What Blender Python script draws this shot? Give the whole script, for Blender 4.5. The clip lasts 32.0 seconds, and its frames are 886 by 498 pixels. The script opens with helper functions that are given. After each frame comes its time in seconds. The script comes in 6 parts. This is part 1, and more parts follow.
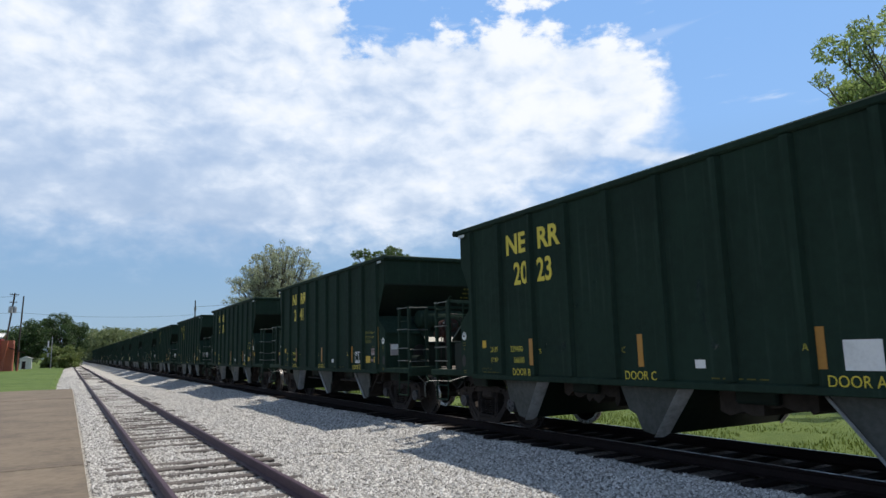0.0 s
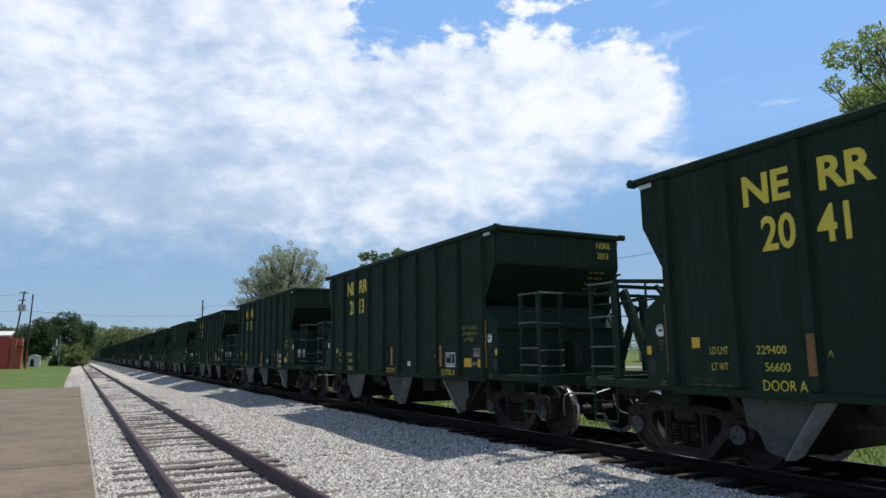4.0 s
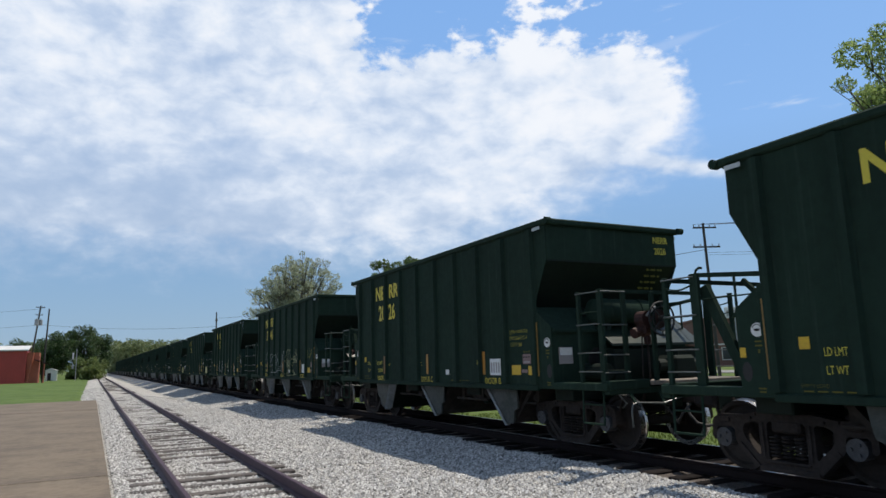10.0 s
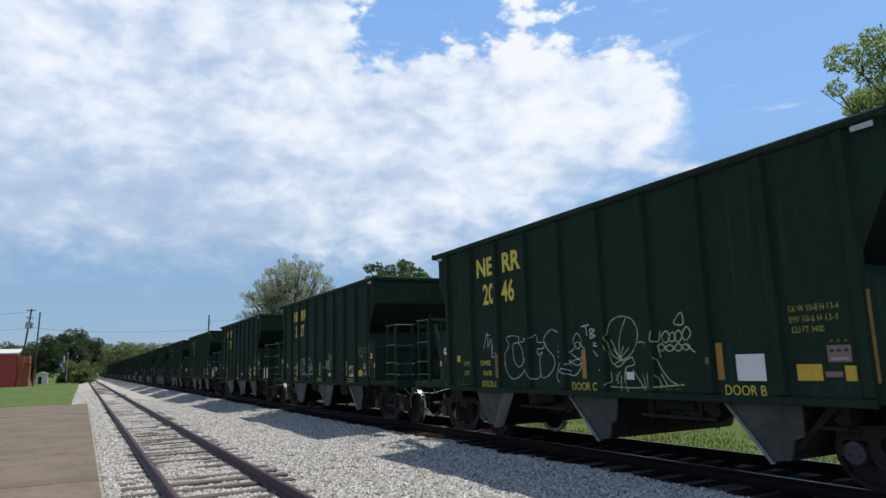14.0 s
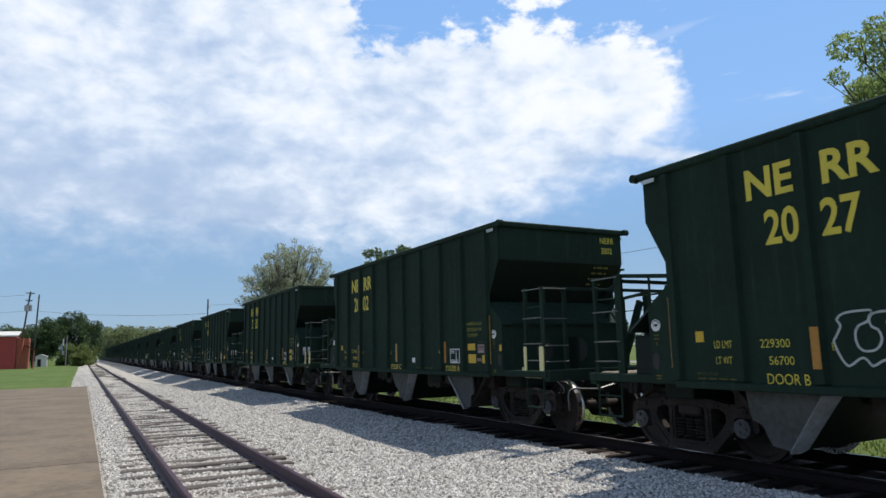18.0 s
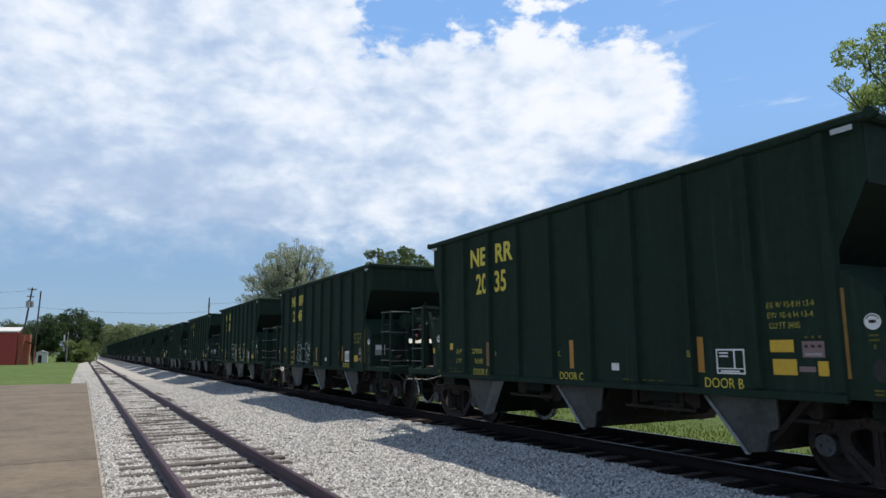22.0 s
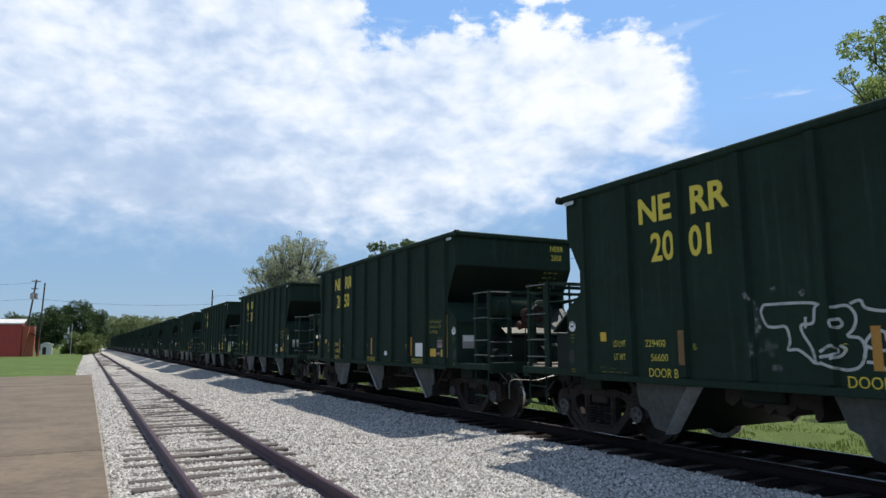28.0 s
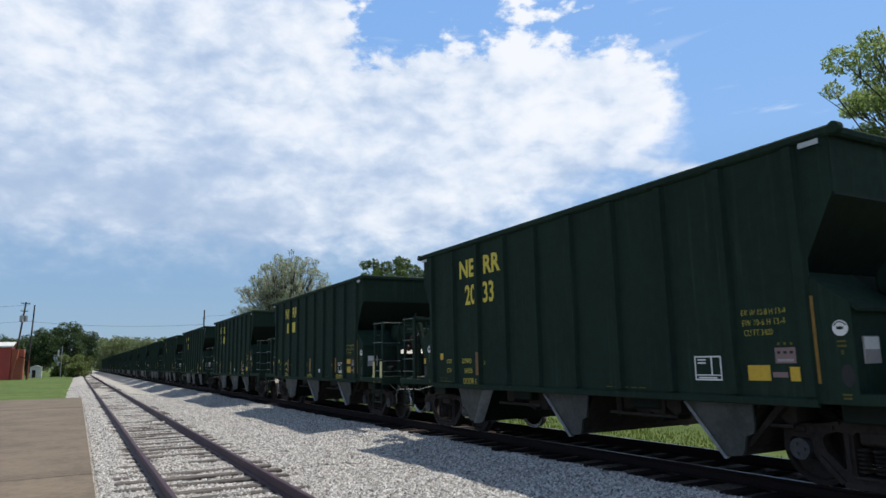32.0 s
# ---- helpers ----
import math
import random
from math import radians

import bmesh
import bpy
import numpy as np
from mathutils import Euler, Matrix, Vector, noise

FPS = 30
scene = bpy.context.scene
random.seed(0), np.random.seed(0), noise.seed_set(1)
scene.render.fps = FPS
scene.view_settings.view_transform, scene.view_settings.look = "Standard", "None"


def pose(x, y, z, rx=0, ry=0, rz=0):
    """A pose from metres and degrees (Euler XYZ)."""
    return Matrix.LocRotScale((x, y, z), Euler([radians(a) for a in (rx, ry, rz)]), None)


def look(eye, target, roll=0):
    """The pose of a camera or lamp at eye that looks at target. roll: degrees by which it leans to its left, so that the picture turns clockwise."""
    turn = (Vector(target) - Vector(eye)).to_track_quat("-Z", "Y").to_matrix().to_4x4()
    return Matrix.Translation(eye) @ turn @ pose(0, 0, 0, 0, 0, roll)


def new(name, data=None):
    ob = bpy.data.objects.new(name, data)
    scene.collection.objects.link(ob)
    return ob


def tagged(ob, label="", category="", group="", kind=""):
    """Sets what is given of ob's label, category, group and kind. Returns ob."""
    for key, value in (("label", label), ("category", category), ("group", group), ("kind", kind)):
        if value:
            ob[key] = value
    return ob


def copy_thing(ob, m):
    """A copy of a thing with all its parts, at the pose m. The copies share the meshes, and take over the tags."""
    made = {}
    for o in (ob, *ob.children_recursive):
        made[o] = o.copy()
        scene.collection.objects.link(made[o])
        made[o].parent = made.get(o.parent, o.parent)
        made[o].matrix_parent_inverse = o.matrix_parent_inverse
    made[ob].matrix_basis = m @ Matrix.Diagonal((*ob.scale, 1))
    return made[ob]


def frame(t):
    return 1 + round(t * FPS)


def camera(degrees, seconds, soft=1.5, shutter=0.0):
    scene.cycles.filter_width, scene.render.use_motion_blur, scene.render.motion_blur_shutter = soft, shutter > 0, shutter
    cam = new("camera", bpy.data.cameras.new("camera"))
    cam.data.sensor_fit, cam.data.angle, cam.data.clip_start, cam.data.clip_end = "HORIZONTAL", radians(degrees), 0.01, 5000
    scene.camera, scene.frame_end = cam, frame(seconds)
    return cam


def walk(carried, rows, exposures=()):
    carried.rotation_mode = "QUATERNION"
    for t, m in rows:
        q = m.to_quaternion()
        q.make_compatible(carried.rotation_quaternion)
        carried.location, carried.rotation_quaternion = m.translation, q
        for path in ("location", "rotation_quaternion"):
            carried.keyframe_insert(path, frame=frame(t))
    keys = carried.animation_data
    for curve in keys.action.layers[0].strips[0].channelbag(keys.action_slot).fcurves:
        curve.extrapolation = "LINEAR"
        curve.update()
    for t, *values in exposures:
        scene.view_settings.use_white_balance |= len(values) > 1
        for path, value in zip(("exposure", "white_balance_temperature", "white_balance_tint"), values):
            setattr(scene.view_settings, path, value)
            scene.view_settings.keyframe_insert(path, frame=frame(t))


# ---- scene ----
def aim(yaw, pitch, roll):
    """The camera's pose from its bearing off the track, its tilt and its lean, in degrees."""
    a, p = radians(yaw), radians(pitch)
    eye = Vector((0, 0, 1.571))
    return look(eye, eye + Vector((math.sin(a) * math.cos(p), math.cos(a) * math.cos(p), math.sin(p))), roll)


cam = camera(67.15, 32.0, soft=1.5, shutter=0.08)
walk(cam, [
    (0, aim(29.26, 8.55, -1.39)), (0.5, aim(29.14, 8.53, -1.56)), (1, aim(28.95, 8.49, -1.53)), (1.5, aim(28.67, 8.38, -1.48)),
    (2, aim(28.50, 8.43, -0.78)), (2.5, aim(28.47, 8.45, -0.18)), (3, aim(28.55, 8.51, -0.55)), (3.5, aim(28.67, 8.62, -0.61)),
    (5.5, aim(28.25, 9.47, -1.57)), (6, aim(28.02, 9.67, -1.62)), (6.5, aim(27.70, 9.79, -1.42)), (7, aim(27.55, 9.86, -1.44)),
    (7.5, aim(27.58, 9.87, -1.52)), (8, aim(27.66, 9.83, -1.44)), (8.5, aim(27.71, 9.75, -1.56)), (9, aim(27.64, 9.70, -1.39)),
    (9.5, aim(27.64, 9.57, -1.53)), (10, aim(27.66, 9.46, -1.62)), (10.5, aim(27.71, 9.37, -1.79)), (11, aim(27.75, 9.33, -1.94)),
    (11.5, aim(27.85, 9.40, -1.69)), (12, aim(27.90, 9.46, -1.62)), (12.5, aim(27.93, 9.46, -1.56)), (13, aim(28.00, 9.44, -1.56)),
    (13.5, aim(28.09, 9.60, -1.63)), (14, aim(28.24, 9.69, -1.68)), (14.5, aim(28.32, 9.60, -1.80)), (16.5, aim(28.14, 8.91, -1.48)),
    (17, aim(28.17, 8.74, -1.38)), (17.5, aim(28.22, 8.54, -1.29)), (18, aim(28.29, 8.48, -1.25)), (18.5, aim(28.43, 8.44, -1.03)),
    (19, aim(28.60, 8.51, -1.00)), (19.5, aim(28.63, 8.56, -0.70)), (20, aim(28.58, 8.56, -0.65)), (20.5, aim(28.44, 8.58, -0.67)),
    (21, aim(28.25, 8.62, -0.50)), (21.5, aim(28.14, 8.67, -0.49)), (22, aim(28.14, 8.63, -0.45)), (22.5, aim(28.08, 8.51, -0.49)),
    (23, aim(27.82, 8.33, -0.77)), (23.5, aim(27.60, 8.14, -0.76)), (24, aim(27.55, 7.96, -0.91)), (24.5, aim(27.50, 7.92, -0.84)),
    (25, aim(27.52, 8.03, -0.80)), (25.5, aim(27.46, 8.17, -0.64)), (27.5, aim(27.74, 8.08, -0.22)), (28, aim(27.89, 8.01, -0.34)),
    (28.5, aim(28.04, 8.15, -0.48)), (29, aim(28.19, 8.43, -0.57)), (29.5, aim(28.30, 8.68, -0.49)), (30, aim(28.33, 8.88, -0.48)),
    (30.5, aim(28.34, 9.03, -0.63)), (31, aim(28.44, 9.23, -0.68)), (31.5, aim(28.53, 9.39, -0.91)), (32, aim(28.55, 9.46, -1.12)),
], exposures=[(0.0, 0.0), (3.0, 0.0), (6.0, -0.05), (8.0, -0.11), (11.0, -0.08), (14.0, -0.06), (17.0, 0.0), (20.0, 0.02), (22.0, -0.03), (25.0, 0.05), (28.0, 0.05), (29.0, 0.01), (31.0, -0.06), (32.0, -0.06)])

# ---- light ----
SUN = Vector((1.73, 0.34, 4.33)).normalized()
sun_el, sun_az = math.asin(SUN.z), math.atan2(SUN.x, SUN.y)
sun = new("sun", bpy.data.lights.new("sun", "SUN"))
sun.data.energy, sun.data.angle, sun.data.color = 4.7, radians(0.53), (1.0, 0.93, 0.82)
sun.matrix_world = look(SUN * 50, (0, 0, 0))


class Nodes:
    """Short hand for a node tree."""

    def __init__(self, tree):
        self.t = tree
        tree.nodes.clear()

    def n(self, kind, **kw):
        node = self.t.nodes.new(kind)
        for k, v in kw.items():
            if k in node.inputs:
                self.set(node.inputs[k], v)
            else:
                setattr(node, k, v)
        return node

    def set(self, socket, v):
        if isinstance(v, bpy.types.NodeSocket):
            self.t.links.new(v, socket)
        else:
            socket.default_value = v

    def m(self, op, a, b=None, c=None, clamp=False):
        node = self.t.nodes.new("ShaderNodeMath")
        node.operation, node.use_clamp = op, clamp
        for i, v in enumerate((a, b, c)):
            if v is not None:
                self.set(node.inputs[i], v)
        return node.outputs[0]

    def noise(self, vec, scale, detail=4.0, rough=0.55, dist=0.0):
        node = self.n("ShaderNodeTexNoise", Scale=scale, Detail=detail, Roughness=rough, Distortion=dist)
        if vec is not None:
            self.set(node.inputs["Vector"], vec)
        return node.outputs["Fac"]

    def ramp(self, fac, stops):
        node = self.t.nodes.new("ShaderNodeValToRGB")
        self.set(node.inputs[0], fac)
        el = node.color_ramp.elements
        while len(el) < len(stops):
            el.new(0.5)
        for e, (p, c) in zip(el, stops):
            e.position, e.color = p, (c if len(c) == 4 else (*c, 1))
        return node.outputs[0]

    def mix(self, fac, a, b, mode="MIX"):
        node = self.t.nodes.new("ShaderNodeMix")
        node.data_type, node.blend_type = "RGBA", mode
        self.set(node.inputs[0], fac)
        for sock, v in ((node.inputs[6], a), (node.inputs[7], b)):
            self.set(sock, (*v, 1) if isinstance(v, tuple) and len(v) == 3 else v)
        return node.outputs[2]

    def smooth(self, x, lo, hi):
        node = self.t.nodes.new("ShaderNodeMapRange")
        node.interpolation_type, node.clamp = "SMOOTHSTEP", True
        for i, v in enumerate((x, lo, hi, 0.0, 1.0)):
            self.set(node.inputs[i], v)
        return node.outputs[0]


def build_sky():
    """A blue summer sky with one broad bank of cloud, by bearing and height in degrees."""
    world = bpy.data.worlds.new("sky")
    world.use_nodes = True
    scene.world = world
    k = Nodes(world.node_tree)
    sky = k.n("ShaderNodeTexSky", sky_type="NISHITA", sun_disc=False, sun_elevation=sun_el, sun_rotation=sun_az,
              altitude=150, air_density=1.0, dust_density=0.6, ozone_density=1.6)
    d = k.n("ShaderNodeTexCoord").outputs["Generated"]
    s = k.n("ShaderNodeSeparateXYZ", Vector=d)
    deg = 180 / math.pi
    az = k.m("MULTIPLY", k.m("ARCTAN2", s.outputs[0], s.outputs[1]), deg)
    el = k.m("MULTIPLY", k.m("ARCSINE", s.outputs[2]), deg)
    flat = k.m("MAXIMUM", s.outputs[2], 0.04)
    # the cloud lies on a level sheet far above
    u, v = k.m("DIVIDE", s.outputs[0], flat), k.m("DIVIDE", s.outputs[1], flat)
    sheet = k.n("ShaderNodeCombineXYZ", X=u, Y=v, Z=0.0).outputs[0]
    ae = k.n("ShaderNodeCombineXYZ", X=k.m("MULTIPLY", az, 0.6), Y=el, Z=0.0).outputs[0]
    n1 = k.noise(sheet, 1.3, 7, 0.6)
    n2 = k.noise(ae, 0.16, 5, 0.5, 0.25)
    n3 = k.noise(ae, 0.54, 9, 0.54, 0.2)
    n5 = k.noise(ae, 1.6, 6, 0.58)
    n4 = k.noise(k.n("ShaderNodeMapping", Vector=ae, Rotation=(0, 0, 0.42), Scale=(0.45, 1.35, 1.0)).outputs[0], 0.10, 3, 0.5, 0.3)
    puff = k.m("ADD", k.m("MULTIPLY", k.m("SUBTRACT", n3, 0.5), 1.1), k.m("MULTIPLY", k.m("SUBTRACT", n5, 0.5), 0.42))
    # how deep inside the bank, in degrees: over the lower rim, west of the eastern edge, under the clear sky above
    rim = k.m("ADD", 8.4, k.m("MAXIMUM", 0.0, k.m("MULTIPLY", k.m("SUBTRACT", az, 27.0), 0.34)))
    low = k.m("MULTIPLY", k.m("SUBTRACT", el, rim), 0.9)
    right = k.m("SUBTRACT", 49.4, k.m("ADD", az, k.m("MULTIPLY", k.m("ABSOLUTE", k.m("SUBTRACT", el, 20.0)), 0.30)))
    top_l = k.m("SUBTRACT", 21.4, az)
    slant = k.m("MAXIMUM", k.m("MULTIPLY", k.m("SUBTRACT", az, 36.0), 0.30), k.m("MULTIPLY", k.m("SUBTRACT", 36.0, az), 0.17))
    top_r = k.m("SUBTRACT", 27.6, k.m("ADD", el, slant))
    wisp = k.m("SUBTRACT", 1.1, k.m("ADD", k.m("MULTIPLY", k.m("ABSOLUTE", k.m("SUBTRACT", az, 37.0)), 0.50), k.m("MULTIPLY", k.m("MAXIMUM", k.m("SUBTRACT", 28.0, el), 0.0), 2.0)))
    top = k.m("MAXIMUM", k.m("MAXIMUM", top_l, top_r), wisp)
    deep_in = k.m("MINIMUM", k.m("MINIMUM", low, right), k.m("MULTIPLY", top, 1.2))
    dens = k.m("ADD", k.m("MULTIPLY", deep_in, 0.16), k.m("MULTIPLY", puff, k.m("ADD", 0.75, k.m("MULTIPLY", k.smooth(el, 20.0, 28.0), 0.8))))
    soft = k.m("ADD", 0.21, k.m("MULTIPLY", k.smooth(k.m("SUBTRACT", el, rim), 5.0, 0.0), 0.40))
    bank = k.smooth(dens, k.m("MULTIPLY", soft, -0.6), k.m("MULTIPLY", soft, 1.1))
    # thin streaks east of the bank
    streak = k.m("MULTIPLY", k.smooth(k.noise(k.n("ShaderNodeMapping", Vector=ae, Rotation=(0, 0, -0.3), Scale=(0.6, 1.6, 1.0)).outputs[0], 0.33, 6, 0.6), 0.60, 0.78), 0.45)
    bank = k.m("MAXIMUM", bank, k.m("MULTIPLY", streak, k.smooth(el, 8.0, 13.0)))
    # three thin tails that the wind draws eastward: (start, end, height at the start, slope, half width, weight)
    for a0, a1, e0, slope, half, weight in ((42.0, 56.5, 16.9, -0.29, 1.35, 0.95), (56.5, 63.0, 11.4, 0.05, 0.42, 0.5), (46.5, 52.2, 24.3, 0.17, 0.55, 0.16)):
        along = k.m("DIVIDE", k.m("SUBTRACT", az, a0), a1 - a0)
        off = k.m("ABSOLUTE", k.m("SUBTRACT", el, k.m("ADD", e0, k.m("MULTIPLY", k.m("SUBTRACT", az, a0), slope))))
        inside = k.m("SUBTRACT", k.m("SUBTRACT", 1.0, k.m("DIVIDE", off, half)), k.m("MAXIMUM", k.m("SUBTRACT", k.m("MULTIPLY", along, 1.0), 0.25), k.m("MULTIPLY", along, -8.0)))
        tail = k.smooth(k.m("ADD", inside, k.m("MULTIPLY", puff, 0.9)), -0.1, 0.75)
        bank = k.m("MAXIMUM", bank, k.m("MULTIPLY", tail, weight))
    # the unseen rest of the sky: scattered cloud, thickened towards the horizon to light shaded faces
    ahead = k.m("MULTIPLY", k.smooth(az, -45.0, -25.0), k.smooth(az, 100.0, 75.0))
    # bank ended just above the view, to dim sky light on the ground
    ahead = k.m("MULTIPLY", ahead, k.smooth(el, 46.0, 31.5))
    crowd = k.m("SUBTRACT", k.m("MULTIPLY", k.smooth(el, 50.0, 14.0), 0.14), k.m("MULTIPLY", k.smooth(el, 50.0, 80.0), 0.06))
    rest = k.m("MULTIPLY", k.smooth(k.m("ADD", n1, crowd), 0.54, 0.69), k.smooth(el, 2.0, 9.0))
    cover = k.m("ADD", k.m("MULTIPLY", bank, ahead), k.m("MULTIPLY", rest, k.m("SUBTRACT", 1.0, ahead)), clamp=True)
    body = k.m("ADD", k.m("ADD", k.m("MULTIPLY", n2, 0.36), k.m("MULTIPLY", n3, 0.34)), k.m("MULTIPLY", n4, 0.30))
    lift = k.m("ADD", k.m("MULTIPLY", k.smooth(el, 10.0, 25.0), 0.07), k.m("MULTIPLY", k.smooth(az, 10.0, 34.0), 0.08))
    thick = k.smooth(k.m("ADD", body, lift), 0.38, 0.71)
    veil = k.m("ADD", 0.74, k.m("MULTIPLY", thick, 0.26))
    cover = k.m("MULTIPLY", cover, veil)
    col = k.ramp(thick, [(0.0, (0.47, 0.58, 0.76)), (0.40, (0.62, 0.72, 0.88)), (0.75, (0.81, 0.885, 1.0)), (1.0, (0.95, 0.985, 1.05))])
    blue = k.mix(1.0, sky.outputs[0], (0.12, 0.12, 0.12), "MULTIPLY")
    # the upper stops, above the view, are dulled to tint the shaded ground less
    deep = k.ramp(k.m("DIVIDE", el, 90.0, clamp=True), [(0.0, (0.28, 0.44, 0.64)), (0.10, (0.24, 0.43, 0.70)), (0.20, (0.285, 0.535, 0.97)), (0.33, (0.255, 0.505, 0.97)), (0.55, (0.15, 0.20, 0.30)), (1.0, (0.10, 0.13, 0.185))])
    blue = k.mix(0.8, blue, deep)
    out = k.mix(cover, blue, col)
    bg = k.n("ShaderNodeBackground", Color=out, Strength=1.0)
    w = k.n("ShaderNodeOutputWorld")
    k.t.links.new(bg.outputs[0], w.inputs[0])


build_sky()


# ---- materials ----
def material(name, base, dark=None, rough=0.6, metal=0.0, grain=20.0, stain=1.2, amount=0.5, bump=0.0, bump_scale=60.0,
             vary=0.0, spec=0.5, streak=0.0):
    """A painted, mineral or wooden surface: a base colour, a darker or dirtier one in stains and grain, relief and gloss."""
    mat = bpy.data.materials.new(name)
    mat.use_nodes = True
    k = Nodes(mat.node_tree)
    pos = k.n("ShaderNodeTexCoord").outputs["Object"]
    dark = dark or tuple(c * 0.6 for c in base)
    a = k.noise(pos, grain, 5, 0.6)
    b = k.noise(pos, stain, 5, 0.6)
    fac = k.smooth(k.m("ADD", k.m("MULTIPLY", a, 0.45), k.m("MULTIPLY", b, 0.55)), 0.36, 0.66)
    col = k.mix(k.m("MULTIPLY", fac, amount), base, dark)
    if streak:
        mp = k.n("ShaderNodeMapping", Vector=pos, Scale=(7.0, 7.0, 0.35))
        st = k.smooth(k.noise(mp.outputs[0], 1.6, 4, 0.6), 0.52, 0.75)
        col = k.mix(k.m("MULTIPLY", st, streak), col, tuple(min(1, c * 1.6 + 0.02) for c in base))
    if vary:
        rnd = k.n("ShaderNodeObjectInfo").outputs["Random"]
        col = k.mix(1.0, col, k.ramp(rnd, [(0.0, (1 - vary,) * 3), (1.0, (1 + vary * 0.5,) * 3)]), "MULTIPLY")
    bs = k.n("ShaderNodeBsdfPrincipled", Metallic=metal)
    k.set(bs.inputs["Base Color"], col)
    k.set(bs.inputs["Roughness"], k.m("ADD", rough - 0.08, k.m("MULTIPLY", a, 0.16), clamp=True))
    bs.inputs["Specular IOR Level"].default_value = spec
    if bump:
        bp = k.n("ShaderNodeBump", Strength=1.0, Distance=bump, Height=k.noise(pos, bump_scale, 6, 0.65))
        k.t.links.new(bp.outputs[0], bs.inputs["Normal"])
    o = k.n("ShaderNodeOutputMaterial")
    k.t.links.new(bs.outputs[0], o.inputs[0])
    return mat


def gravel_material(name, light, mid, dark, cell=28.0, grime_shade=None):
    """Crushed stone: pale chips with dark gaps, each chip of its own grey."""
    mat = bpy.data.materials.new(name)
    mat.use_nodes = True
    k = Nodes(mat.node_tree)
    pos = k.n("ShaderNodeTexCoord").outputs["Object"]
    vo = k.n("ShaderNodeTexVoronoi", Vector=pos, Scale=cell)
    chip = k.n("ShaderNodeSeparateColor", Color=vo.outputs["Color"]).outputs[0]
    col = k.ramp(chip, [(0.0, dark), (0.35, mid), (1.0, light)])
    big = k.smooth(k.noise(pos, 0.5, 4, 0.6), 0.35, 0.7)
    col = k.mix(k.m("MULTIPLY", big, 0.35), col, mid)
    if grime_shade:
        # train's shade painted in, with oil, rust and brake dust, along the running track
        off = k.m("ABSOLUTE", k.m("SUBTRACT", k.n("ShaderNodeSeparateXYZ", Vector=pos).outputs[0], grime_shade))
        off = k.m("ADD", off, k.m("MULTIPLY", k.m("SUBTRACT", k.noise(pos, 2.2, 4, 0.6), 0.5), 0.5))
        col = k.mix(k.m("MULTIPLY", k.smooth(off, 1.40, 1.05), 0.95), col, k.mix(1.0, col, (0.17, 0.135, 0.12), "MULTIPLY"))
    bs = k.n("ShaderNodeBsdfPrincipled", Roughness=0.9)
    k.set(bs.inputs["Base Color"], col)
    h = k.m("ADD", k.m("MULTIPLY", vo.outputs["Distance"], -1.0), k.m("MULTIPLY", k.noise(pos, 90, 3), 0.3))
    bp = k.n("ShaderNodeBump", Strength=1.0, Distance=0.03, Height=h)
    k.t.links.new(bp.outputs[0], bs.inputs["Normal"])
    o = k.n("ShaderNodeOutputMaterial")
    k.t.links.new(bs.outputs[0], o.inputs[0])
    return mat


def leaf_material(name, a, b, trans=0.35):
    """Leaves: two greens, some light passing through."""
    mat = bpy.data.materials.new(name)
    mat.use_nodes = True
    k = Nodes(mat.node_tree)
    rnd = k.n("ShaderNodeNewGeometry").outputs["Random Per Island"]
    col = k.ramp(rnd, [(0.0, a), (1.0, b)])
    bs = k.n("ShaderNodeBsdfPrincipled", Roughness=0.55)
    k.set(bs.inputs["Base Color"], col)
    tr = k.n("ShaderNodeBsdfTranslucent", Color=col)
    mx = k.n("ShaderNodeMixShader", Fac=trans)
    k.t.links.new(bs.outputs[0], mx.inputs[1])
    k.t.links.new(tr.outputs[0], mx.inputs[2])
    o = k.n("ShaderNodeOutputMaterial")
    k.t.links.new(mx.outputs[0], o.inputs[0])
    return mat


GREEN = material("car_green_paint", (0.0186, 0.0358, 0.0254), (0.0146, 0.0240, 0.0184), rough=0.7, spec=0.04, grain=9, stain=0.7, amount=0.75, bump=0.002,
                 bump_scale=3.0, streak=0.25)
# GREEN darkened: shade of recesses and underside put into the colour
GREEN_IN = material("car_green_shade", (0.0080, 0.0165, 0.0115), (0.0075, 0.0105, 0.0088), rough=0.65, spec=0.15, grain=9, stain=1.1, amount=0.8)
# gloss given to the hood's sunlit part only, to set its glint
HOOD_GLOSS = material("glossy_hood_paint", (0.010, 0.022, 0.015), (0.008, 0.015, 0.011), rough=0.36, spec=0.38, grain=9, stain=1.2, amount=0.7)
UNDER = material("grimy_underside", (0.040, 0.032, 0.027), (0.014, 0.012, 0.010), rough=0.85, spec=0.2, grain=9, stain=1.5, amount=0.8)
CHUTE = material("chute_steel", (0.064, 0.070, 0.067), (0.018, 0.026, 0.022), rough=0.6, spec=0.3, grain=14, stain=2.2, amount=0.75)
DOOREDGE = material("scraped_steel", (0.28, 0.285, 0.285), (0.10, 0.108, 0.106), rough=0.5, grain=14, stain=3, amount=0.7)
SMALL = material("thin_stencil_yellow", (0.56, 0.49, 0.07), (0.38, 0.33, 0.06), rough=0.6, spec=0.2, grain=30, amount=0.6)
PINK = material("pinkish_decal", (0.21, 0.135, 0.13), (0.15, 0.10, 0.10), rough=0.6, grain=40, amount=0.6)
FADED = material("faded_yellow", (0.13, 0.115, 0.022), (0.05, 0.055, 0.02), rough=0.8, spec=0.15, grain=30, amount=0.7)
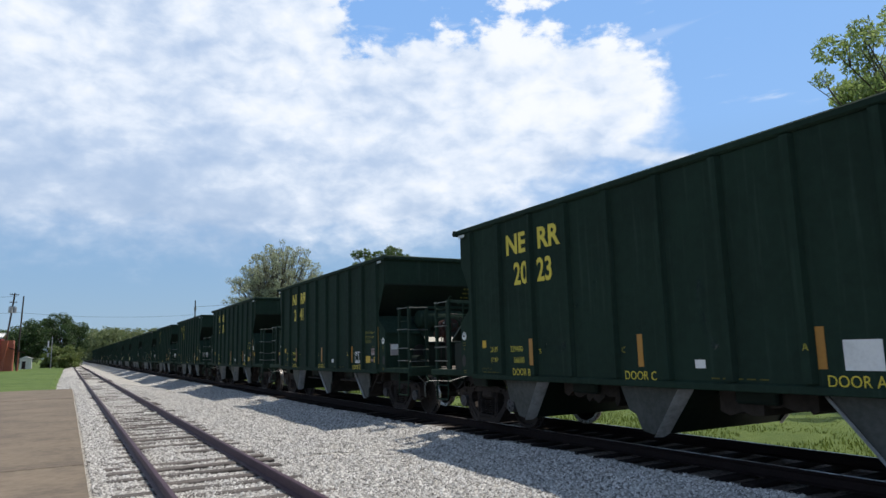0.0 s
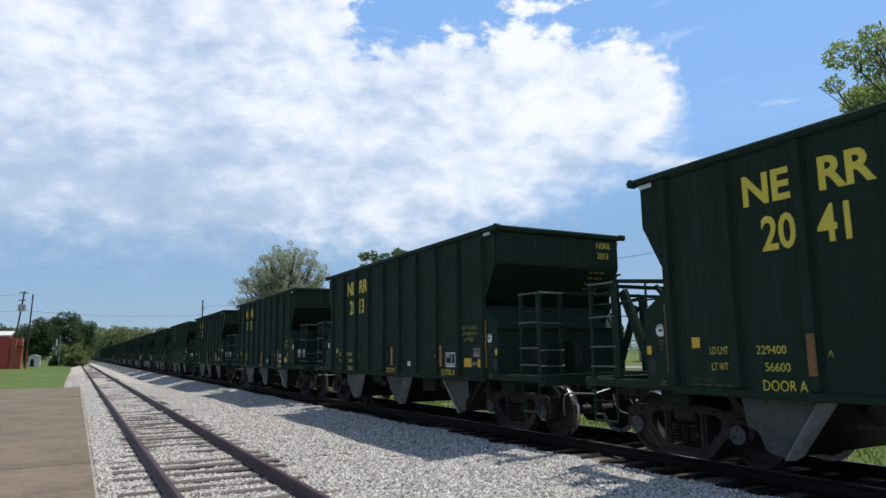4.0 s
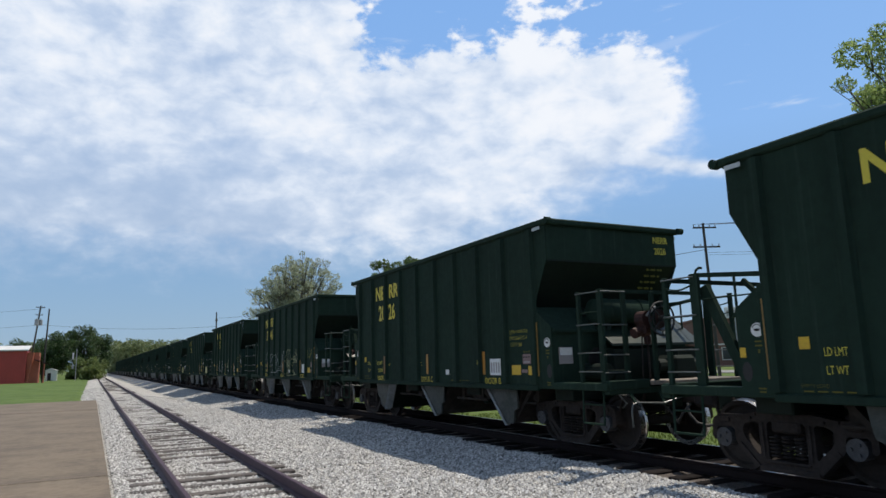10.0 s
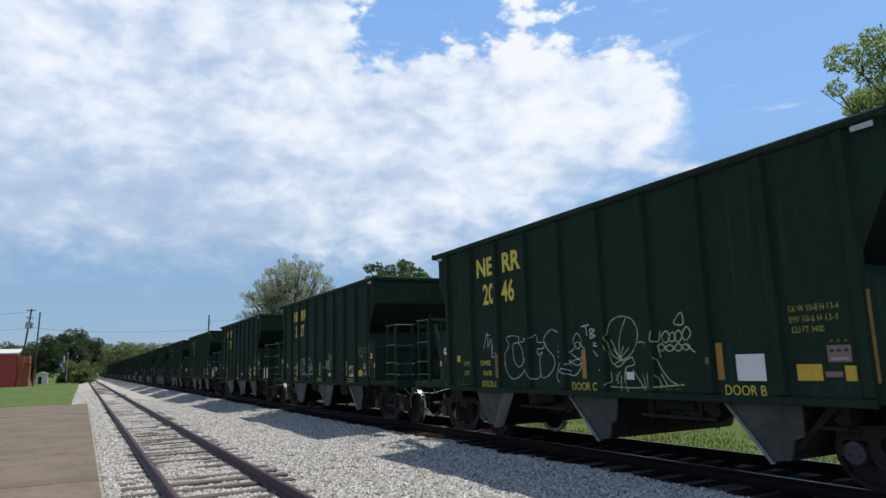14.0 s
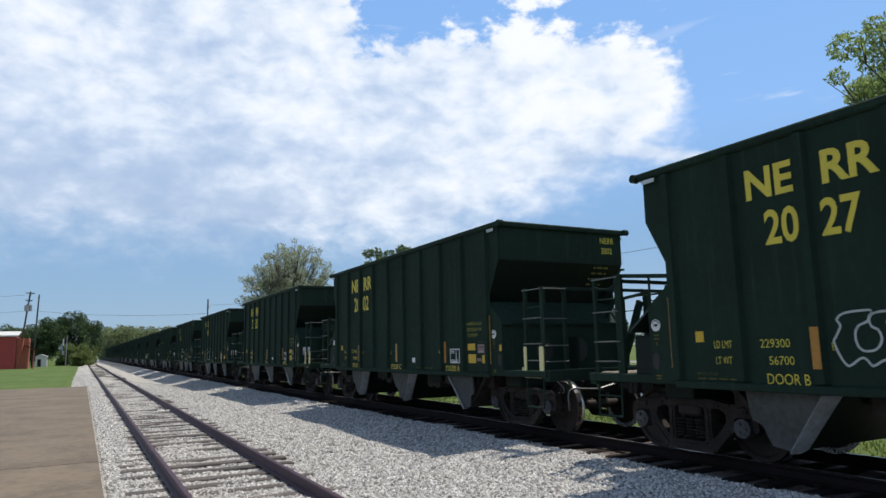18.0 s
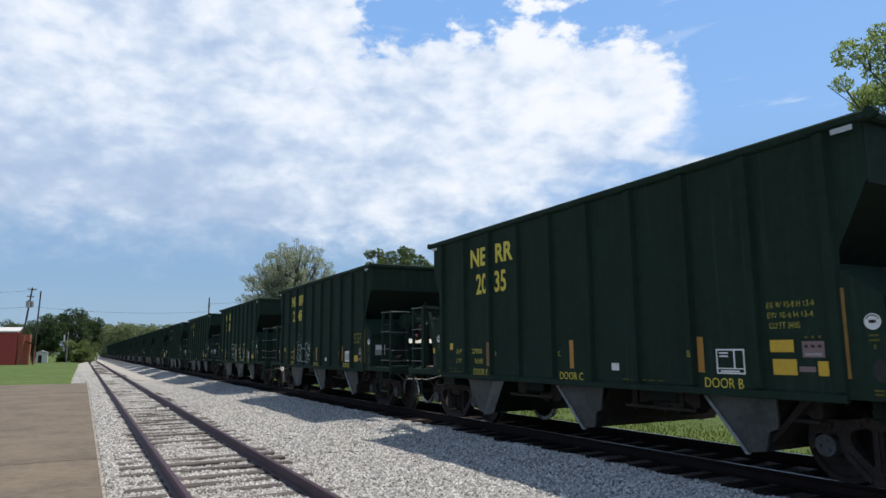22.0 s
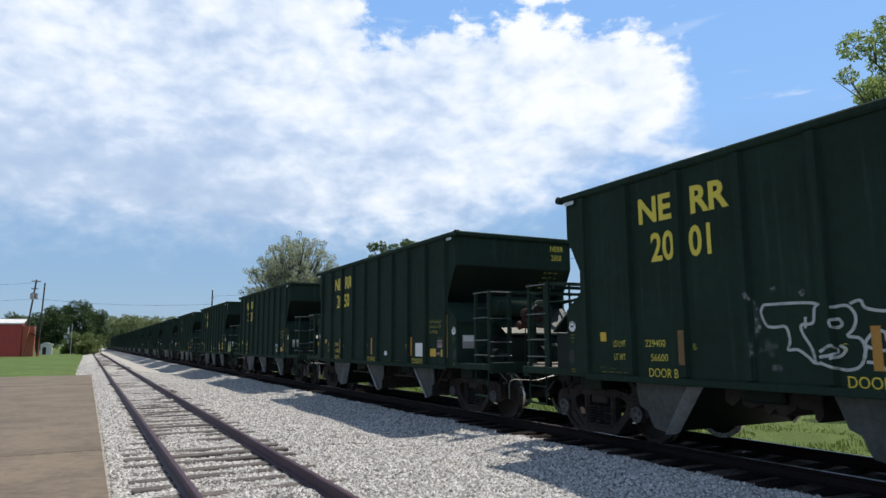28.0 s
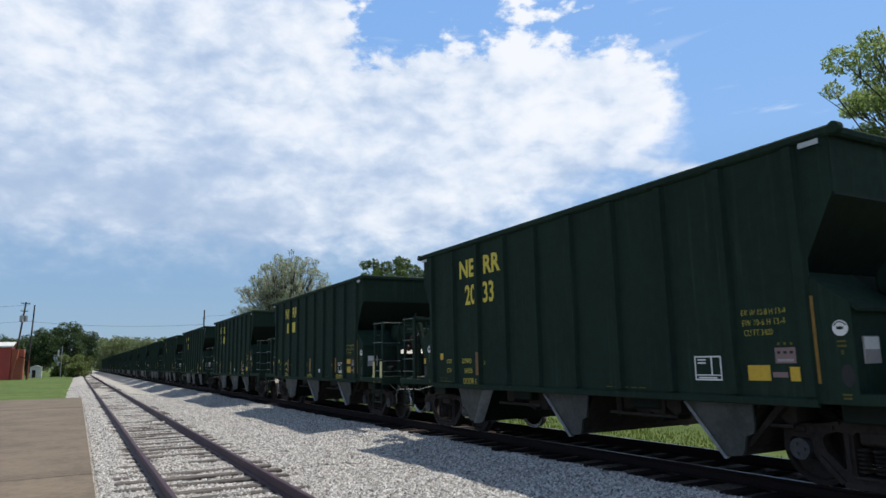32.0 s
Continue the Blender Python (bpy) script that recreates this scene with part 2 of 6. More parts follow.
TRUCK = material("truck_iron", (0.028, 0.021, 0.018), (0.012, 0.010, 0.009), rough=0.75, spec=0.3, grain=25, stain=4, amount=0.8, bump=0.004)
CAST = material("dusty_cast_iron", (0.038, 0.031, 0.028), (0.016, 0.013, 0.012), rough=0.85, spec=0.15, grain=18, stain=3, amount=0.85, bump=0.003)
CAP = material("bearing_cap_grey", (0.062, 0.064, 0.070), (0.024, 0.023, 0.023), rough=0.6, spec=0.3, grain=25, stain=6, amount=0.8)
TREAD = material("wheel_steel", (0.42, 0.41, 0.40), (0.25, 0.22, 0.2), rough=0.28, metal=1.0, grain=30, amount=0.5)
RUST = material("brake_red", (0.048, 0.017, 0.014), (0.022, 0.010, 0.009), rough=0.6, spec=0.3, grain=20, stain=5, amount=0.8)
BARE = material("bare_steel", (0.45, 0.46, 0.45), (0.25, 0.24, 0.22), rough=0.4, metal=0.6, grain=30, amount=0.6)
# sunlight on the deck's top put into a paler wood colour
DECK = material("bleached_deck_wood", (0.24, 0.20, 0.165), (0.10, 0.085, 0.07), rough=0.8, grain=22, stain=3, amount=0.7)
AMBER = material("amber_patch", (0.60, 0.38, 0.018), (0.42, 0.26, 0.02), rough=0.5, grain=25, amount=0.6)
YELLOW = material("yellow_paint", (0.62, 0.50, 0.04), (0.45, 0.36, 0.04), rough=0.55, grain=30, amount=0.6)
ORANGE = material("reflector_orange", (0.38, 0.178, 0.017), (0.28, 0.12, 0.018), rough=0.4, grain=25, amount=0.6)
OCHRE = material("ochre_reflector", (0.27, 0.150, 0.020), (0.14, 0.080, 0.018), rough=0.5, grain=18, stain=3, amount=0.7)
DULL = material("dirty_reflector", (0.20, 0.085, 0.012), (0.08, 0.05, 0.015), rough=0.5, grain=18, stain=3, amount=0.8)
WHITE = material("white_paint", (0.70, 0.70, 0.68), (0.45, 0.45, 0.43), rough=0.55, grain=30, amount=0.5)
GREY = material("grey_decal", (0.33, 0.30, 0.29), (0.22, 0.2, 0.2), rough=0.6, grain=40, amount=0.6)
BLACK = material("black_stencil", (0.012, 0.012, 0.012), rough=0.7)
# lighter than the car's green: sun glints on rungs and levers put into the colour
GLINT_STEEL = material("worn_rung_steel", (0.095, 0.104, 0.100), (0.035, 0.041, 0.038), rough=0.42, spec=0.5, grain=25, stain=6, amount=0.6)
STEP = material("step_yellow", (0.66, 0.62, 0.30), (0.45, 0.4, 0.2), rough=0.55, grain=25, amount=0.5)
RAIL = material("rail_rust", (0.062, 0.034, 0.050), (0.030, 0.017, 0.026), rough=0.6, spec=0.25, grain=30, stain=3, amount=0.6, bump=0.002)
# darker than RAIL: the train's shade on its own track is in this colour
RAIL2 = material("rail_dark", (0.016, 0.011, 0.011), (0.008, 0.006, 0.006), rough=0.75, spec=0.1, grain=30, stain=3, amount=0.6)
RAILTOP = material("rail_polish", (0.34, 0.32, 0.33), (0.18, 0.16, 0.16), rough=0.36, metal=0.9, grain=30, stain=2, amount=0.5)
TIE = material("weathered_tie", (0.120, 0.104, 0.095), (0.040, 0.033, 0.030), rough=0.85, grain=30, stain=3, amount=0.85, bump=0.006,
               bump_scale=40, vary=0.35)
# dark creosote, deepened by putting the train's shade into the colour
SHADED_CREOSOTE = material("creosoted_tie", (0.022, 0.018, 0.017), (0.010, 0.008, 0.008), rough=0.9, spec=0.08, grain=30, stain=3, amount=0.85, bump=0.006, bump_scale=40, vary=0.3)
GRAVEL = gravel_material("limestone_gravel", (0.60, 0.58, 0.545), (0.36, 0.345, 0.32), (0.075, 0.070, 0.066), grime_shade=8.76)
SLAB = material("worn_concrete", (0.168, 0.130, 0.090), (0.090, 0.069, 0.049), rough=0.85, grain=7, stain=0.7, amount=0.95, bump=0.0015,
                bump_scale=90, vary=0.12)
GRASS = material("mown_grass", (0.098, 0.138, 0.030), (0.060, 0.095, 0.020), rough=0.9, spec=0.2, grain=3.5, stain=0.25, amount=0.9, bump=0.03, bump_scale=24)
LAWN = material("lawn_grass", (0.104, 0.150, 0.038), (0.048, 0.090, 0.020), rough=0.9, spec=0.2, grain=1.6, stain=0.22, amount=0.95, bump=0.05, bump_scale=14)
BLADE = leaf_material("grass_blades", (0.10, 0.145, 0.026), (0.19, 0.235, 0.055), 0.4)
BARK = material("bark", (0.10, 0.085, 0.07), (0.045, 0.038, 0.03), rough=0.9, grain=14, stain=3, amount=0.8, bump=0.02, bump_scale=12)
LEAF_PALE = leaf_material("leaves_pale", (0.20, 0.23, 0.13), (0.46, 0.49, 0.34), 0.4)
LEAF_MID = leaf_material("leaves_mid", (0.035, 0.075, 0.015), (0.12, 0.18, 0.04), 0.35)
LEAF_DARK = leaf_material("leaves_dark", (0.026, 0.058, 0.018), (0.075, 0.125, 0.035), 0.3)
# lighter than nearer leaves: haze and sun at a distance put into the colour
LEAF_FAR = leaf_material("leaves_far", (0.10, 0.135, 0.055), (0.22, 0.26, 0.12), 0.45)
LEAF_BOUGH = leaf_material("leaves_bough", (0.11, 0.165, 0.050), (0.36, 0.46, 0.17), 0.62)
LEAF_LIME = leaf_material("leaves_lime", (0.07, 0.105, 0.026), (0.20, 0.25, 0.075), 0.4)
RED = material("red_sheeting", (0.42, 0.050, 0.036), (0.25, 0.035, 0.026), rough=0.55, grain=6, stain=0.5, amount=0.6, streak=0.2)
ROOFTIN = material("pale_tin_roof", (0.62, 0.62, 0.60), (0.42, 0.41, 0.4), rough=0.45, grain=5, amount=0.5)
BRICK = material("brown_brick", (0.17, 0.085, 0.062), (0.11, 0.058, 0.045), rough=0.85, grain=12, stain=0.8, amount=0.7)
TRIMW = material("pale_trim", (0.62, 0.60, 0.56), (0.45, 0.44, 0.42), rough=0.6)
PORCH = material("porch_boards", (0.42, 0.115, 0.06), (0.28, 0.08, 0.045), rough=0.7, grain=8, amount=0.6)
POLE = material("pole_wood", (0.055, 0.046, 0.041), (0.05, 0.042, 0.036), rough=0.85, grain=10, stain=2, amount=0.7)
WIRE = material("wire", (0.06, 0.06, 0.065), rough=0.6)
INSUL = material("transformer_grey", (0.30, 0.31, 0.32), (0.2, 0.2, 0.21), rough=0.5)
ROAD = material("street_asphalt", (0.20, 0.195, 0.185), (0.13, 0.127, 0.12), rough=0.85, grain=12, stain=0.5, amount=0.6)
CARW = material("white_car_paint", (0.75, 0.75, 0.74), (0.62, 0.62, 0.62), rough=0.25, amount=0.4)
CARG = material("dark_glass", (0.02, 0.025, 0.03), rough=0.08)
TYRE = material("tyre_rubber", (0.02, 0.02, 0.02), rough=0.8)


def spray_paint(name, colour, cover, scale=9.0):
    """Thin spray paint: patchy, the car's own paint showing through."""
    mat = bpy.data.materials.new(name)
    mat.use_nodes = True
    k = Nodes(mat.node_tree)
    pos = k.n("ShaderNodeTexCoord").outputs["Object"]
    f = k.smooth(k.m("ADD", k.m("MULTIPLY", k.noise(pos, scale, 5, 0.65), 0.7), k.m("MULTIPLY", k.noise(pos, scale * 6, 3), 0.3)), 0.62 - cover, 0.92 - cover)
    bs = k.n("ShaderNodeBsdfPrincipled", Roughness=0.65)
    k.set(bs.inputs["Base Color"], (*colour, 1))
    mx = k.n("ShaderNodeMixShader", Fac=f)
    k.t.links.new(k.n("ShaderNodeBsdfTransparent").outputs[0], mx.inputs[1])
    k.t.links.new(bs.outputs[0], mx.inputs[2])
    o = k.n("ShaderNodeOutputMaterial")
    k.t.links.new(mx.outputs[0], o.inputs[0])
    return mat


CHALK = spray_paint("white_spray", (0.40, 0.42, 0.405), 0.40)
LIME = spray_paint("pale_yellow_spray", (0.36, 0.38, 0.20), 0.38)
SMEAR = spray_paint("white_smear", (0.19, 0.21, 0.205), 0.23, 5.0)
# thin lighter grey for a soft highlight painted on a car's side
SHEEN = spray_paint("grey_scuff", (0.035, 0.050, 0.046), 0.14, 4.0)


# ---- mesh helpers ----
def mesh_of(name, bm, mat, smooth=False):
    me = bpy.data.meshes.new(name)
    bmesh.ops.recalc_face_normals(bm, faces=bm.faces)
    bm.to_mesh(me)
    bm.free()
    me.materials.append(mat)
    if smooth:
        for p in me.polygons:
            p.use_smooth = True
    return me


def part(name, bm, mat, parent=None, label="", smooth=False):
    ob = new(name, mesh_of(name, bm, mat, smooth))
    ob.parent = parent
    return tagged(ob, label)


def empty(name, at=(0, 0, 0)):
    ob = new(name)
    ob.empty_display_size = 0.2
    ob.location = at
    return ob


def raw(name, verts, faces, mat, parent=None):
    me = bpy.data.meshes.new(name)
    me.from_pydata(verts, [], faces)
    me.materials.append(mat)
    ob = new(name, me)
    ob.parent = parent
    return ob


def box(bm, lo, hi, bevel=0.0):
    c = [(a + b) / 2 for a, b in zip(lo, hi)]
    s = [abs(b - a) for a, b in zip(lo, hi)]
    r = bmesh.ops.create_cube(bm, size=1.0, matrix=Matrix.LocRotScale(c, None, s))
    if bevel:
        ed = list({e for v in r["verts"] for e in v.link_edges})
        bmesh.ops.bevel(bm, geom=ed, offset=bevel, segments=1, affect="EDGES")


def rod(bm, p, q, r, n=8, r2=None, caps=True):
    p, q = Vector(p), Vector(q)
    d = q - p
    m = Matrix.Translation((p + q) / 2) @ d.to_track_quat("Z", "Y").to_matrix().to_4x4()
    bmesh.ops.create_cone(bm, cap_ends=caps, segments=n, radius1=r, radius2=r if r2 is None else r2, depth=d.length, matrix=m)


def bar(bm, p, q, w, h, up=(0, 0, 1)):
    """A straight bar of oblong section from p to q."""
    p, q = Vector(p), Vector(q)
    y = (q - p).normalized()
    x = y.cross(Vector(up)).normalized()
    z = x.cross(y)
    m = Matrix((x, y, z)).transposed().to_4x4()
    m.translation = (p + q) / 2
    bmesh.ops.create_cube(bm, size=1.0, matrix=m @ Matrix.Diagonal((w, (q - p).length, h, 1)))


def prism(bm, outline, axis, lo, hi):
    """An outline in the two other axes, drawn out along one axis from lo to hi."""
    def at(a, b, c):
        return {"x": (c, a, b), "y": (a, c, b), "z": (a, b, c)}[axis]
    r0 = [bm.verts.new(at(a, b, lo)) for a, b in outline]
    r1 = [bm.verts.new(at(a, b, hi)) for a, b in outline]
    bm.faces.new(r0)
    bm.faces.new(list(reversed(r1)))
    n = len(outline)
    for i in range(n):
        bm.faces.new((r0[i], r1[i], r1[(i + 1) % n], r0[(i + 1) % n]))


def ring(bm, c, axis, r, tube, n=24, k=6):
    """A torus about an axis."""
    c = Vector(c)
    ax = Vector(axis).normalized()
    u = ax.orthogonal().normalized()
    v = ax.cross(u)
    rows = []
    for i in range(n):
        a = 2 * math.pi * i / n
        o = u * math.cos(a) + v * math.sin(a)
        rows.append([bm.verts.new(c + o * (r + tube * math.cos(b)) + ax * tube * math.sin(b))
                     for b in (2 * math.pi * j / k for j in range(k))])
    for i in range(n):
        for j in range(k):
            bm.faces.new((rows[i][j], rows[(i + 1) % n][j], rows[(i + 1) % n][(j + 1) % k], rows[i][(j + 1) % k]))


def lathe(bm, outline, n=28, axis="x"):
    """Turn an outline of (along, radius) about the x axis."""
    rows = []
    for a, r in outline:
        rows.append([bm.verts.new((a, r * math.cos(2 * math.pi * i / n), r * math.sin(2 * math.pi * i / n))) for i in range(n)])
    for r0, r1 in zip(rows, rows[1:]):
        for i in range(n):
            bm.faces.new((r0[i], r0[(i + 1) % n], r1[(i + 1) % n], r1[i]))
    for r in (rows[0], rows[-1]):
        bm.faces.new(r)


def tube(bm, pts, r, n=6):
    """A bent round tube through points."""
    rows = []
    for i, p in enumerate(pts):
        t = (pts[min(i + 1, len(pts) - 1)] - pts[max(i - 1, 0)]).normalized()
        u = t.orthogonal().normalized()
        v = t.cross(u)
        if rows:
            u = (last - t * last.dot(t)).normalized()
            v = t.cross(u)
        last = u
        rows.append([bm.verts.new(p + (u * math.cos(a) + v * math.sin(a)) * r) for a in (2 * math.pi * k / n for k in range(n))])
    for r0, r1 in zip(rows, rows[1:]):
        for k in range(n):
            bm.faces.new((r0[k], r0[(k + 1) % n], r1[(k + 1) % n], r1[k]))


TEXTS = {}


def lettering(text, height, mat, stretch=1.0, bold=0.0):
    """A mesh of flat letters in the built-in font, in the xy plane, its left foot at the origin."""
    key = (text, height, mat.name, stretch, bold)
    if key not in TEXTS:
        cu = bpy.data.curves.new("lettering", "FONT")
        cu.body, cu.size, cu.offset, cu.fill_mode = text, height / 0.70, bold, "FRONT"
        cu.resolution_u = 3
        tmp = bpy.data.objects.new("lettering", cu)
        me = bpy.data.meshes.new_from_object(tmp)
        me.transform(Matrix.Diagonal((stretch, 1, 1, 1)))
        me.materials.clear()
        me.materials.append(mat)
        bpy.data.objects.remove(tmp)
        TEXTS[key] = me
    return TEXTS[key]


# ---- ground and tracks ----
AXIS, SIDING = 8.76, 1.965       # middle of the train's track, of the near track
HEAD2 = -0.105                   # rail heads of the near track; the train's are at 0
BED = [(-1.6, -0.52), (-0.3, -0.36), (0.33, -0.265), (0.6, -0.30), (1.1, -0.298), (2.8, -0.298), (3.4, -0.292), (4.4, -0.28), (6.2, -0.25), (7.2, -0.215), (7.6, -0.21),
       (10.0, -0.21), (10.6, -0.25), (11.6, -0.48), (12.2, -0.6)]


def bed_z(x):
    return float(np.interp(x, [p[0] for p in BED], [p[1] for p in BED]))


def swale(x, y):
    """How far the gravel dips between the tracks, deeper up the line; and how it is heaped over the tie ends there."""
    dip = np.interp(y, [18, 30, 38, 52, 70, 400], [0, 0.05, 0.12, 0.27, 0.33, 0.33])
    shape = np.sin(np.pi * np.clip((np.asarray(x) - 3.5) / 3.5, 0, 1)) ** 1.3
    heap = 0.05 * np.interp(y, [13.8, 15.0], [0, 1]) * np.clip(1 - np.abs(np.asarray(x) - 0.75) / 0.36, 0, 1)
    return heap - dip * shape


def make_ground():
    xs = sorted({-3000, -900, -300, -120, -60, -30, -15, -6, -3, -1.2, -0.5, -0.1, 0.4, 3, 7, 10.6, 11.5, 12.5, 15, 20, 30, 45, 60, 90, 140, 300, 900, 3000})
    ys = sorted({-600, -200, -60, -20, 0, 10, 20, 30, 40, 50, 60, 80, 100, 130, 160, 200, 260, 400, 800, 2000, 4000})
    verts, faces = [], []
    for y in ys:
        for x in xs:
            if -0.3 < x < 11:
                z = -0.95
            elif x <= -0.3:
                z = -0.40
            else:
                z = -0.42 if x < 12.6 else -0.34
            if abs(x) < 200 and not -0.3 < x < 12.6:
                z += 0.05 * noise.noise((x * 0.07, y * 0.05, 0))
            if x < 0.5 and y < 47:
                z -= 0.25
            verts.append((x, y, z))
    w = len(xs)
    for j in range(len(ys) - 1):
        for i in range(w - 1):
            a = j * w + i
            faces.append((a, a + 1, a + w + 1, a + w))
    ob = raw("ground", verts, faces, GRASS)
    tagged(ob, "mown green grass beside the railway", "grass", kind="structure")


def bed_height(x, y):
    """The gravel's surface: its section, the swale between the tracks, and its uneven heaps."""
    z = bed_z(x) + float(swale(x, y))
    if y < 46 and x < 0.34:
        z = min(z, -0.34)
    if y > 46 and x < -0.35:
        z = min(z, -0.30 - 0.5 * (-0.35 - x) + 0.12 * noise.noise((y * 0.6, x, 5)))
    z += (0.035 if y < 60 else 0.02) * noise.noise((x * 1.4, y * 1.4, 3)) + 0.03 * noise.noise((x * 0.4, y * 0.3, 7))
    if 3.2 < x < 7.0 and y > 12:
        z += 0.05 * noise.noise((x * 0.8, y * 0.45, 11))
    return z


def make_bed():
    xs = np.concatenate([np.linspace(-1.6, 12.2, 90)])
    ys = np.concatenate([np.linspace(-12, 45, 230), np.linspace(46, 420, 120)])
    verts, faces = [], []
    for y in ys:
        for x in xs:
            verts.append((x, y, bed_height(x, y)))
    w = len(xs)
    for j in range(len(ys) - 1):
        for i in range(w - 1):
            a = j * w + i
            faces.append((a, a + 1, a + w + 1, a + w))
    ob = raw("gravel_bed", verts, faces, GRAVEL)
    for p in ob.data.polygons:
        p.use_smooth = True
    tagged(ob, "pale crushed limestone gravel under both tracks", "gravel", kind="structure")


def make_lawn():
    """The darker lawn behind the platform's end."""
    xs, ys = np.concatenate([np.linspace(-60, -2.0, 24), np.linspace(-1.6, -0.55, 4)]), np.linspace(45.9, 200, 220)
    verts = []
    for y in ys:
        for i, x in enumerate(xs):
            lip = i == len(xs) - 1
            ragged = 0.32 * noise.noise((y * 0.45, 3, 1)) + 0.16 * noise.noise((y * 1.7, 5, 1)) if i > 24 else 0.0
            verts.append((x + ragged, y, -0.245 + 0.05 * noise.noise((x * 0.07, y * 0.05, 0)) - (0.16 if lip else 0)))
    w = len(xs)
    faces = [(j * w + i, j * w + i + 1, (j + 1) * w + i + 1, (j + 1) * w + i) for j in range(len(ys) - 1) for i in range(w - 1)]
    tagged(raw("lawn", verts, faces, LAWN), "dark green mown lawn beyond the platform", "lawn", kind="structure")


make_ground()
make_lawn()
make_bed()


def rail_bm(x, head, y0, y1):
    """A flat-bottomed rail: foot, web and head."""
    h = 0.165
    half = [(0.069, 0.0), (0.069, 0.010), (0.012, 0.028), (0.009, 0.115), (0.034, 0.130), (0.036, 0.155), (0.030, h)]
    out = [(x + a, head - h + b) for a, b in half] + [(x - a, head - h + b) for a, b in reversed(half)]
    bm = bmesh.new()
    prism(bm, out, "y", y0, y1)
    return bm


def make_track(label, centre, head, near0, near1, spacing, shine):
    track = empty("railway_track", (0, 0, 0))
    tagged(track, label, "railway track", kind="structure")
    for s in (-0.7525, 0.7525):
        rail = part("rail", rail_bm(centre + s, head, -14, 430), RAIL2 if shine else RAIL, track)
        bm = bmesh.new()
        w = 0.022 if shine else 0.024
        prism(bm, [(centre + s - w, head + 0.0005), (centre + s + w, head + 0.0005), (centre + s + w, head + 0.002), (centre + s - w, head + 0.002)], "y", -14, 430)
        part("running_band", bm, RAILTOP if shine else RAIL, rail, "worn running band on the rail head")
    rnd = random.Random(5 if shine else 9)
    bm = bmesh.new()
    box(bm, (-1.33, -0.11, -0.17), (1.33, 0.11, 0), 0.015)
    wood = SHADED_CREOSOTE if shine else TIE
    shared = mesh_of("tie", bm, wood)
    y = y0 = near0
    row = 0
    far_bm_v, far_f = [], []
    while y < 150:
        tw = rnd.uniform(-1.2, 1.2)
        dx, dz = rnd.uniform(-0.03, 0.03), rnd.uniform(-0.022, 0.004)
        if not shine:
            dz -= float(np.interp(y, [20, 45], [0.0, 0.022]))
        if y < near1:
            ob = new("tie", shared)
            ob.parent = track
            ob.matrix_basis = pose(centre + dx, y, head - 0.160 + dz, 0, 0, tw)
        else:
            b = len(far_bm_v)
            for z in (-0.1, 0.0):
                far_bm_v += [(centre - 1.3 + dx, y - 0.115, head - 0.160 + dz + z), (centre + 1.3 + dx, y - 0.115, head - 0.160 + dz + z),
                             (centre + 1.3 + dx, y + 0.115, head - 0.160 + dz + z), (centre - 1.3 + dx, y + 0.115, head - 0.160 + dz + z)]
            far_f += [(b + 4, b + 5, b + 6, b + 7), (b, b + 1, b + 5, b + 4), (b + 1, b + 2, b + 6, b + 5), (b + 2, b + 3, b + 7, b + 6), (b + 3, b, b + 4, b + 7)]
        row += 1
        y = y0 + row * spacing + rnd.uniform(-0.03, 0.03)
    tagged(raw("distant_ties", far_bm_v, far_f, wood, track), kind="stuff")
    # spike plates under the rails, near the camera
    bm = bmesh.new()
    box(bm, (-0.15, -0.09, 0), (0.15, 0.09, 0.012))
    for a in (-0.09, 0.09):
        for b in (-0.05, 0.05):
            box(bm, (a - 0.016, b - 0.016, 0.01), (a + 0.016, b + 0.016, 0.045))
    plate = mesh_of("tie_plate", bm, RAIL)
    return track, plate


siding, plate_mesh = make_track("rusty near track on weathered ties sunk in gravel", SIDING, HEAD2, 5.87, 75, 0.638, False)
main_track, _ = make_track("train's track with dark ties and polished rails", AXIS, 0.0, -2.0, 50, 0.55, True)


# ---- platform ----
def make_platform():
    slab = empty("platform")
    tagged(slab, "brown worn concrete platform beside the near track", "platform", kind="structure")
    xs, ys = [-14.0, -9.2, -4.4, 0.345], [-8.0, 2.0, 13.15, 24.0, 35.0, 45.8]
    for i in range(3):
        for j in range(5):
            bm = bmesh.new()
            box(bm, (xs[i] + 0.006, ys[j] + 0.006, -0.5), (xs[i + 1] - 0.006, ys[j + 1] - 0.006, -0.2 - 0.006 * ((i * 2 + j) % 2)), 0.012)
            part("slab", bm, SLAB, slab)
    bm = bmesh.new()
    box(bm, (xs[0] + 0.1, ys[0] + 0.1, -0.6), (xs[-1] - 0.02, ys[-1] - 0.02, -0.235))
    part("footing", bm, SLAB, slab, "dirt-filled joints")


make_platform()


# ---- hopper cars ----
HALF, SIDE, CHORD, PITCH = 5.05, 1.61, 1.66, 13.85
RIBS = [4.5 - i for i in range(10)]


def wheel_bm(side):
    """One wheel with its tread and flange, its outer face towards side."""
    bm = bmesh.new()
    s = side
    lathe(bm, [(s * 0.665, 0.13), (s * 0.685, 0.40), (s * 0.67, 0.475), (s * 0.70, 0.482), (s * 0.715, 0.462), (s * 0.80, 0.455), (s * 0.805, 0.40),
               (s * 0.762, 0.37), (s * 0.752, 0.20), (s * 0.79, 0.15), (s * 0.80, 0.10)], 32)
    return bm


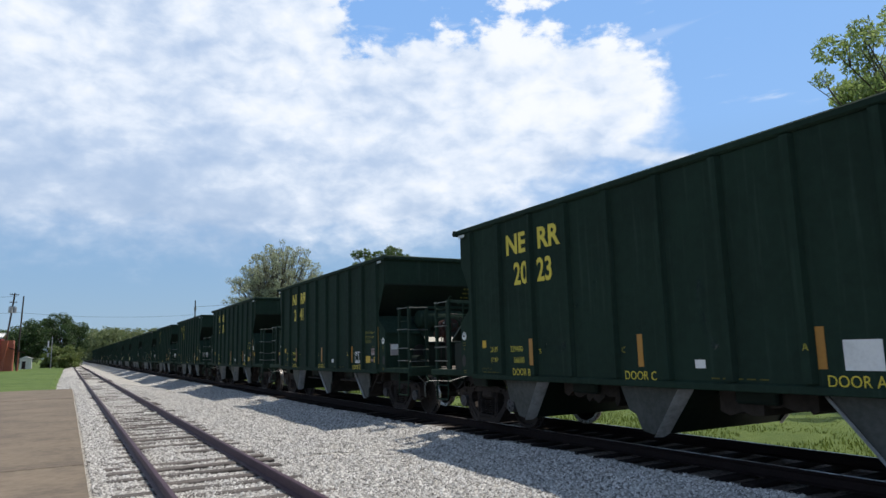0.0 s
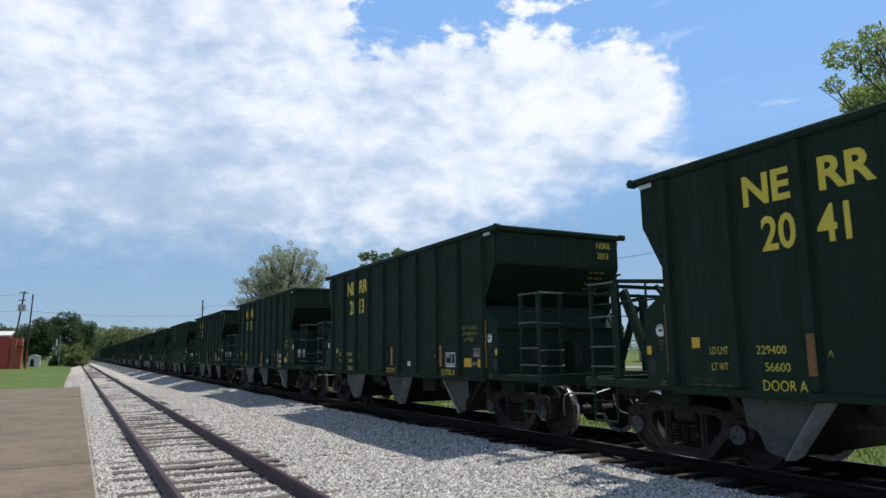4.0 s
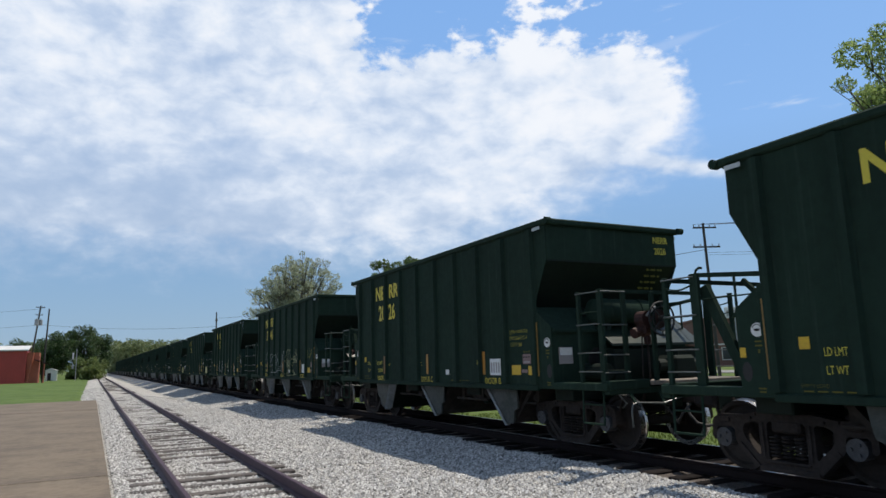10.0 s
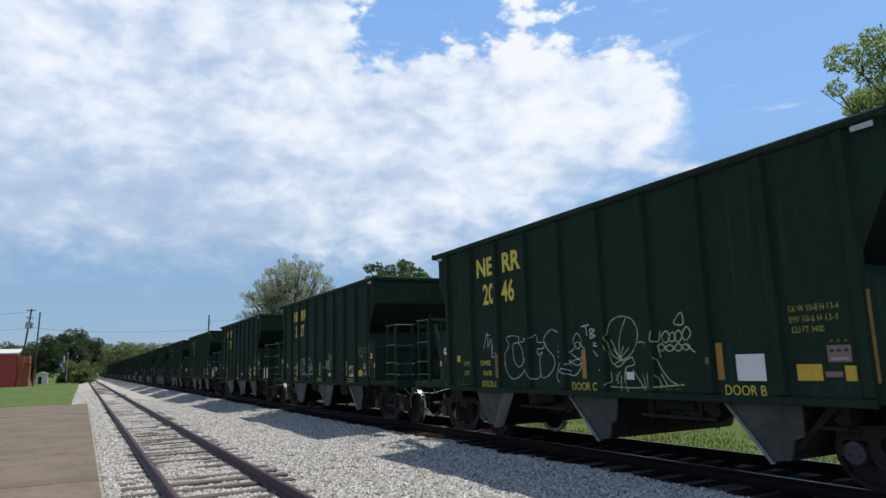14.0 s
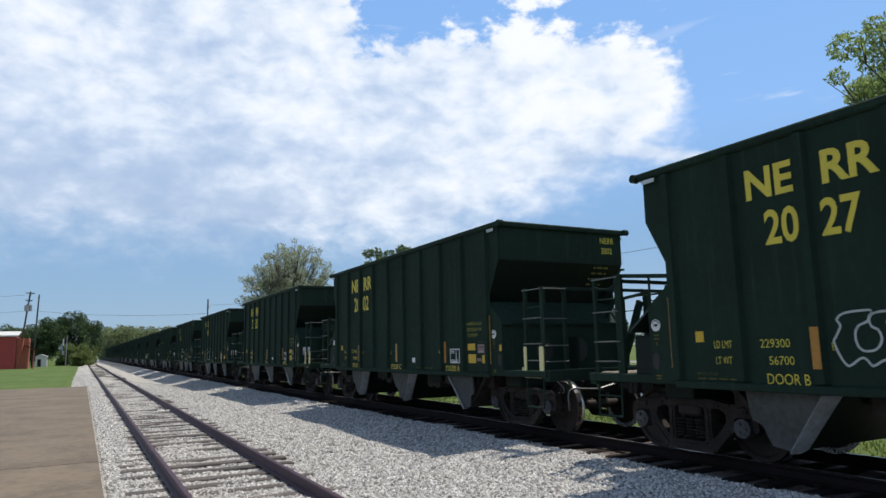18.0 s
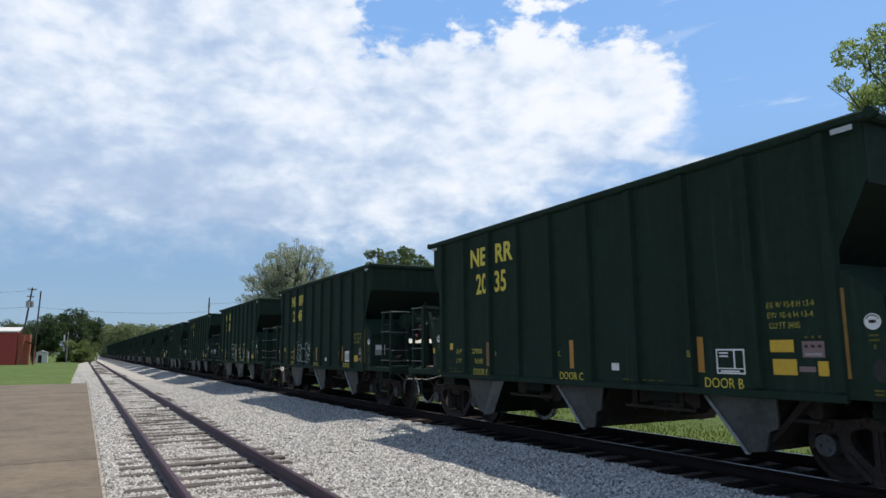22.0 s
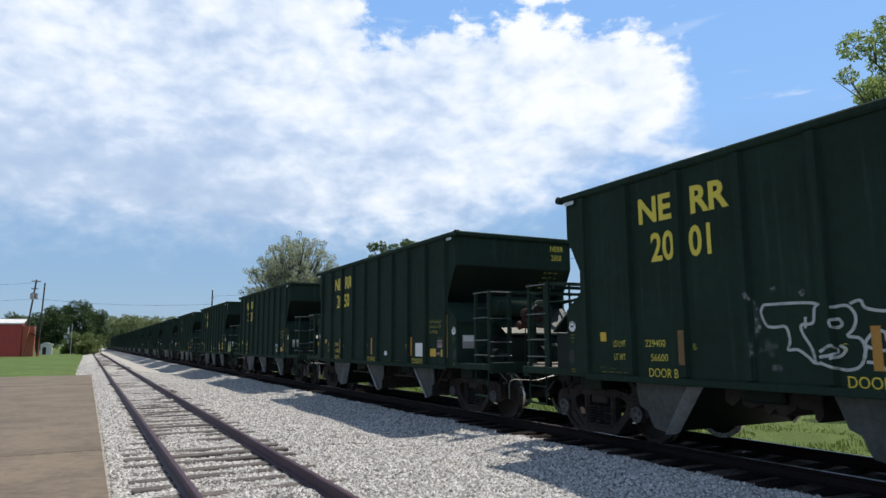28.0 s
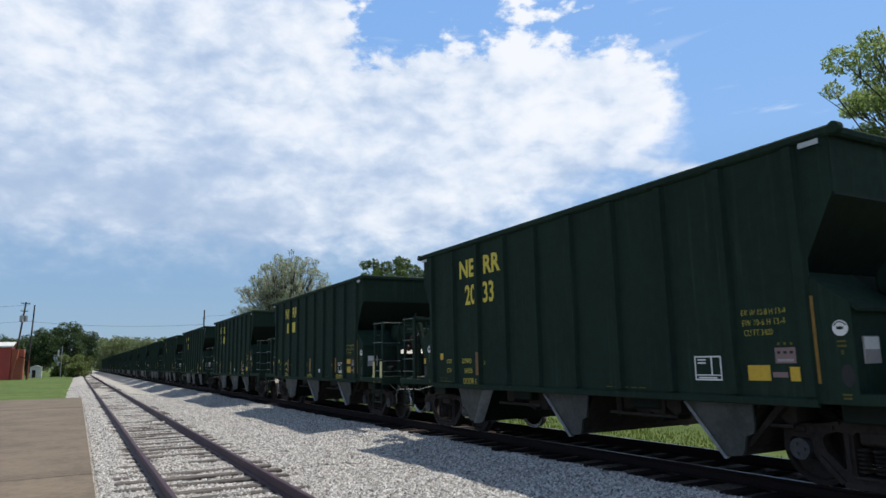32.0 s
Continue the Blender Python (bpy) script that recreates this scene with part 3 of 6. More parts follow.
def rounded(outline, cut):
    """The outline with each corner cut back into two, so that it reads as a rounded casting."""
    out = []
    n = len(outline)
    for i, p in enumerate(outline):
        p = Vector(p)
        for q in (Vector(outline[i - 1]), Vector(outline[(i + 1) % n])):
            d = q - p
            out.append(tuple(p + d.normalized() * min(cut, d.length * 0.35)))
    return out


def plate_with_holes(bm, outer, holes, lo, hi):
    """A plate across x from lo to hi, its outline and its holes given in y and z."""
    edges = []
    for loop in (outer, *holes):
        vs = [bm.verts.new((lo, a, b)) for a, b in loop]
        edges += [bm.edges.new((vs[i], vs[(i + 1) % len(vs)])) for i in range(len(vs))]
    r = bmesh.ops.triangle_fill(bm, use_beauty=True, edges=edges)
    faces = [f for f in r["geom"] if isinstance(f, bmesh.types.BMFace)]
    r = bmesh.ops.extrude_face_region(bm, geom=faces)
    bmesh.ops.translate(bm, verts=[v for v in r["geom"] if isinstance(v, bmesh.types.BMVert)], vec=(hi - lo, 0, 0))


def truck_side_bm(x, facing):
    """A cast side frame: a straight top, pedestals over the bearings, a dipped lower member, two side windows and the spring window."""
    bm = bmesh.new()
    right = [(0.42, 0.80), (0.66, 0.755), (0.98, 0.755), (1.10, 0.68), (1.12, 0.42), (1.03, 0.40), (1.03, 0.585), (0.75, 0.585), (0.745, 0.41), (0.66, 0.33), (0.42, 0.09)]
    outer = right + [(-a, b) for a, b in reversed(right)]
    side = [(0.375, 0.69), (0.56, 0.665), (0.63, 0.60), (0.60, 0.47), (0.375, 0.255)]
    middle = [(-0.265, 0.69), (0.265, 0.69), (0.265, 0.215), (-0.265, 0.215)]
    holes = [rounded(h, 0.035) for h in (side, [(-a, b) for a, b in reversed(side)], middle)]
    w = 0.13
    plate_with_holes(bm, rounded(outer, 0.03), holes, x - w / 2, x + w / 2)
    # raised rim along the lower member and the top, ribs on the columns, lugs over the pedestals
    f = x + facing * w / 2
    for s in (-1, 1):
        bar(bm, (f, s * 0.67, 0.385), (f, s * 0.41, 0.125), 0.06, 0.05, (1, 0, 0))
        bar(bm, (f, s * 0.70, 0.735), (f, s * 0.40, 0.775), 0.035, 0.05, (1, 0, 0))
        box(bm, (f - 0.02, s * 0.30, 0.24), (f + facing * 0.022, s * 0.34, 0.68), 0.005)
        rod(bm, (f, s * 0.50, 0.725), (f + facing * 0.03, s * 0.50, 0.725), 0.028, 10)
        box(bm, (f - 0.02, s * 0.80, 0.65), (f + facing * 0.03, s * 0.97, 0.72), 0.01)
    bar(bm, (f, -0.40, 0.115), (f, 0.40, 0.115), 0.06, 0.05, (1, 0, 0))
    box(bm, (x - 0.10, -0.30, 0.19), (x + 0.10, 0.30, 0.225), 0.01)
    return bm


def text_part(name, text, at, height, parent, mat=None, stretch=1.0, bold=0.0, face="near"):
    """Letters painted on a car's side (near or off) or end (front or back)."""
    ob = new(name, lettering(text, height, mat or YELLOW, stretch, bold))
    ob.parent = parent
    turn = {"near": (90, 0, -90), "off": (90, 0, 90), "front": (90, 0, 0), "back": (90, 0, 180)}[face]
    ob.matrix_basis = pose(*at, *turn)
    return ob


def decal(name, y0, y1, z0, z1, mat, parent, side=-1, label="", lift=0.0, skew=0.0):
    """A thin painted or glued patch on a car's side sheet."""
    bm = bmesh.new()
    x = side * (SIDE + 0.004 + lift)
    box(bm, (x, y0, z0), (x + side * 0.003, y1, z1))
    return part(name, bm, mat, parent, label)


def end_gear(car, e, brake):
    """All that stands on one end of the car; e is +1 for the far end, -1 for the near end."""
    # end plate and the slope sheet below it
    bm = bmesh.new()
    prism(bm, [(e * 4.95, 3.32), (e * 4.97, 3.98), (e * 4.93, 3.98), (e * 4.91, 3.32)], "x", -SIDE + 0.02, SIDE - 0.02)
    part("end_plate", bm, GREEN, car)
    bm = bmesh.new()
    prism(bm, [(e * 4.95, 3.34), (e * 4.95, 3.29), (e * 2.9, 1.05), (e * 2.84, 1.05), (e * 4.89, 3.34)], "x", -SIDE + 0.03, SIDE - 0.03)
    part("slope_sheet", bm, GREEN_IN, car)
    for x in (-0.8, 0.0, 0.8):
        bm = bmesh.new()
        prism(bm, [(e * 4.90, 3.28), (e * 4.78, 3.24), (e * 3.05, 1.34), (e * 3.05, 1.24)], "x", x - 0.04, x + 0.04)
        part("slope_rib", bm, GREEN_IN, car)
    # side gussets with their sloping cover
    for s in (-1, 1):
        bm = bmesh.new()
        prism(bm, [(e * 4.44, 1.05), (e * 4.44, 2.46), (e * 4.54, 2.43), (e * 5.0, 2.10), (e * 5.0, 1.05)], "x", s * SIDE - 0.012, s * SIDE + 0.012)
        g = part("end_gusset", bm, GREEN, car)
        # flat black disc painted for the dark inside of the hole
        bm = bmesh.new()
        prism(bm, [(e * 4.90 + 0.07 * math.cos(a), 1.33 + 0.12 * math.sin(a)) for a in (2 * math.pi * i / 12 for i in range(12))], "x", s * (SIDE + 0.008), s * (SIDE + 0.016))
        part("jacking_hole", bm, BLACK, g)
        # round stencil and its marks
        bm = bmesh.new()
        rod(bm, (s * (SIDE + 0.012), (e * 4.79 - 0.08), 1.83), (s * (SIDE + 0.018), (e * 4.79 - 0.08), 1.83), 0.085, 20)
        rd = part("round_stencil", bm, WHITE, car, "round white stencil with a black mark")
        bm = bmesh.new()
        yr = e * 4.79 - 0.08
        xa, xb = sorted((s * (SIDE + 0.018), s * (SIDE + 0.021)))
        prism(bm, [(yr - 0.036, 1.850), (yr, 1.832), (yr + 0.036, 1.850), (yr + 0.036, 1.812), (yr, 1.828), (yr - 0.036, 1.812)], "x", xa, xb)
        rod(bm, (xa, yr, 1.83), (xb, yr, 1.83), 0.020, 10)
        for k in range(10):
            a = math.pi * (0.15 + 0.7 * k / 9)
            box(bm, (xa, yr + 0.066 * math.cos(a) - 0.006, 1.83 + 0.066 * math.sin(a) - 0.007), (xb, yr + 0.066 * math.cos(a) + 0.006, 1.83 + 0.066 * math.sin(a) + 0.007))
        part("stencil_mark", bm, BLACK, rd)
        for z, w in ((1.68, 0.09), (1.63, 0.10), (1.575, 0.025), (1.55, 0.025), (1.12, 0.10), (1.08, 0.09)):
            decal("small_stencil", e * 4.79 - 0.08 - w / 2, e * 4.79 - 0.08 + w / 2, z, z + 0.02, FADED, car, s, lift=0.01)
        # reflective strip on the corner post
        decal("reflector_strip", e * 4.56 - 0.05, e * 4.56 + 0.05, 1.24, 2.20, OCHRE, car, s, "faded orange reflective strip", lift=0.022)
        # placard on the gusset
        if not brake:
            decal("yellow_patch", e * 5.0 - 0.10, e * 5.0 - 0.02, 1.50, 1.62, AMBER, car, s, lift=0.01)
        # side sill out to the corner
        bm = bmesh.new()
        box(bm, (s * 1.42, e * 4.40, 1.02), (s * (SIDE + 0.01), e * 6.36, 1.14), 0.01)
        part("corner_sill", bm, GREEN, car)
        # side ladder
        lad = empty("ladder")
        lad.parent = car
        for y in (5.68, 6.22):
            bm = bmesh.new()
            w = (0.072 if y < 6 else 0.036) if s * e < 0 else (0.034 if y < 6 else 0.055)
            box(bm, (s * 1.50, e * (y - w), 1.08), (s * 1.56, e * (y + w), 2.64), 0.006)
            part("stile", bm, GREEN, lad)
        for z in (1.32, 1.62, 2.08, 2.60):
            bm = bmesh.new()
            rod(bm, (s * 1.58, e * 5.66, z), (s * 1.58, e * 6.24, z), 0.011, 6)
            part("rung", bm, GLINT_STEEL, lad)
        # stirrup step
        bm = bmesh.new()
        for y in (5.70, 6.20):
            rod(bm, (s * 1.55, e * y, 1.06), (s * 1.57, e * y, 0.50), 0.018, 6)
        rod(bm, (s * 1.57, e * 5.70, 0.50), (s * 1.57, e * 6.20, 0.50), 0.018, 6)
        rod(bm, (s * 1.56, e * 5.70, 0.80), (s * 1.56, e * 6.20, 0.80), 0.014, 6)
        part("stirrup_step", bm, GREEN, car)
        # grab rail from the ladder's head back to the body
        bm = bmesh.new()
        if s * e > 0:
            rod(bm, (s * 1.52, e * 6.22, 2.28), (s * 1.52, e * 5.66, 2.28), 0.010, 6)
            part("grab_rail", bm, GREEN, car)
            bm = bmesh.new()
        bar(bm, (s * 1.50, e * 5.68, 2.62), (s * 1.50, e * 4.5, 2.50), 0.05, 0.06)
        rod(bm, (s * 1.52, e * 5.05, 2.58), (s * 1.52, e * 5.05, 2.02), 0.018, 6)
        rod(bm, (s * 1.52, e * 6.22, 2.28), (s * 1.52, e * 4.72, 2.28), 0.010, 6)
        if s * e < 0:
            part("grab_rail", bm, GREEN, car)
        else:
            bm.free()
        # ladder on the end, beside the corner
        if s * e > 0:
            end_ladder = empty("end_ladder")
            end_ladder.parent = car
            bm = bmesh.new()
            box(bm, (s * 1.02, e * 6.21, 1.10), (s * 1.10, e * 6.27, 2.62), 0.006)
            part("stile", bm, GREEN, end_ladder)
            for z in (1.30, 1.58, 2.06, 2.60):
                bm = bmesh.new()
                rod(bm, (s * 1.56, e * 6.28, z), (s * 1.04, e * 6.28, z), 0.011, 6)
                part("rung", bm, GLINT_STEEL, end_ladder)
        else:
            # bowed grab iron across the ladder's head, and the curled hook on its post
            bm = bmesh.new()
            tube(bm, [Vector((s * 1.56, e * (5.68 + 0.54 * i / 6), 2.50 - 0.06 * math.sin(math.pi * i / 6))) for i in range(7)], 0.012)
            part("grab_iron", bm, GREEN, car)
            bm = bmesh.new()
            tube(bm, [Vector((s * 1.53, e * 5.66, 2.62)), Vector((s * 1.53, e * 5.64, 2.68)), Vector((s * 1.53, e * 5.58, 2.71)), Vector((s * 1.53, e * 5.54, 2.70))], 0.018)
            part("post_hook", bm, GREEN, car)
        if not brake and s < 0:
            bm = bmesh.new()
            bar(bm, (s * 1.42, e * 5.62, 2.46), (s * 1.42, e * 5.02, 1.14), 0.08, 0.14)
            part("diagonal_brace", bm, GREEN, car)
            bm = bmesh.new()
            bar(bm, (s * 1.1, e * 5.25, 2.52), (s * 1.1, e * 4.80, 2.05), 0.05, 0.06)
            part("short_brace", bm, GREEN, car)
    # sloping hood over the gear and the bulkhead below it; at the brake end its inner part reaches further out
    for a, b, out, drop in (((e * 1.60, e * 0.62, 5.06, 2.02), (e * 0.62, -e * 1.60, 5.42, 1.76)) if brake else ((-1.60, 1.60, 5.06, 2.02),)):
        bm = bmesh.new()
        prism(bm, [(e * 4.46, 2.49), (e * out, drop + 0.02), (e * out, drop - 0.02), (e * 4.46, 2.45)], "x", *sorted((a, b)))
        # plain GREEN where the hood lies in shade, the glossy copy where sunlit
        part("hood", bm, HOOD_GLOSS if out > 5.2 else GREEN, car, "sloping hood, glossy where the sun reaches")
    bm = bmesh.new()
    box(bm, (-SIDE + 0.02, e * 4.97, 1.10), (SIDE - 0.02, e * 5.0, 2.04))
    part("bulkhead", bm, GREEN, car)
    # the openings' inner darkness painted as flat black discs
    for x0 in (-0.26, 0.62):
        bm = bmesh.new()
        prism(bm, [(e * x0 + 0.21 * math.cos(a), 1.49 + 0.24 * math.sin(a)) for a in (2 * math.pi * i / 14 for i in range(14))], "y", e * 5.003, e * 5.008)
        part("manhole", bm, BLACK, car, "black oval disc for a bulkhead opening")
    if brake:
        # added box: fills the dark opening under the hood and blocks the view through
        bm = bmesh.new()
        a, b = sorted((e * 0.55, -e * 1.58))
        box(bm, (a, e * 5.01, 1.12), (b, e * 5.36, 1.70), 0.02)
        part("equipment_box", bm, GREEN_IN, car)
        z0 = 1.45
        bm = bmesh.new()
        box(bm, (-1.48, e * 5.0, z0), (-1.18, e * 5.015, z0 + 0.29), 0.004)
        board = part("placard_board", bm, GREY, car, "pale two-part placard board")
        bm = bmesh.new()
        box(bm, (-1.46, e * 5.015, z0 + 0.15), (-1.20, e * 5.02, z0 + 0.28))
        part("placard", bm, WHITE, board)
    # cross members
    bm = bmesh.new()
    a, b = (e * 1.54, -e * 0.95) if brake else (-1.54, 1.54)
    bar(bm, (a, e * 6.24, 2.61), (b, e * 6.24, 2.61), 0.045, 0.06)
    part("end_handrail", bm, GREEN, car)
    bm = bmesh.new()
    top = 1.07 if brake else 1.16
    box(bm, (-1.58, e * 6.24, 0.96), (1.58, e * 6.38, top), 0.012)
    part("end_sill", bm, GREEN, car)
    if brake:
        bm = bmesh.new()
        a, b = sorted((e * 1.58, e * 0.74))
        box(bm, (a, e * 6.22, 1.03), (b, e * 6.40, 1.18), 0.012)
        part("corner_plate", bm, GREEN, car)
        a, b = sorted((e * 0.72, -e * 1.42))
        for y in (5.80, 6.02, 6.24):
            bm = bmesh.new()
            box(bm, (a, e * y, 1.085), (b, e * (y + 0.20), 1.145), 0.008)
            part("deck_board", bm, DECK, car, "timber deck board in a pale sunlit tone")
    for x in (-0.92, 0.92):
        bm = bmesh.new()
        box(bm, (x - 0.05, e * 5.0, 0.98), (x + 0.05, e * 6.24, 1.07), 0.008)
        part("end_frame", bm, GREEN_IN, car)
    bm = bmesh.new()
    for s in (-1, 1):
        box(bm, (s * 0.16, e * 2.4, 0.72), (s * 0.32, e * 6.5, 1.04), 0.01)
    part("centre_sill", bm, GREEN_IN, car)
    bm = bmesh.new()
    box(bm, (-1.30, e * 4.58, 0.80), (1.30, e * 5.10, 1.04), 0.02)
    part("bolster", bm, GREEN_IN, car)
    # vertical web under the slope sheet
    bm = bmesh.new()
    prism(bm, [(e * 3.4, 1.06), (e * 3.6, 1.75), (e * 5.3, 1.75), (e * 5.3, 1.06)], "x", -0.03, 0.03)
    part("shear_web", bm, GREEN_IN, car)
    # coupler
    bm = bmesh.new()
    box(bm, (-0.09, e * 6.4, 0.78), (0.09, e * 6.78, 0.94), 0.02)
    box(bm, (-0.17, e * 6.70, 0.72), (0.10, e * 6.97, 1.0), 0.05)
    rod(bm, (0.13, e * 6.86, 0.72), (0.13, e * 6.86, 1.0), 0.07, 10)
    part("coupler", bm, TRUCK, car, "rusty knuckle coupler")
    bm = bmesh.new()
    pts = [Vector((-0.45 + 0.12 * math.sin(i), e * (6.30 + 0.11 * i), 0.80 - 0.32 * math.sin(math.pi * i / 6))) for i in range(7)]
    tube(bm, pts, 0.022)
    part("air_hose", bm, BLACK, car, "black rubber air hose")
    # uncoupling lever with its hanging handle, on the corner beside the end ladder
    bm = bmesh.new()
    tube(bm, [Vector((e * xx, e * yy, zz)) for xx, yy, zz in ((1.26, 6.50, 0.46), (1.27, 6.50, 0.70), (1.24, 6.50, 0.80), (1.16, 6.50, 0.83), (0.6, 6.52, 0.80), (0.05, 6.56, 0.92))], 0.015)
    part("uncoupling_lever", bm, GLINT_STEEL, car, "light steel uncoupling lever")
    for x, z in ((1.16, 0.83), (0.55, 0.80)):
        bm = bmesh.new()
        bar(bm, (e * x, e * 6.36, 1.0), (e * x, e * 6.50, z - 0.03), 0.05, 0.025)
        part("lever_bracket", bm, GREEN, car)
    # train pipe, its angle cock and the pipe that drops from the platform
    bm = bmesh.new()
    tube(bm, [Vector((e * xx, e * yy, zz)) for xx, yy, zz in ((0.40, 4.2, 0.80), (0.42, 5.6, 0.78), (0.44, 6.1, 0.76), (0.42, 6.42, 0.80))], 0.024)
    rod(bm, (e * 0.42, e * 6.34, 0.80), (e * 0.42, e * 6.50, 0.80), 0.04, 8)
    part("train_pipe", bm, TRUCK, car)
    bm = bmesh.new()
    tube(bm, [Vector((e * xx, e * yy, zz)) for xx, yy, zz in ((1.46, 6.32, 1.04), (1.38, 6.36, 0.96), (1.22, 6.34, 0.82), (0.98, 6.0, 0.72), (0.86, 5.55, 0.70))], 0.013)
    part("brake_pipe", bm, GLINT_STEEL, car)
    # levers and hangers of the brake gear beside the wheels
    for x, y0, z0, y1, z1 in ((0.98, 5.98, 0.86, 5.86, 0.50), (1.02, 3.92, 0.86, 3.98, 0.46), (0.55, 6.05, 0.92, 5.85, 0.36)):
        for q in (-1, 1):
            bm = bmesh.new()
            bar(bm, (q * x, e * y0, z0), (q * x, e * y1, z1), 0.03, 0.05, (1, 0, 0))
            part("brake_hanger", bm, CAST, car)
    if brake:
        bm = bmesh.new()
        x0, x1 = -0.62, 0.62
        rod(bm, (x0, e * 4.98, 2.38), (x1, e * 4.98, 2.38), 0.235, 18)
        for x in (x0, x1):
            bmesh.ops.create_uvsphere(bm, u_segments=18, v_segments=8, radius=0.235, matrix=Matrix.Translation((x, e * 4.98, 2.38)) @ Matrix.Diagonal((0.35, 1, 1, 1)))
        tank = part("air_reservoir", bm, GREEN, car, "green air tank under the slope", True)
        for x in (-0.36, 0.36):
            bm = bmesh.new()
            ring(bm, (x, e * 4.98, 2.38), (1, 0, 0), 0.238, 0.012, 18, 4)
            part("tank_strap", bm, GREEN, tank)
            bm = bmesh.new()
            box(bm, (x - 0.04, e * 4.93, 1.95), (x + 0.04, e * 5.07, 2.17))
            part("tank_stand", bm, GREEN_IN, car)
        wheel = empty("hand_brake")
        wheel.parent = car
        tagged(wheel, "rusty red gear case with a spoked wheel")
        c = Vector((e * 0.32, e * 6.34, 2.16))
        bm = bmesh.new()
        ring(bm, c, (0, 1, 0), 0.28, 0.017, 28, 6)
        for i in range(8):
            a = 2 * math.pi * i / 8
            rod(bm, c + Vector((0.20 * math.cos(a), 0, 0.20 * math.sin(a))), c + Vector((0.28 * math.cos(a), 0, 0.28 * math.sin(a))), 0.012, 6)
        ring(bm, c, (0, 1, 0), 0.20, 0.012, 22, 5)
        for i in range(4):
            a = math.pi * (0.25 + i / 2)
            rod(bm, c, c + Vector((0.20 * math.cos(a), 0, 0.20 * math.sin(a))), 0.014, 6)
        rod(bm, c - Vector((0, e * 0.10, 0)), c + Vector((0, e * 0.04, 0)), 0.05, 10)
        part("brake_wheel", bm, BLACK, wheel, "black eight-spoked wheel")
        bm = bmesh.new()
        rod(bm, c + Vector((e * 0.02, -e * 0.15, 0)), c + Vector((e * 0.02, -e * 0.05, 0)), 0.17, 16)
        part("gear_cover", bm, RUST, wheel)
        bm = bmesh.new()
        a, b = sorted((e * 0.36, e * 0.62))
        box(bm, (a, e * 6.02, 1.86), (b, e * 6.20, 2.16), 0.07)
        rod(bm, (e * 0.50, e * 6.02, 2.16), (e * 0.50, e * 6.22, 2.16), 0.14, 14)
        rod(bm, (e * 0.62, e * 6.10, 1.96), (e * 0.74, e * 6.10, 1.92), 0.09, 10)
        rod(bm, (e * 0.46, e * 6.12, 1.88), (e * 0.46, e * 6.12, 1.74), 0.06, 10)
        part("gear_case", bm, RUST, wheel)
        bm = bmesh.new()
        rod(bm, (e * 0.46, e * 6.12, 1.76), (e * 0.46, e * 6.12, 1.12), 0.016, 6)
        rod(bm, (e * 0.56, e * 6.10, 1.90), (e * 0.60, e * 6.10, 1.12), 0.012, 6)
        part("brake_chain", bm, TRUCK, wheel)
        bm = bmesh.new()
        rod(bm, c + Vector((e * 0.30, -e * 0.04, 0.05)), c + Vector((e * 0.10, -e * 0.03, 0.20)), 0.022, 8)
        part("release_lever", bm, BARE, wheel, "bright worn release lever")
        bm = bmesh.new()
        a, b = sorted((e * 0.42, e * 0.50))
        box(bm, (a, e * 6.24, 1.10), (b, e * 6.30, 2.62), 0.008)
        part("brake_post", bm, GREEN, wheel)
        bm = bmesh.new()
        box(bm, (0.30, e * 5.50, 1.12), (0.85, e * 5.95, 1.55), 0.06)
        rod(bm, (0.10, e * 5.7, 1.36), (1.05, e * 5.7, 1.36), 0.13, 12)
        rod(bm, (0.55, e * 5.7, 1.50), (0.55, e * 5.7, 1.66), 0.10, 10)
        part("brake_valve", bm, GREEN_IN, car, "dark green brake valve on its bracket")
        bm = bmesh.new()
        rod(bm, (-0.9, e * 4.9, 1.30), (-0.9, e * 5.6, 1.30), 0.14, 14)
        rod(bm, (-0.9, e * 5.6, 1.30), (-0.9, e * 6.1, 1.30), 0.03, 8)
        part("brake_cylinder", bm, GREEN_IN, car)


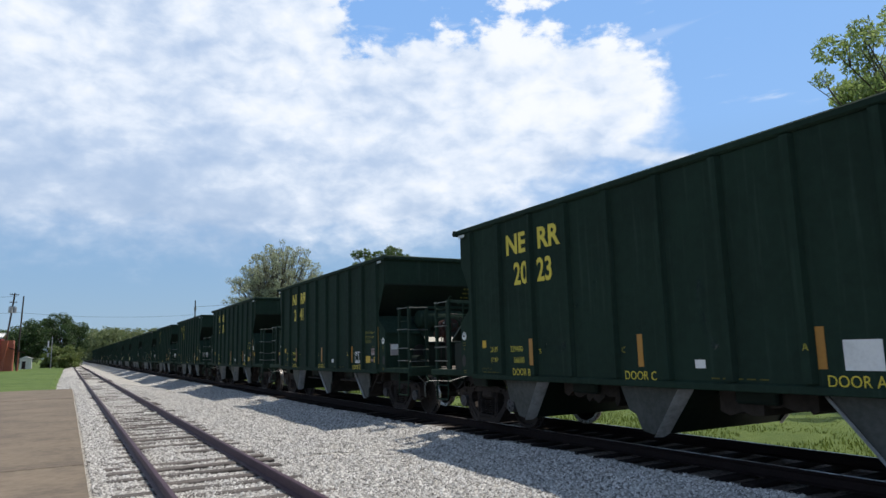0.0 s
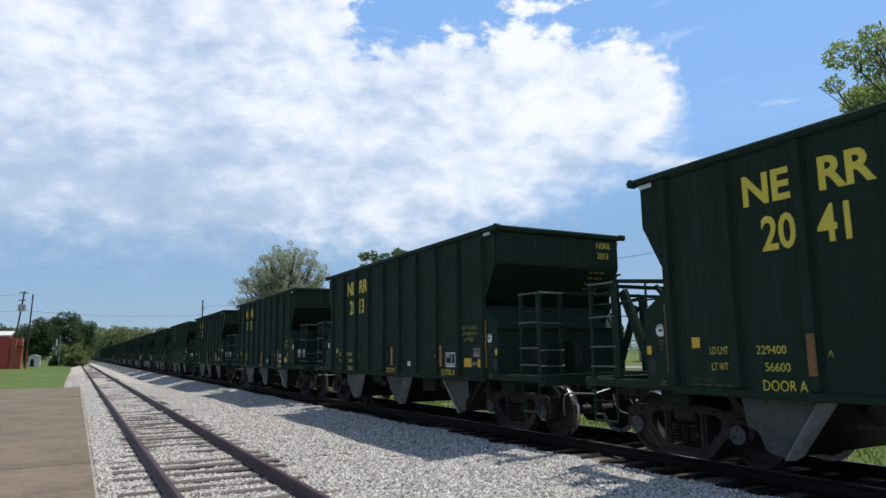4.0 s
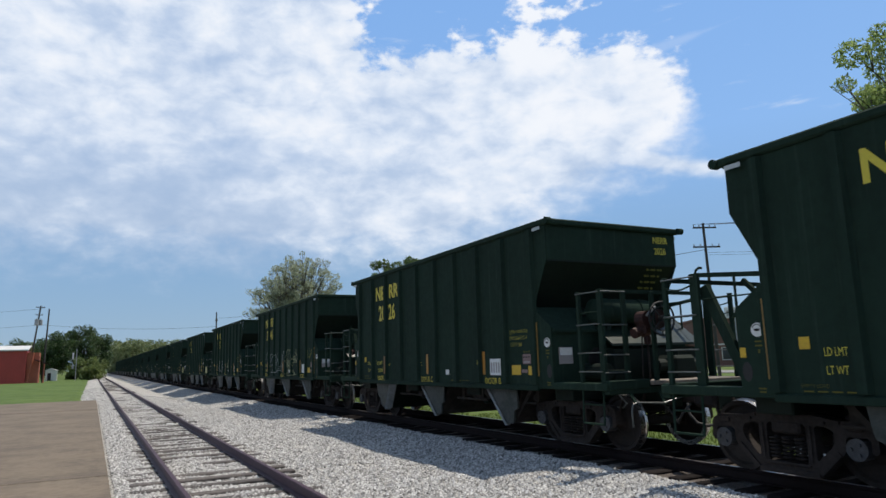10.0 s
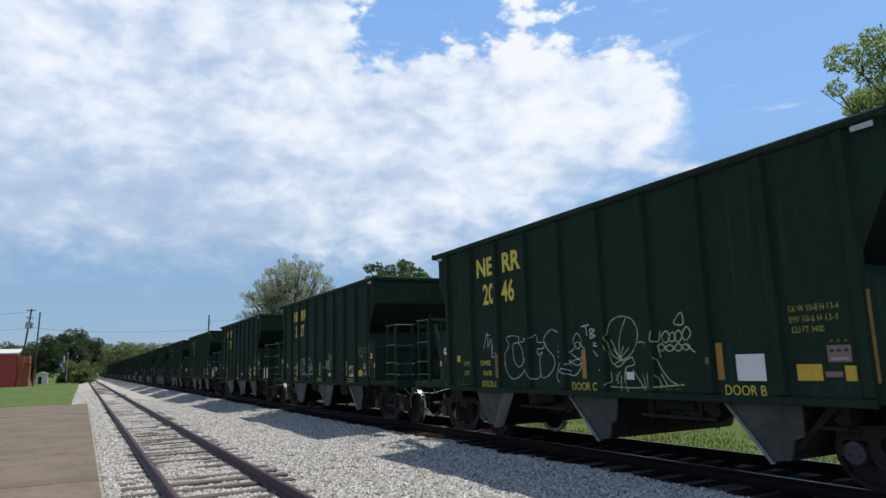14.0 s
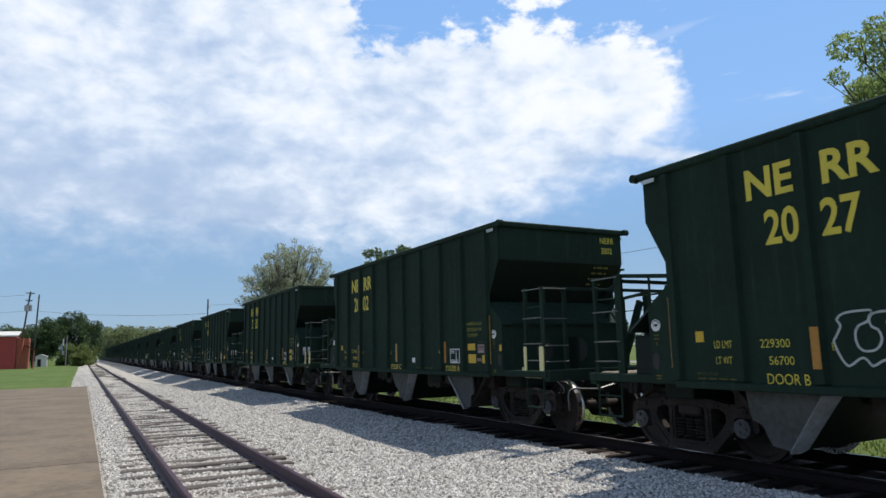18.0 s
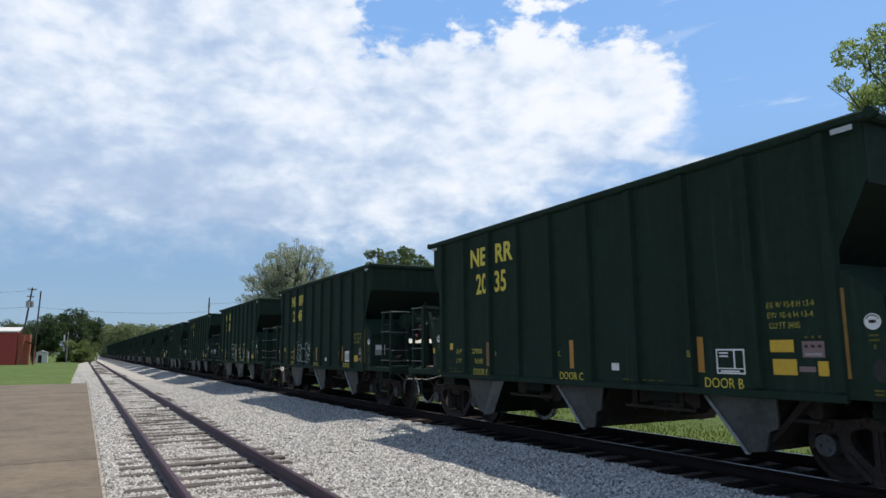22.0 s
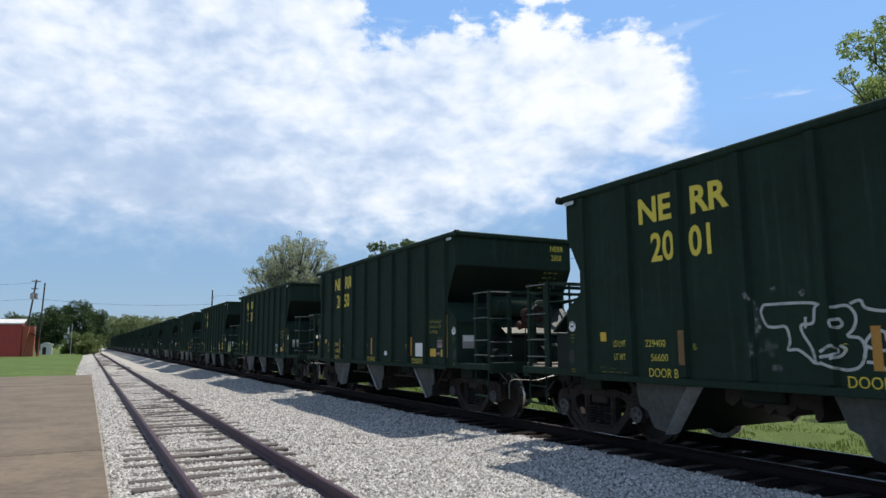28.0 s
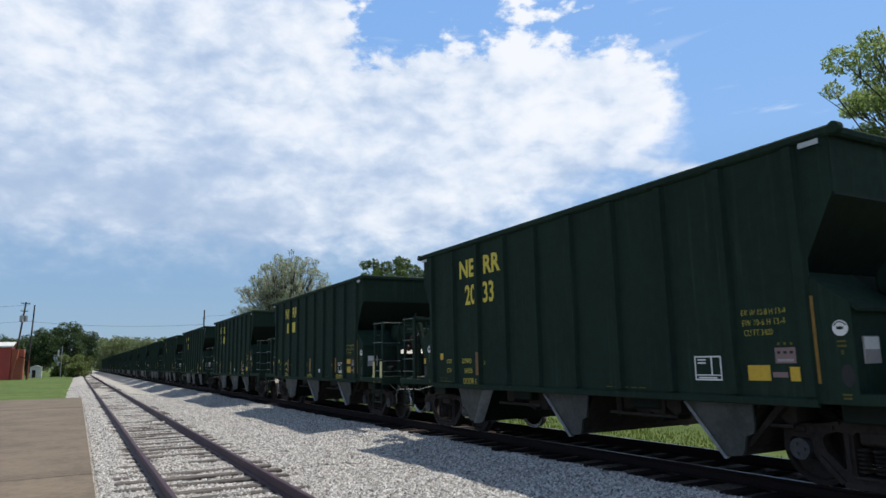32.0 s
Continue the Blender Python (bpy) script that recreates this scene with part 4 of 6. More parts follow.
def make_truck(car, yc):
    """A two-axle truck; its wheelsets turn about their own axles."""
    for s in (-1, 1):
        bm = truck_side_bm(s * 1.06, s)
        bmesh.ops.translate(bm, verts=bm.verts, vec=(0, yc, 0))
        side = part("side_frame", bm, CAST, car, "cast iron truck side frame")
        bm = bmesh.new()
        for y in (-0.17, 0.0, 0.17):
            for dx in (-0.05, 0.05):
                for i in range(6):
                    z = 0.28 + i * 0.045
                    ring(bm, (s * 1.06 + dx, yc + y, z), (0, 0, 1), 0.054, 0.014, 10, 4)
        part("spring_nest", bm, CAST, side)
        bm = bmesh.new()
        box(bm, (s * 0.95, yc - 0.20, 0.56), (s * 1.14, yc + 0.20, 0.72), 0.03)
        part("bolster_end", bm, CAST, side)
    bm = bmesh.new()
    box(bm, (-0.95, yc - 0.2, 0.50), (0.95, yc + 0.2, 0.72), 0.03)
    part("truck_bolster", bm, TRUCK, car)
    bm = bmesh.new()
    for e in (-1, 1):
        bar(bm, (-0.9, yc + e * 0.36, 0.38), (0.9, yc + e * 0.36, 0.38), 0.06, 0.1)
        for s in (-1, 1):
            box(bm, (s * 0.70, yc + e * 0.37, 0.28), (s * 0.80, yc + e * 0.44, 0.56), 0.01)
    part("brake_beam", bm, TRUCK, car)
    for y in (-0.89, 0.89):
        bm = bmesh.new()
        rod(bm, (-1.0, 0, 0), (1.0, 0, 0), 0.085, 12)
        ws = part("wheelset", bm, TRUCK, car, "", True)
        ws.location = (0, yc + y, 0.457)
        for s in (-1, 1):
            wh = part("wheel", wheel_bm(s), TRUCK, ws)
            wh.data.materials.append(TREAD)
            for p in wh.data.polygons:
                r = math.hypot(p.center.y, p.center.z)
                if r > 0.43:
                    p.material_index = 1
            bm = bmesh.new()
            rod(bm, (s * 0.98, 0, 0), (s * 1.17, 0, 0), 0.125, 16)
            for i in range(3):
                a = 2 * math.pi * i / 3
                rod(bm, (s * 1.165, 0.065 * math.cos(a), 0.065 * math.sin(a)), (s * 1.19, 0.065 * math.cos(a), 0.065 * math.sin(a)), 0.022, 6)
            part("bearing_cap", bm, CAP, ws)


def make_car():
    """The bare car, its hand brake at the near end (-y), with no lettering."""
    car = empty("hopper_car")
    for s in (-1, 1):
        # side panels between the ribs; the outer two are cut back at the foot
        for y in RIBS[1:]:
            bm = bmesh.new()
            prism(bm, [(y, 1.05), (y + 1.0, 1.05), (y + 1.0, 3.97), (y, 3.97)], "x", s * (SIDE - 0.012), s * SIDE)
            part("side_panel", bm, GREEN, car)
        for e in (-1, 1):
            bm = bmesh.new()
            prism(bm, [(e * 4.5, 2.46), (e * 4.95, 3.32), (e * 4.95, 3.97), (e * 4.5, 3.97)], "x", s * (SIDE - 0.012), s * SIDE)
            part("side_panel", bm, GREEN, car)
        for y in RIBS:
            bm = bmesh.new()
            prism(bm, [(s * SIDE, y - 0.085), (s * (SIDE + 0.075), y - 0.055), (s * (SIDE + 0.075), y + 0.055), (s * SIDE, y + 0.085)], "z", 1.10, 3.93)
            part("rib", bm, GREEN, car)
        bm = bmesh.new()
        box(bm, (s * (SIDE - 0.03), -4.55, 0.98), (s * (SIDE + 0.045), 4.55, 1.075), 0.01)
        part("side_sill", bm, GREEN, car)
        bm = bmesh.new()
        box(bm, (s * (SIDE - 0.06), -HALF, 3.945), (s * CHORD, HALF, 4.06), 0.025)
        part("top_chord", bm, GREEN, car)
        for e in (-1, 1):
            # bright spot below the chord's end, painted on as a pale patch
            decal("tack_board", e * 4.78 - 0.12, e * 4.78 + 0.12, 3.865, 3.925, BARE, car, s, "bright patch just below the chord at the corner", lift=0.07)
            bm = bmesh.new()
            box(bm, (s * (SIDE - 0.012), e * 4.45, 1.06), (s * (SIDE + 0.02), e * 4.66, 2.38), 0.006)
            part("corner_post", bm, GREEN, car)
    for e in (-1, 1):
        bm = bmesh.new()
        box(bm, (-CHORD + 0.06, e * (HALF - 0.14), 3.945), (CHORD - 0.06, e * (HALF - 0.002), 4.058), 0.025)
        part("end_chord", bm, GREEN, car)
        for s in (-1, 1):
            bm = bmesh.new()
            rod(bm, (s * (CHORD - 0.07), e * (HALF + 0.03), 4.0), (s * (CHORD + 0.03), e * (HALF + 0.03), 4.0), 0.065, 12)
            part("chord_end", bm, GREEN, car)
    # inner cross ridges that close the body, well below the top
    bm = bmesh.new()
    for y in (-1.55, 1.55):
        prism(bm, [(y - 0.9, 1.06), (y, 1.9), (y + 0.9, 1.06)], "x", -SIDE + 0.03, SIDE - 0.03)
    part("hopper_ridge", bm, GREEN_IN, car)
    # discharge bays: (door's foot, door's head, back's foot, back's head); their sides draw in towards the foot
    def draw_in(bm, s):
        for v in bm.verts:
            v.co.x += s * 0.13 * (v.co.z - 0.30)

    for foot, head, back, top in ((-3.10, -2.58, -3.34, -3.60), (0.0, 0.56, -0.25, -0.59), (3.10, 2.58, 3.34, 3.60)):
        bay = empty("discharge_bay")
        bay.parent = car
        s2 = 1 if head > foot else -1
        for s in (-1, 1):
            bm = bmesh.new()
            prism(bm, [(head, 1.0), (foot, 0.29), (back, 0.33), (back - s2 * 0.04, 0.40), (back - s2 * 0.08, 0.53), (back - s2 * 0.10, 0.57), (back - s2 * 0.22, 0.62), (back - s2 * 0.24, 0.70), (top, 1.0)], "x", s * 1.36, s * 1.40)
            draw_in(bm, s)
            part("chute_side", bm, CHUTE, bay)
            # the door's edge is bent back, so that it faces outward and away from the chute
            bm = bmesh.new()
            near_edge = [(1.45, head, 0.96), (1.27, head + s2 * 0.12, 0.96), (1.27, foot + s2 * 0.12, 0.32), (1.34, foot + s2 * 0.06, 0.27), (1.45, foot, 0.27)]
            front = [bm.verts.new((s * a, b, c)) for a, b, c in near_edge]
            rear = [bm.verts.new((s * (a - 0.03), b - s2 * 0.03, c)) for a, b, c in near_edge]
            bm.faces.new(front)
            bm.faces.new(list(reversed(rear)))
            for q in range(5):
                bm.faces.new((front[q], rear[q], rear[(q + 1) % 5], front[(q + 1) % 5]))
            draw_in(bm, s)
            part("door_edge", bm, DOOREDGE, bay, "scraped grey steel door edge")
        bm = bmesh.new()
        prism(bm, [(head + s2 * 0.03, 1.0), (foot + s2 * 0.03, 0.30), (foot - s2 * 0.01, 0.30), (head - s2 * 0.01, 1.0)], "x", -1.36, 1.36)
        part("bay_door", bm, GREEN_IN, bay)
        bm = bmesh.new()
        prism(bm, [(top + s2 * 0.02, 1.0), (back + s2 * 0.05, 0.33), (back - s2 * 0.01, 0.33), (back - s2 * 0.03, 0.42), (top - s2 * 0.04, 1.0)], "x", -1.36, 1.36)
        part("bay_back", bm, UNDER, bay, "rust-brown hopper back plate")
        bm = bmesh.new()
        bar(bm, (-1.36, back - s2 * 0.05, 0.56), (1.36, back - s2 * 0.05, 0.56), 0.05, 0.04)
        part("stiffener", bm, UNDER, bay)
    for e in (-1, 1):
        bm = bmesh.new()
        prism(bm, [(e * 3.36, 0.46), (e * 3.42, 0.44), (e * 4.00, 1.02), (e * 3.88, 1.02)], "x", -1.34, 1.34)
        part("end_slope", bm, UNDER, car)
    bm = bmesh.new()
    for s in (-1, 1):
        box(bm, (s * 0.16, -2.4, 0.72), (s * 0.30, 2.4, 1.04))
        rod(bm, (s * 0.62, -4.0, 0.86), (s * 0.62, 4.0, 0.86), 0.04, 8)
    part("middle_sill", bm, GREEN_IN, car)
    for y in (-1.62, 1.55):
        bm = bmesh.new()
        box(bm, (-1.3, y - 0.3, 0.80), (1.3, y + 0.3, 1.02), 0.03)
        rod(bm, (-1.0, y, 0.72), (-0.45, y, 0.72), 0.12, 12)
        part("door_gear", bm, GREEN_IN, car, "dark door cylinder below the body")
    rnd = random.Random(17)
    for y0, y1 in ((-2.25, -0.9), (0.95, 2.3), (-4.0, -3.7), (3.7, 4.0)):
        y = y0
        while y < y1:
            w = rnd.uniform(0.16, 0.36)
            bm = bmesh.new()
            z = rnd.uniform(0.60, 0.76)
            yb = min(y + w, y1)
            prism(bm, [(y, 1.0), (y, z + 0.05), (y + (yb - y) * 0.4, z), (yb, z + rnd.uniform(0.0, 0.12)), (yb, 1.0)], "x", rnd.uniform(-1.28, -1.10), 1.2)
            part("brake_box", bm, UNDER, car)
            y += w
        bm = bmesh.new()
        rod(bm, (-1.30, y0, 0.72), (-1.30, y1, 0.72), 0.025, 8)
        part("brake_rod", bm, UNDER, car)
    # unseen plate added to keep sunlight from falling through the open body
    bm = bmesh.new()
    box(bm, (-SIDE + 0.02, -3.75, 1.0), (SIDE - 0.02, 3.75, 1.04))
    part("floor_plate", bm, GREEN_IN, car)
    for e in (-1, 1):
        end_gear(car, e, e < 0)
        make_truck(car, e * 4.84)
    return car


def mark_car(car, number, flip, doors, steps, box_style, near=True):
    """Painted lettering, decals and extras on the side and end that face the platform."""
    s = 1 if flip else -1
    X = SIDE + 0.006

    def side_text(text, y, z, h, stretch=0.86, bold=0.0, mat=None, name="lettering", lift=0.0):
        return text_part(name, text, (s * (X + lift), -s * (y - 0.06), z), h, car, mat, stretch, bold, "off" if flip else "near")

    def patch(name, y0, y1, z0, z1, mat, label="", lift=0.0):
        y0, y1 = (y0, y1) if lift > 0.05 else (y0 - 0.07, y1 - 0.07)
        a, b = sorted((-s * y0, -s * y1))
        return decal(name, a, b, z0, z1, mat, car, s, label, lift)

    side_text("NE", 3.33, 3.30, 0.36, 0.98, 0.016)
    side_text("RR", 2.36, 3.30, 0.36, 0.98, 0.016)
    if number:
        side_text(number[:2], 3.10, 2.72, 0.40, 0.78, 0.013)
        side_text(number[2:], 2.40, 2.72, 0.40, 0.78, 0.013)
    else:
        patch("lettering", 3.08, 2.66, 2.72, 3.10, YELLOW)
        patch("lettering", 2.38, 1.98, 2.72, 3.10, YELLOW)
    if number != "2013":
        patch("reflector_strip", 2.55, 2.45, 1.26, 1.72, ORANGE if number in ("2023", "2027") else DULL, "faded orange reflective strip", 0.078)
    bare = number == "2033"
    if not bare:
        patch("reflector_strip", 0.12, 0.02, 1.26, 1.72, ORANGE, "faded orange reflective strip")
        patch("reflector_strip", -2.53, -2.63, 1.26, 1.72, ORANGE, "faded orange reflective strip")
    patch("yellow_patch", 4.26, 4.13, 1.58, 1.72, AMBER)
    if not bare:
        patch("white_patch", -0.88, -1.04, 1.25, 1.36, WHITE)
    patch("yellow_patch", -3.62, -3.92, 1.26, 1.44, AMBER)
    if steps:
        patch("yellow_patch", -3.60, -3.90, 1.52, 1.66, AMBER)
    patch("yellow_patch", -4.17, -4.29, 1.26, 1.42, AMBER)
    patch("faded_label", -3.95, -4.14, 1.30, 1.36, PINK)
    patch("faded_label", -4.00, -4.26, 1.46, 1.64, PINK, "faded pinkish data panel")
    for j in range(3):
        patch("stencil_line", -4.03 - 0.08 * j, -4.07 - 0.08 * j, 1.57, 1.60, BLACK, lift=0.004)
        patch("stencil_line", -4.04 - 0.08 * j, -4.07 - 0.08 * j, 1.67, 1.70, FADED)
    patch("stencil_line", -4.03, -4.23, 1.48, 1.51, GREY, lift=0.004)
    side_text("DOOR " + doors[0], 3.25, 1.075, 0.125, 0.80, 0.0)
    if not bare:
        side_text("DOOR C", 0.40, 1.075, 0.125, 0.87, 0.0)
        side_text("DOOR " + doors[2], -2.62, 1.075, 0.125, 0.87, 0.0)
    if not near:
        return
    side_text("LD LMT", 3.97, 1.50, 0.095, 0.60, 0.0, SMALL)
    side_text("LT WT", 3.96, 1.30, 0.095, 0.62, 0.0, SMALL)
    for k, ch in enumerate((doors[0],) if bare else (doors[0], "C", doors[2])):
        side_text(ch, (2.43, 0.43, -2.42)[k], 1.46, 0.085, 0.9, -0.002, SMALL, lift=0.074 if k == 2 else 0.0)
    LOADS = {"2026": ("229300", "56700"), "2027": ("229300", "56700"), "2013": ("229600", "56400"), "2031": ("229300", "56700"), "2035": ("229500", "56500")}
    a, b = LOADS.get(number, ("229400", "56600"))
    side_text(a, 3.30, 1.50, 0.10, 0.92, 0.0, SMALL)
    side_text(b, 3.20, 1.30, 0.10, 0.92, 0.0, SMALL)
    side_text("EX W 10-8 H 13-4", -3.60, 2.03, 0.075, 0.72, -0.002, SMALL)
    side_text("EW 10-6 H 13-4", -3.60, 1.91, 0.075, 0.80, -0.002, SMALL)
    side_text("CU FT 3400", -3.62, 1.79, 0.075, 0.72, -0.002, SMALL)
    for y0, y1, z in ((4.28, 3.62, 1.105), (-1.1, -1.95, 1.12)):
        n = int(abs(y0 - y1) / 0.16)
        for j in range(n):
            a0 = y0 - (j + 0.1) * (y0 - y1) / n
            patch("stencil_line", a0, a0 - 0.12, z, z + 0.016, FADED)
    side_text("EMPTY LOAD", 4.28, 1.155, 0.042, 0.95, -0.001, FADED)
    if box_style == "frame":
        y0, y1, z0, z1, w = -2.82, -3.24, 1.25, 1.56, 0.02
        for a0, a1, c0, c1 in ((y0, y1, z0, z0 + w), (y0, y1, z1 - w, z1), (y0, y0 - w, z0 + w, z1 - w), (y1 + w, y1, z0 + w, z1 - w),
                               (y0 - 0.26, y0 - 0.28, z0 + 0.075, z1 - w), (y0 - w, y1 + w, z0 + 0.06, z0 + 0.075)):
            patch("stencil_frame", a0, a1, c0, c1, WHITE)
        for z in (1.50, 1.46):
            patch("stencil_line", y0 - 0.05, y0 - 0.18, z, z + 0.02, WHITE)
        patch("stencil_line", y0 - 0.06, y1 + 0.08, z0 + 0.025, z0 + 0.045, WHITE)
    else:
        patch("white_panel", -2.82, -3.22, 1.25, 1.57, WHITE, "worn white data panel")
        if box_style == "panel_bars":
            for i in range(4):
                patch("stencil_line", -2.86 - 0.09 * i, -2.91 - 0.09 * i, 1.30, 1.50, GREY, lift=0.004)
    # marks on the end plate
    e = 1 if flip else -1
    f = "back" if flip else "front"
    text_part("lettering", "NERR", (-e * 0.98, e * 4.985, 3.74), 0.13, car, None, 0.85, 0.002, f)
    if number:
        text_part("lettering", number, (-e * 1.00, e * 4.985, 3.52), 0.13, car, None, 0.85, 0.002, f)
    for i in range(4):
        z = 3.22 - 0.11 * i
        y = 4.95 - (3.30 - z) * 0.92
        for j in range(5):
            xa = 0.84 + 0.085 * j + 0.02 * ((i + j) % 2)
            bm = bmesh.new()
            bar(bm, (-e * xa, e * (y + 0.03), z), (-e * (xa + 0.055), e * (y + 0.03), z), 0.02, 0.04)
            part("stencil_line", bm, FADED, car)
    if steps:
        for y in (5.70, 6.20):
            bm = bmesh.new()
            a = e * y
            w = 0.035 if y < 6 else 0.06
            box(bm, (s * 1.565, a - w, 1.10), (s * 1.60, a + w, 1.57), 0.01)
            part("step_guard", bm, STEP, car, "pale yellow painted step guard")
        bm = bmesh.new()
        tube(bm, [Vector((s * 1.585, e * yy, zz)) for yy, zz in ((5.62, 1.20), (5.63, 1.08), (5.68, 1.03), (6.18, 1.03), (6.24, 1.08), (6.25, 1.20))], 0.018)
        part("step_bar", bm, STEP, car)


def ribbon(points, width, mat, parent, flip, name="graffiti"):
    """A sprayed line on the side sheet through points of (y, z)."""
    s = 1 if flip else -1
    verts, faces = [], []
    n = len(points)
    for i, (y, z) in enumerate(points):
        a, b = points[max(0, i - 1)], points[min(n - 1, i + 1)]
        t = Vector((b[0] - a[0], b[1] - a[1]))
        t = t.normalized() if t.length else Vector((1, 0))
        o = Vector((-t.y, t.x)) * width * 0.37
        near_rib = min(abs(y - r) for r in RIBS) < 0.085
        x = s * (SIDE + (0.080 if near_rib else 0.006))
        for k in (1, -1):
            verts.append((x, -s * (y + o.x * k), z + o.y * k))
        if i:
            j = 2 * i
            faces.append((j - 2, j - 1, j + 1, j))
    return raw(name, verts, faces, mat, parent)


def curve_pts(ctrl, closed=False, steps=6):
    """Smooth points through a few control points."""
    c = [Vector(p) for p in ctrl]
    if closed:
        c = [c[-1]] + c + [c[0], c[1]]
    else:
        c = [c[0]] + c + [c[-1]]
    out = []
    for i in range(1, len(c) - 2):
        for k in range(steps):
            t = k / steps
            p0, p1, p2, p3 = c[i - 1], c[i], c[i + 1], c[i + 2]
            q = 0.5 * ((2 * p1) + (p2 - p0) * t + (2 * p0 - 5 * p1 + 4 * p2 - p3) * t * t + (3 * p1 - p0 - 3 * p2 + p3) * t ** 3)
            out.append((q.x, q.y))
    out.append((c[-2].x, c[-2].y))
    return out


def spray(car, flip, shapes, width=0.03, mat=None, name="graffiti"):
    for closed, ctrl in shapes:
        ribbon(curve_pts(ctrl, closed), width, mat or WHITE, car, flip, name)


def graffiti(car, number, flip):
    """Sprayed letters, figures and smears on the sides of four cars, as strokes of (along, up) in metres."""
    if number == "2046":
        spray(car, flip, [(False, [(3.09, 1.82), (2.92, 2.15), (2.92, 1.85), (2.8, 2.01), (2.78, 1.73), (2.74, 1.91)]),
                          (False, [(3, 2.08), (2.82, 2.1)]),
                          (False, [(2.75, 1.74), (2.79, 1.66), (2.66, 1.67), (2.68, 1.75)]),
                          (False, [(2.32, 1.71), (2.16, 1.87), (2.24, 1.99), (2.1, 2.04), (1.83, 2.01), (1.86, 1.9), (2, 1.89), (2.04, 1.71), (1.96, 1.52), (1.84, 1.46), (1.72, 1.54), (1.72, 1.75), (1.84, 1.9)]),
                          (False, [(2.32, 1.71), (2.29, 1.44), (2.17, 1.28), (1.99, 1.24), (1.76, 1.33), (1.62, 1.46), (1.57, 1.59), (1.65, 1.64)]),
                          (False, [(1.84, 1.9), (1.53, 1.95), (1.61, 1.98)])], 0.022, CHALK)
        spray(car, flip, [(False, [(1.42, 1.97), (1.3, 2.02), (1.24, 1.94), (1.25, 1.89), (1.05, 1.87), (1.08, 1.78), (1.25, 1.76), (1.23, 1.66), (1.11, 1.71), (1.2, 1.58), (1.19, 1.43), (1.19, 1.28)]),
                          (False, [(1.62, 1.46), (1.47, 1.28), (1.31, 1.24), (1.19, 1.3), (1.11, 1.26), (0.95, 1.31), (0.83, 1.4), (0.76, 1.52), (0.81, 1.65), (0.95, 1.75), (1.01, 1.85), (1.05, 1.93), (0.96, 2.03), (0.8, 2.09), (0.65, 2.03)]),
                          (False, [(0.66, 1.81), (0.61, 1.76)]),
                          (False, [(0.67, 1.72), (0.58, 1.69)]),
                          (False, [(0.66, 1.63), (0.57, 1.61)]),
                          (False, [(0.63, 1.55), (0.68, 1.43), (0.73, 1.28), (0.67, 1.19)]),
                          (False, [(0.62, 1.35), (0.5, 1.42), (0.33, 1.37)])], 0.022, CHALK)
        spray(car, flip, [(False, [(0.37, 1.68), (0.22, 1.75), (0.24, 1.89), (0.13, 1.99), (0.04, 1.88), (0.05, 1.79), (-0.04, 1.72), (0, 1.63), (0.14, 1.58), (0.3, 1.66)]),
                          (False, [(0.42, 1.49), (0.21, 1.56), (0.08, 1.54), (0.09, 1.42), (0.24, 1.31), (0.41, 1.33), (0.58, 1.37)]),
                          (False, [(0.38, 1.56), (0.19, 1.47), (0.01, 1.53)]),
                          (True, [(0.18, 1.84), (0.08, 1.83), (0.1, 1.74), (0.19, 1.77)]),
                          (False, [(-0.24, 1.7), (-0.34, 1.6)]),
                          (False, [(-0.4, 1.48), (-0.36, 1.38)])], 0.022, CHALK)
        spray(car, flip, [(False, [(0.02, 2.09), (-0.18, 2.11)]),
                          (False, [(-0.09, 2.1), (-0.11, 1.94)]),
                          (False, [(-0.19, 2.04), (-0.19, 1.89)]),
                          (False, [(-0.19, 2.04), (-0.3, 2.02), (-0.21, 1.96), (-0.31, 1.93), (-0.19, 1.89)]),
                          (False, [(-0.24, 1.81), (-0.32, 1.81)]),
                          (False, [(-0.24, 1.78), (-0.34, 1.76)])], 0.032, CHALK)
        spray(car, flip, [(True, [(-0.96, 2.19), (-1.15, 2.12), (-1.24, 1.94), (-1.18, 1.74), (-1.03, 1.59), (-0.84, 1.55), (-0.65, 1.65), (-0.58, 1.9), (-0.67, 2.11), (-0.82, 2.18)]),
                          (False, [(-1.02, 2.16), (-0.92, 2.01), (-0.84, 1.8), (-0.84, 1.56)]),
                          (False, [(-0.84, 1.56), (-0.67, 1.85)]),
                          (False, [(-0.84, 1.56), (-0.71, 1.71)]),
                          (False, [(-0.84, 1.56), (-1.05, 1.72)]),
                          (False, [(-0.84, 1.56), (-0.93, 1.75)]),
                          (False, [(-0.57, 1.76), (-0.61, 1.61), (-0.69, 1.48), (-0.81, 1.52), (-0.97, 1.54), (-1.09, 1.58)]),
                          (False, [(-1.09, 1.58), (-1.13, 1.47), (-0.96, 1.43), (-0.92, 1.33)]),
                          (False, [(-1.22, 1.78), (-1.32, 1.79), (-1.42, 1.73)])], 0.024, LIME)
